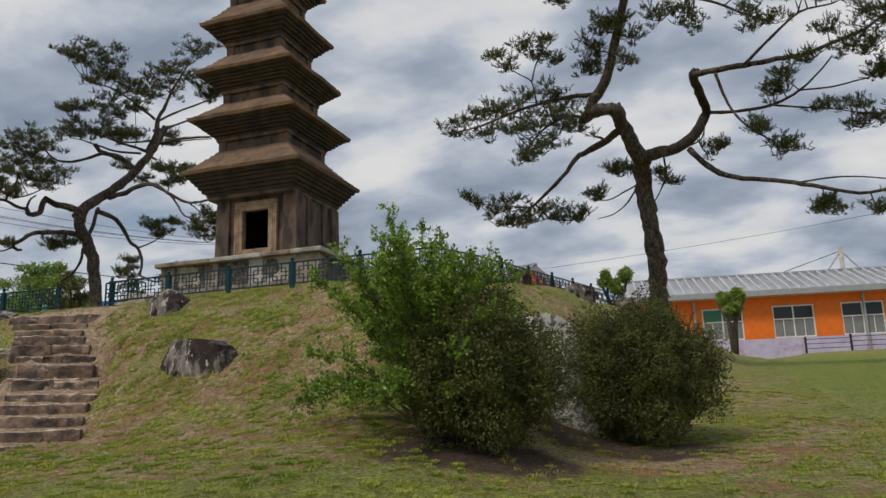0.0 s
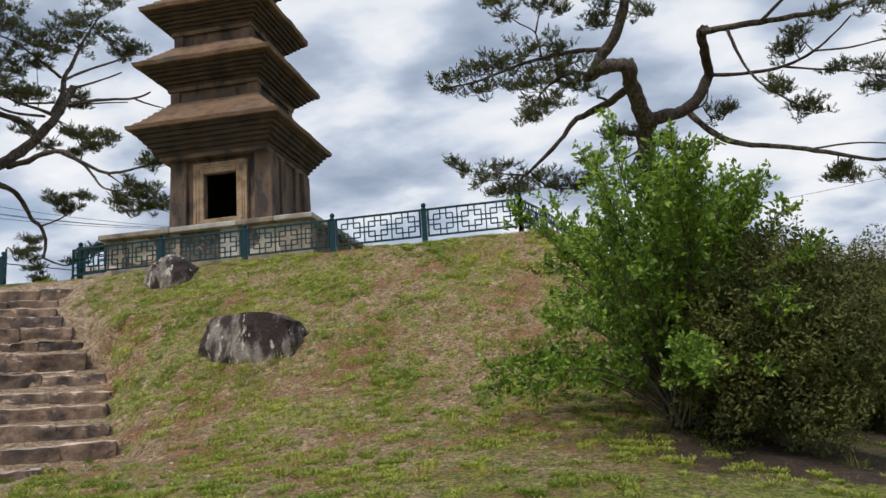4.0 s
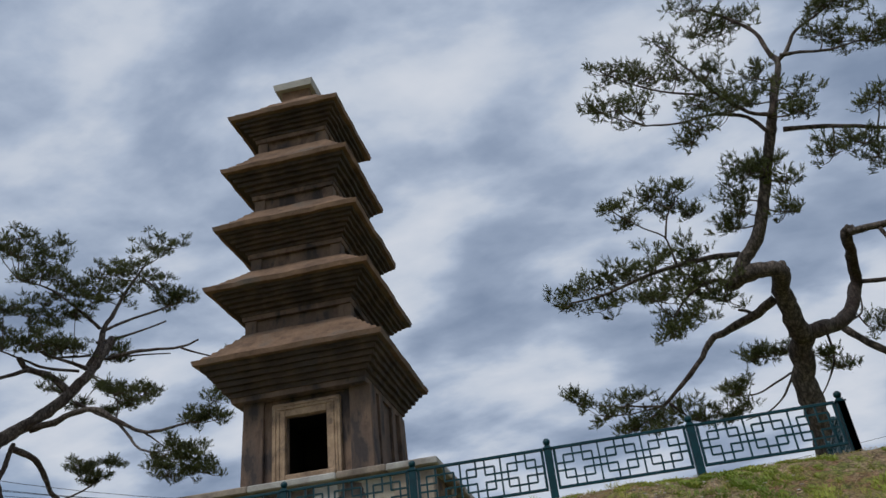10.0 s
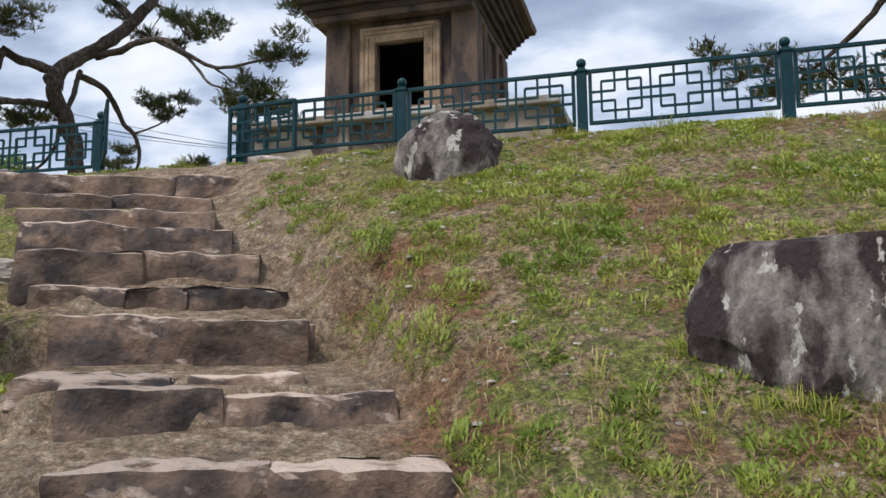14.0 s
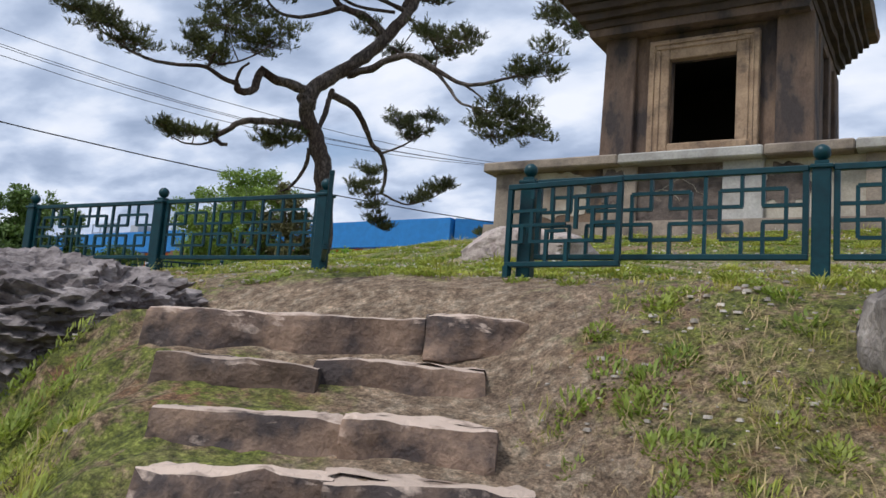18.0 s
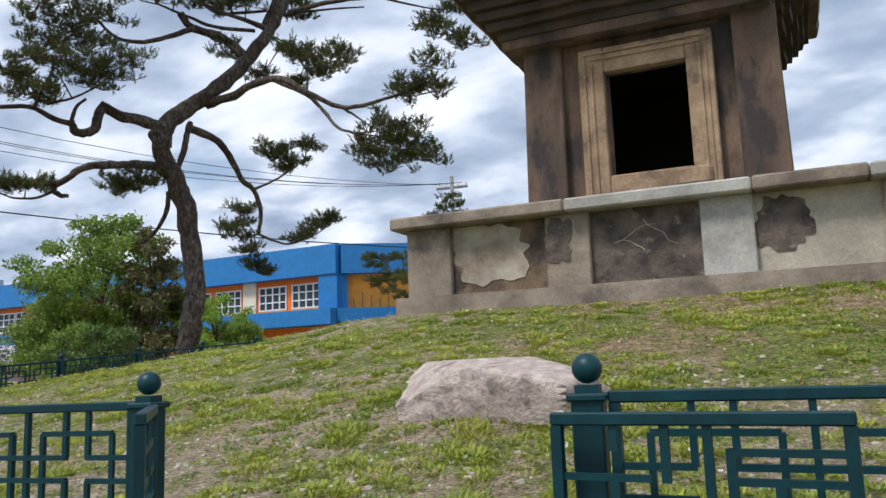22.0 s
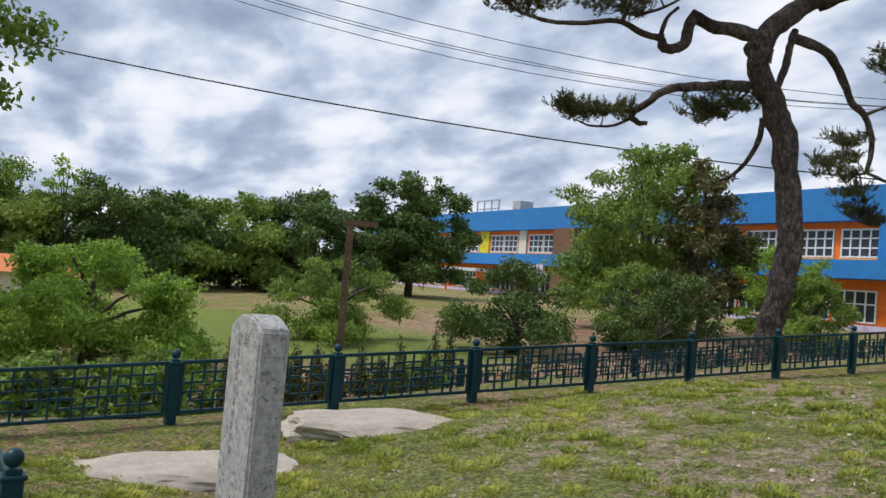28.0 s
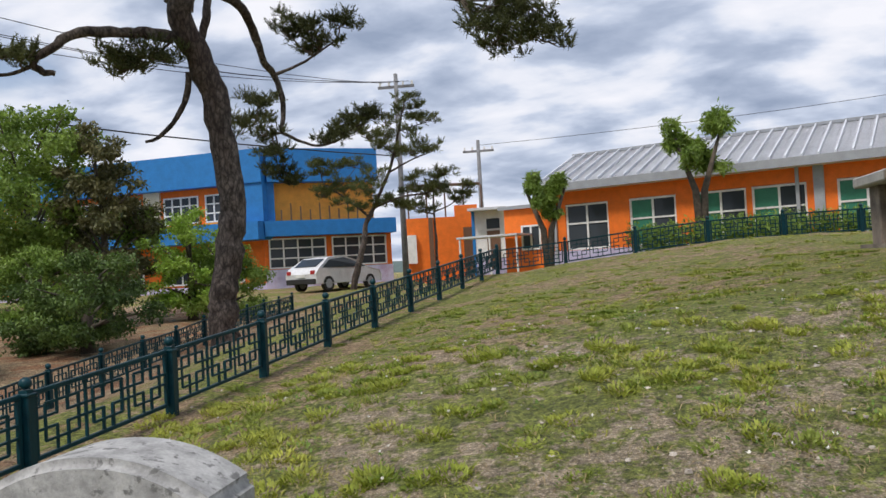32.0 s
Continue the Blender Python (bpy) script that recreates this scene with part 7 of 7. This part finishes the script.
# young pine in front of the school
young_pine = pine("pine_tree", -18.9, 45.0, 14, "young pine with a slanting trunk before the school", 15, M_NEEDLE2, 900)
limb(young_pine, "trunk", [(-0.5, 0, 3.53), (-0.2, 0, 4.63), (0.09, 0, 5.6), (0.2, 0, 6.33), (0.52, 0, 6.94), (1.06, 0, 8.02), (1.56, 0, 9.23), (1.86, 0, 10.45), (2.17, 0, 11.68)], 0.17, 0.03, [(2.2, 0, 11.7, 0.5), (1.9, 0, 11.1, 0.5), (2.3, 0, 10.2, 0.5), (2.6, 0, 11.4, 0.4)])
limb(young_pine, "limb", [(0.31, 0, 6.7), (-0.56, 0.3, 7.51), (-1.54, 0.6, 8.21)], 0.06, 0.02, [(-1.6, 0.6, 8.7, 0.6), (-1.2, 0.6, 7.9, 0.7), (-0.4, 0.3, 8.1, 0.7), (-0.1, 0.3, 8.9, 0.6), (-0.7, 0.3, 7.3, 0.6), (-1.6, 0.6, 7.7, 0.5), (-0.9, 0.6, 8.9, 0.5), (-1.7, 0.6, 9.1, 0.4)])
limb(young_pine, "limb", [(0.47, 0, 6.86), (0.77, -0.4, 7.38), (0.29, -0.8, 7.61)], 0.05, 0.02, [(0.3, -0.8, 7.7, 0.7), (1, -0.4, 7.2, 0.6), (0, 0, 7, 0.6), (0.7, -0.8, 8.2, 0.6)])
limb(young_pine, "limb", [(0.52, 0, 7.01), (1.78, 0.1, 7.46), (3.16, 0.2, 7.65), (3.81, 0.3, 8.13)], 0.06, 0.02, [(2.3, 0.1, 7.7, 0.6), (3, 0.2, 7.5, 0.6), (3.7, 0.3, 8.4, 0.5), (3.5, 0.3, 7.8, 0.5), (1.5, 0.1, 7.3, 0.6), (2.4, 0.2, 8.2, 0.5), (2, 0.1, 7, 0.4)])
limb(young_pine, "limb", [(1.33, 0, 8.55), (2.33, -0.2, 9.05), (3.25, -0.4, 9.34)], 0.045, 0.02, [(2.3, -0.2, 9.3, 0.6), (3.1, -0.4, 9.4, 0.5), (1.6, -0.2, 9.4, 0.5), (2.7, -0.4, 9.6, 0.4)])
limb(young_pine, "limb", [(1.57, 0, 9.36), (0.91, 0.2, 9.91), (0.23, 0.4, 10.23)], 0.04, 0.02, [(0.7, 0.2, 10.2, 0.5), (1.2, 0.2, 10.1, 0.5), (0.2, 0.4, 10.4, 0.4), (1, 0.2, 9.7, 0.4)])
limb(young_pine, "limb", [(1.86, 0, 10.33), (2.54, 0.1, 10.56), (3.18, 0.2, 10.73)], 0.03, 0.015, [(3.1, 0.2, 10.8, 0.5), (2.6, 0.1, 10.9, 0.5), (1.3, 0, 10.7, 0.5)])
grow(young_pine)
slender_pine = pine("pine_tree", -16.1, 47.9, 10, "small slender pine beside the orange yard wall", 19, M_NEEDLE2, 900)
limb(slender_pine, "trunk", [(0, 0, 3.9), (0.05, 0, 5.6), (0, 0, 7.2), (0.1, 0, 8.4)], 0.09, 0.03, [(0.1, 0, 8.5, 0.4), (-0.3, 0, 8, 0.5), (0.4, 0, 7.8, 0.5)])
limb(slender_pine, "limb", [(0, 0, 6.9), (0.8, 0, 7.2), (1.6, 0.2, 7.9)], 0.04, 0.015, [(1.7, 0.2, 8, 0.4), (1.2, 0.1, 7.3, 0.5), (1.5, 0.1, 7.7, 0.3)])
limb(slender_pine, "limb", [(0, 0, 6.8), (-0.7, 0, 7), (-1.2, 0.2, 7.3)], 0.04, 0.015, [(-1, 0.1, 7.2, 0.5), (-0.4, 0, 7, 0.5)])
grow(slender_pine)


def topiary(x, y, top, r, seed, label):
    """A bare stem with a bushy head in two or three tufts."""
    z = ground_at(x, y)
    rng = np.random.default_rng(seed)
    root = thing("topiary_tree", pose(x, y, z), label, "tree", "pruned trees")
    h = top - z
    for dx in (-0.12, 0.12):
        v, f = tube([(0, 0, -0.2), (dx, 0, h * 0.5), (dx * 5, 0, h * 0.85)], [0.14, 0.1, 0.04], 7)
        part("stem", mesh_of("stem", v, f, M_BARK2, True), None, root)
    cs, rs = [], []
    for dx, dy, dz, q in ((-0.55, 0.1, 0.65, 0.5), (0.55, -0.1, 0.4, 0.5), (0.1, 0.3, 1.15, 0.45), (-0.2, -0.35, 1.3, 0.42), (0.35, 0.0, 1.5, 0.38)):
        for _ in range(4):
            cs.append((r * (dx + 0.22 * rng.normal()), r * (dy + 0.22 * rng.normal()), h - r * (dz + 0.2 * rng.normal())))
            rs.append((r * q * 0.6, r * q * 0.6, r * q * 0.55))
    v, f = leaf_cloud(rng, cs, rs, 7000, 0.17, 0.26, 0.1, 0.7)
    part("head", mesh_of("head", v, f, M_LEAFMID), None, root)["kind"] = "stuff"


topiary(-6.66, 34.32, 8.2, 0.93, 401, "pruned tree with a bushy two-tufted head")
topiary(-10.98, 36.24, 7.07, 0.65, 402, "small pruned tree with a drooping head")
topiary(9.3, 32.5, 5.6, 0.62, 404, "small pruned tree with a dark rounded head")
topiary(4.55, 31.5, 6.7, 0.6, 405, "small pruned tree with bushy tufts")
topiary(20.2, 34.0, 8.6, 1.2, 406, "pruned leafy tree on the lawn by the long block")
for k in range(9):
    x = -8.4 + 1.7 * k
    rng = np.random.default_rng(500 + k)
    hedge = thing("hedge_shrub", pose(x, 28.2 - 0.02 * k, ground_at(x, 28.2)), "low clipped hedge shrub behind the north fence", "shrub", "hedge shrubs")
    cs = [(dx, 0, 0.3) for dx in (-0.6, -0.2, 0.2, 0.6)]
    v, f = leaf_cloud(rng, cs, [(0.45, 0.4, 0.3)] * 4, 4600, 0.07, 0.5, 0.4)
    part("foliage", mesh_of("foliage", v, f, M_LEAFMID), None, hedge)["kind"] = "stuff"
    v, f = tube([(0, 0, -0.1), (0, 0, 0.4)], [0.05, 0.03], 5)
    part("stem", mesh_of("stem", v, f, M_BARK2), None, hedge)

# far house roof with orange tiles, and hills
fh = thing("house", pose(-43.1, 14.4, ground_at(-43.1, 14.4), 0, 0, 70) @ Matrix.Diagonal((0.6, 0.6, 0.36, 1)), "low house with an orange tiled roof", "house")
part("wall", box(-6, 0, -0.5, 6, 6, 2.8), M_CREAM, fh)
bm = bmesh.new()
v = [bm.verts.new(p) for p in ((-6.6, -0.8, 2.6), (6.6, -0.8, 2.6), (6.6, 6.8, 2.6), (-6.6, 6.8, 2.6), (-4, 3, 4.4), (4, 3, 4.4))]
for q in ((0, 1, 5, 4), (1, 2, 5), (2, 3, 4, 5), (3, 0, 4)):
    bm.faces.new([v[i] for i in q])
part("roof", bm, M_TILE, fh)
hv, hf = [], []
for k in range(121):
    a = radians(-60 + 2 * k)
    h = 14 + 20 * max(0, noise.noise((k * 0.09, 2.2, 0))) + 6 * noise.noise((k * 0.3, 0, 5))
    for r, z in ((900, -5), (1000, h), (1300, -5)):
        hv.append((-math.sin(a) * r, math.cos(a) * r, z))
    if k:
        b = 3 * k
        hf += [(b - 3, b, b + 1, b - 2), (b - 2, b + 1, b + 2, b - 1)]
tagged(new("backdrop", mesh_of("backdrop", hv, hf, M_HILL, True)), "low wooded hills on the horizon", "hills", kind="structure")


# ---- poles and cables ----
def pole_at(x, y, top, label, arms=True):
    z = ground_at(x, y)
    root = thing("utility_pole", pose(x, y, z), label, "utility pole")
    v, f = tube([(0, 0, -0.3), (0, 0, top - z)], [0.17, 0.1], 10)
    part("shaft", mesh_of("shaft", v, f, M_POLE, True), None, root)
    if arms:
        part("crossarm", box(-0.9, -0.06, top - z - 0.7, 0.9, 0.06, top - z - 0.58), M_POLE, root)
        for a in (-0.8, -0.35, 0.35, 0.8):
            part("insulator", box(a - 0.05, -0.05, top - z - 0.58, a + 0.05, 0.05, top - z - 0.38, 0.02), M_WHITE, root)
    return root


pole_at(-17.9, 49.9, 13.96, "grey concrete utility pole with a crossarm behind the pine")
pole_at(-14.6, 57.6, 11.6, "grey concrete utility pole farther off")


def cable(a, b, sag, label, r=0.018):
    pts = [Vector(a).lerp(Vector(b), k / 16) - Vector((0, 0, sag * 4 * (k / 16) * (1 - k / 16))) for k in range(17)]
    v, f = tube(pts, [r] * 17, 5)
    return tagged(new("cable", mesh_of("cable", v, f, M_WIRE)), label, "cable", "overhead cables")


for k, (ey, ez) in enumerate([(2.62, 18.96), (8.4, 18.07), (9.6, 17.85), (11.97, 17.32)]):
    cable((-18.6 + 0.45 * k, 49.9, 13.56), (-44, ey, ez), 3.0, "thin black overhead cable strung from the pole", 0.014)
cable((-17.9, 49.9, 9.89), (-58.7, -8.8, 16.88), 2.29, "thick black overhead cable across the yard", 0.028)
cable((-14.6, 57.6, 11.3), (40, 52, 15.5), 1.0, "thin overhead cable above the annexe", 0.014)

# rusty lamp post
lx, ly = -23.8, 19.5
lz = ground_at(lx, ly)
lamp = thing("lamp_post", pose(lx, ly, lz, 0, 0, 60), "rust-brown square post with a short arm", "post")
part("post", box(-0.075, -0.075, -0.2, 0.075, 0.075, 5.32 - lz), M_RUST, lamp)
part("arm", box(-0.1, -0.07, 5.32 - lz, 0.6, 0.07, 5.44 - lz), M_RUST, lamp)


# ---- turf: tufts, weeds, straw and clover ----
def turf_weight(x, y):
    """0 on bare earth, 1 in thick grass."""
    n = noise.noise((x * 0.5, y * 0.5, 7)) + 0.55 * noise.noise((x * 1.5, y * 1.5, 3))
    return min(1, max(0, 0.55 + 0.8 * n))


def weed_weight(x, y):
    """Weeds gather in rosettes and small colonies with bare ground between."""
    n = 0.65 * noise.noise((x * 1.1, y * 1.1, 11)) + 1.05 * noise.noise((x * 4.6, y * 4.6, 5)) + 0.4 * noise.noise((x * 0.4, y * 0.4, 2))
    return min(1, max(0, 0.5 + 2.4 * n))


def clear(x, y):
    k, _ = stair_drop(x, y)
    if k > 0.75 or math.hypot((x + 5.5) / 1.3, (y - 9.95) / 0.55) < 1:
        return False
    u, v = x + 4.98, y - 18.66
    return not (abs(u) < 2.75 and abs(v) < 2.75)


def tufts(name, zones, per, spread, length, width, rise, mat, label, seed, keep, weight=turf_weight):
    """Clumps of blades: zones are (x0, x1, y0, y1, clumps per square metre)."""
    rnd, rng = random.Random(seed), np.random.default_rng(seed)
    spots = []
    for x0, x1, y0, y1, d in zones:
        for _ in range(int((x1 - x0) * (y1 - y0) * d)):
            x, y = rnd.uniform(x0, x1), rnd.uniform(y0, y1)
            if rnd.random() < keep(weight(x, y)) and clear(x, y):
                gx = (ground_at(x, y + 0.1) - ground_at(x, y - 0.1)) * 5
                spots.append((x, y, ground_at(x, y), gx))
    s = np.repeat(np.array(spots), per, axis=0)
    n = len(s)
    size = np.repeat(rng.uniform(0.55, 1.3, len(spots)), per)
    ang = rng.uniform(0, 2 * np.pi, n)
    rad = spread * size * np.sqrt(rng.uniform(0, 1, n))
    out = np.stack([np.cos(ang), np.sin(ang)], 1)
    base = np.stack([s[:, 0] + out[:, 0] * rad, s[:, 1] + out[:, 1] * rad, s[:, 2] + np.clip(s[:, 3], -1, 1) * out[:, 1] * rad + (0.03 if name == "clover" else -0.008)], 1)
    turn = ang + rng.normal(size=n) * 0.9
    way = np.stack([np.cos(turn), np.sin(turn)], 1)
    l = length * size * rng.uniform(0.5, 1.2, n)
    up_ = rise * rng.uniform(0.4, 1.0, n)
    flat_ = np.sqrt(np.maximum(0.0, 1 - up_ * up_))
    slope = np.clip(s[:, 3], -1, 1) * way[:, 1]
    tip = base + np.stack([way[:, 0] * flat_ * l, way[:, 1] * flat_ * l, up_ * l + slope * flat_ * l + 0.006], 1)
    mid = base * 0.5 + tip * 0.5
    mid[:, 2] += 0.16 * l
    hw = (width * rng.uniform(0.6, 1.2, n) * 0.5)[:, None]
    side = np.stack([-way[:, 1], way[:, 0], np.zeros(n)], 1) * hw
    verts = np.stack([base, mid + side, tip, mid - side], 1).reshape(-1, 3)
    return tagged(new(name, quick_mesh(name, verts, 4, mat)), label, "grass", kind="stuff")


def zones(a, b, c, d, e, f):
    return [(-6.5, 3.0, 3.4, 10.6, a), (-14.3, 2.2, 10.6, 16.1, b), (-13.9, 2.2, 16.1, 21.0, b * 0.5), (-5.0, 7.5, -2.5, 3.4, c), (2.5, 9.0, 3.4, 14.0, d), (-12.5, 3.5, 21.0, 26.5, e), (-12.5, -6.5, 7.0, 10.6, f)]


NEAR = (-4.6, 2.2, 4.6, 10.5)
CREST = (-11.5, 0.5, 10.9, 16.0)
tufts("grass", zones(30, 26, 60, 30, 8, 26), 26, 0.07, 0.042, 0.0075, 0.75, M_BLADE, "short tufts of green grass over the mound", 71, lambda w: 0.04 + 0.96 * w * w, weed_weight)
tufts("bank_grass", [(-7.0, -5.0, 7.0, 9.6, 110)], 40, 0.07, 0.04, 0.011, 0.8, M_WEED, "longer grass on the bank beside the steps", 81, lambda w: 0.75)
tufts("low_grass", zones(26, 22, 34, 18, 8, 24), 12, 0.1, 0.036, 0.005, 0.7, M_BLADE, "thin low grass between the tufts", 76, lambda w: 0.04 + 0.96 * w, weed_weight)
tufts("fine_grass", [(*NEAR, 30), (*CREST, 8)], 46, 0.05, 0.045, 0.004, 0.9, M_BLADE, "dense fine tufts of grass", 77, lambda w: 0.03 + 0.97 * w * w, weed_weight)
tufts("dry_grass", zones(46, 44, 24, 12, 6, 36), 10, 0.12, 0.085, 0.0048, 0.16, M_DRY, "straw-coloured dry grass lying between the tufts", 72, lambda w: 1.0 - 0.7 * w, weed_weight)
tufts("straw", [(*NEAR, 120), (-13.5, 0.5, 10.6, 13.0, 70)], 8, 0.11, 0.075, 0.0032, 0.22, M_DRY, "fine loose straw over the earth", 78, lambda w: 1.0 - 0.6 * w, weed_weight)
tufts("weeds", zones(92, 60, 70, 24, 7, 30), 58, 0.06, 0.034, 0.0125, 0.8, M_WEED, "bright low broad-leaved weeds in rosettes and patches", 73, lambda w: 0.02 + 0.98 * w * w, weed_weight)
tufts("weed_clump", [(*NEAR, 10), (-5.0, 7.5, -2.5, 4.6, 8), (-7.0, -5.0, 7.0, 9.6, 75)], 120, 0.07, 0.038, 0.0115, 0.8, M_WEED, "leafy clumps of broad weeds on the slope", 80, lambda w: 0.3 + 0.7 * w, weed_weight)
tufts("crest_weed", [(-14.2, -9.0, 11.0, 17.0, 16), (-9.0, 0.5, 10.9, 16.0, 10)], 120, 0.08, 0.046, 0.012, 0.8, M_CLUMP, "yellow-green clumps of broad weeds standing in the lawn", 82, lambda w: 0.15 + 0.85 * w, weed_weight)
tufts("clover_leaf", [(*CREST, 62), (-14.0, -9.0, 11.0, 20.0, 20)], 12, 0.09, 0.026, 0.015, 0.6, M_CLOVER, "low clover leaves through the lawn", 79, lambda w: 0.1 + 0.9 * w)
tufts("tall_grass", zones(2.2, 0.6, 1, 1, 0.3, 3) + [(-6.6, -5.0, 8.0, 9.4, 14), (-1.75, -0.4, 7.1, 7.45, 45), (-0.6, -0.3, 7.4, 8.0, 40)], 40, 0.06, 0.12, 0.005, 0.95, M_BLADE, "longer grass tufts", 74, lambda w: 0.1 + 0.9 * w)
tufts("clover", [(-9.0, 0.5, 11.0, 16.5, 26), (-14.0, -9.0, 11.5, 18, 12)], 7, 0.006, 0.0095, 0.008, 0.9, M_BLOOM, "small white clover blooms in the lawn", 75, lambda w: 0.15 + 0.5 * w)
# loose pebbles in the trodden earth
rnd = random.Random(88)
pv, pf = [], []
for x0, x1, y0, y1, d in ((-7.0, 1.5, 9.3, 10.7, 150), (-6.5, 1.5, 4.5, 9.3, 60), (-12.5, -6.0, 9.5, 13.5, 60), (-11.5, -5.0, 13.5, 17.0, 40), (-9.0, -3.0, 10.8, 13.6, 130)):
    for _ in range(int((x1 - x0) * (y1 - y0) * d)):
        x, y, r = rnd.uniform(x0, x1), rnd.uniform(y0, y1), 0.004 + 0.013 * rnd.random() ** 3
        if not clear(x, y):
            continue
        z, k = ground_at(x, y), len(pv)
        flatter = rnd.uniform(0.4, 0.8)
        for h, w in ((-0.1, 1.0), (0.55, 0.8)):
            for q in range(6):
                a, g = q * math.pi / 3 + r * 90, r * w * rnd.uniform(0.8, 1.25)
                pv.append((x + math.cos(a) * g * 1.2, y + math.sin(a) * g, z + h * r * flatter * 2))
        pf += [(k + q, k + (q + 1) % 6, k + 6 + (q + 1) % 6, k + 6 + q) for q in range(6)] + [tuple(range(k + 6, k + 12))]
tagged(new("pebbles", mesh_of("pebbles", pv, pf, M_PEBBLE)), "small pale pebbles in the trodden earth", "pebbles", kind="stuff")
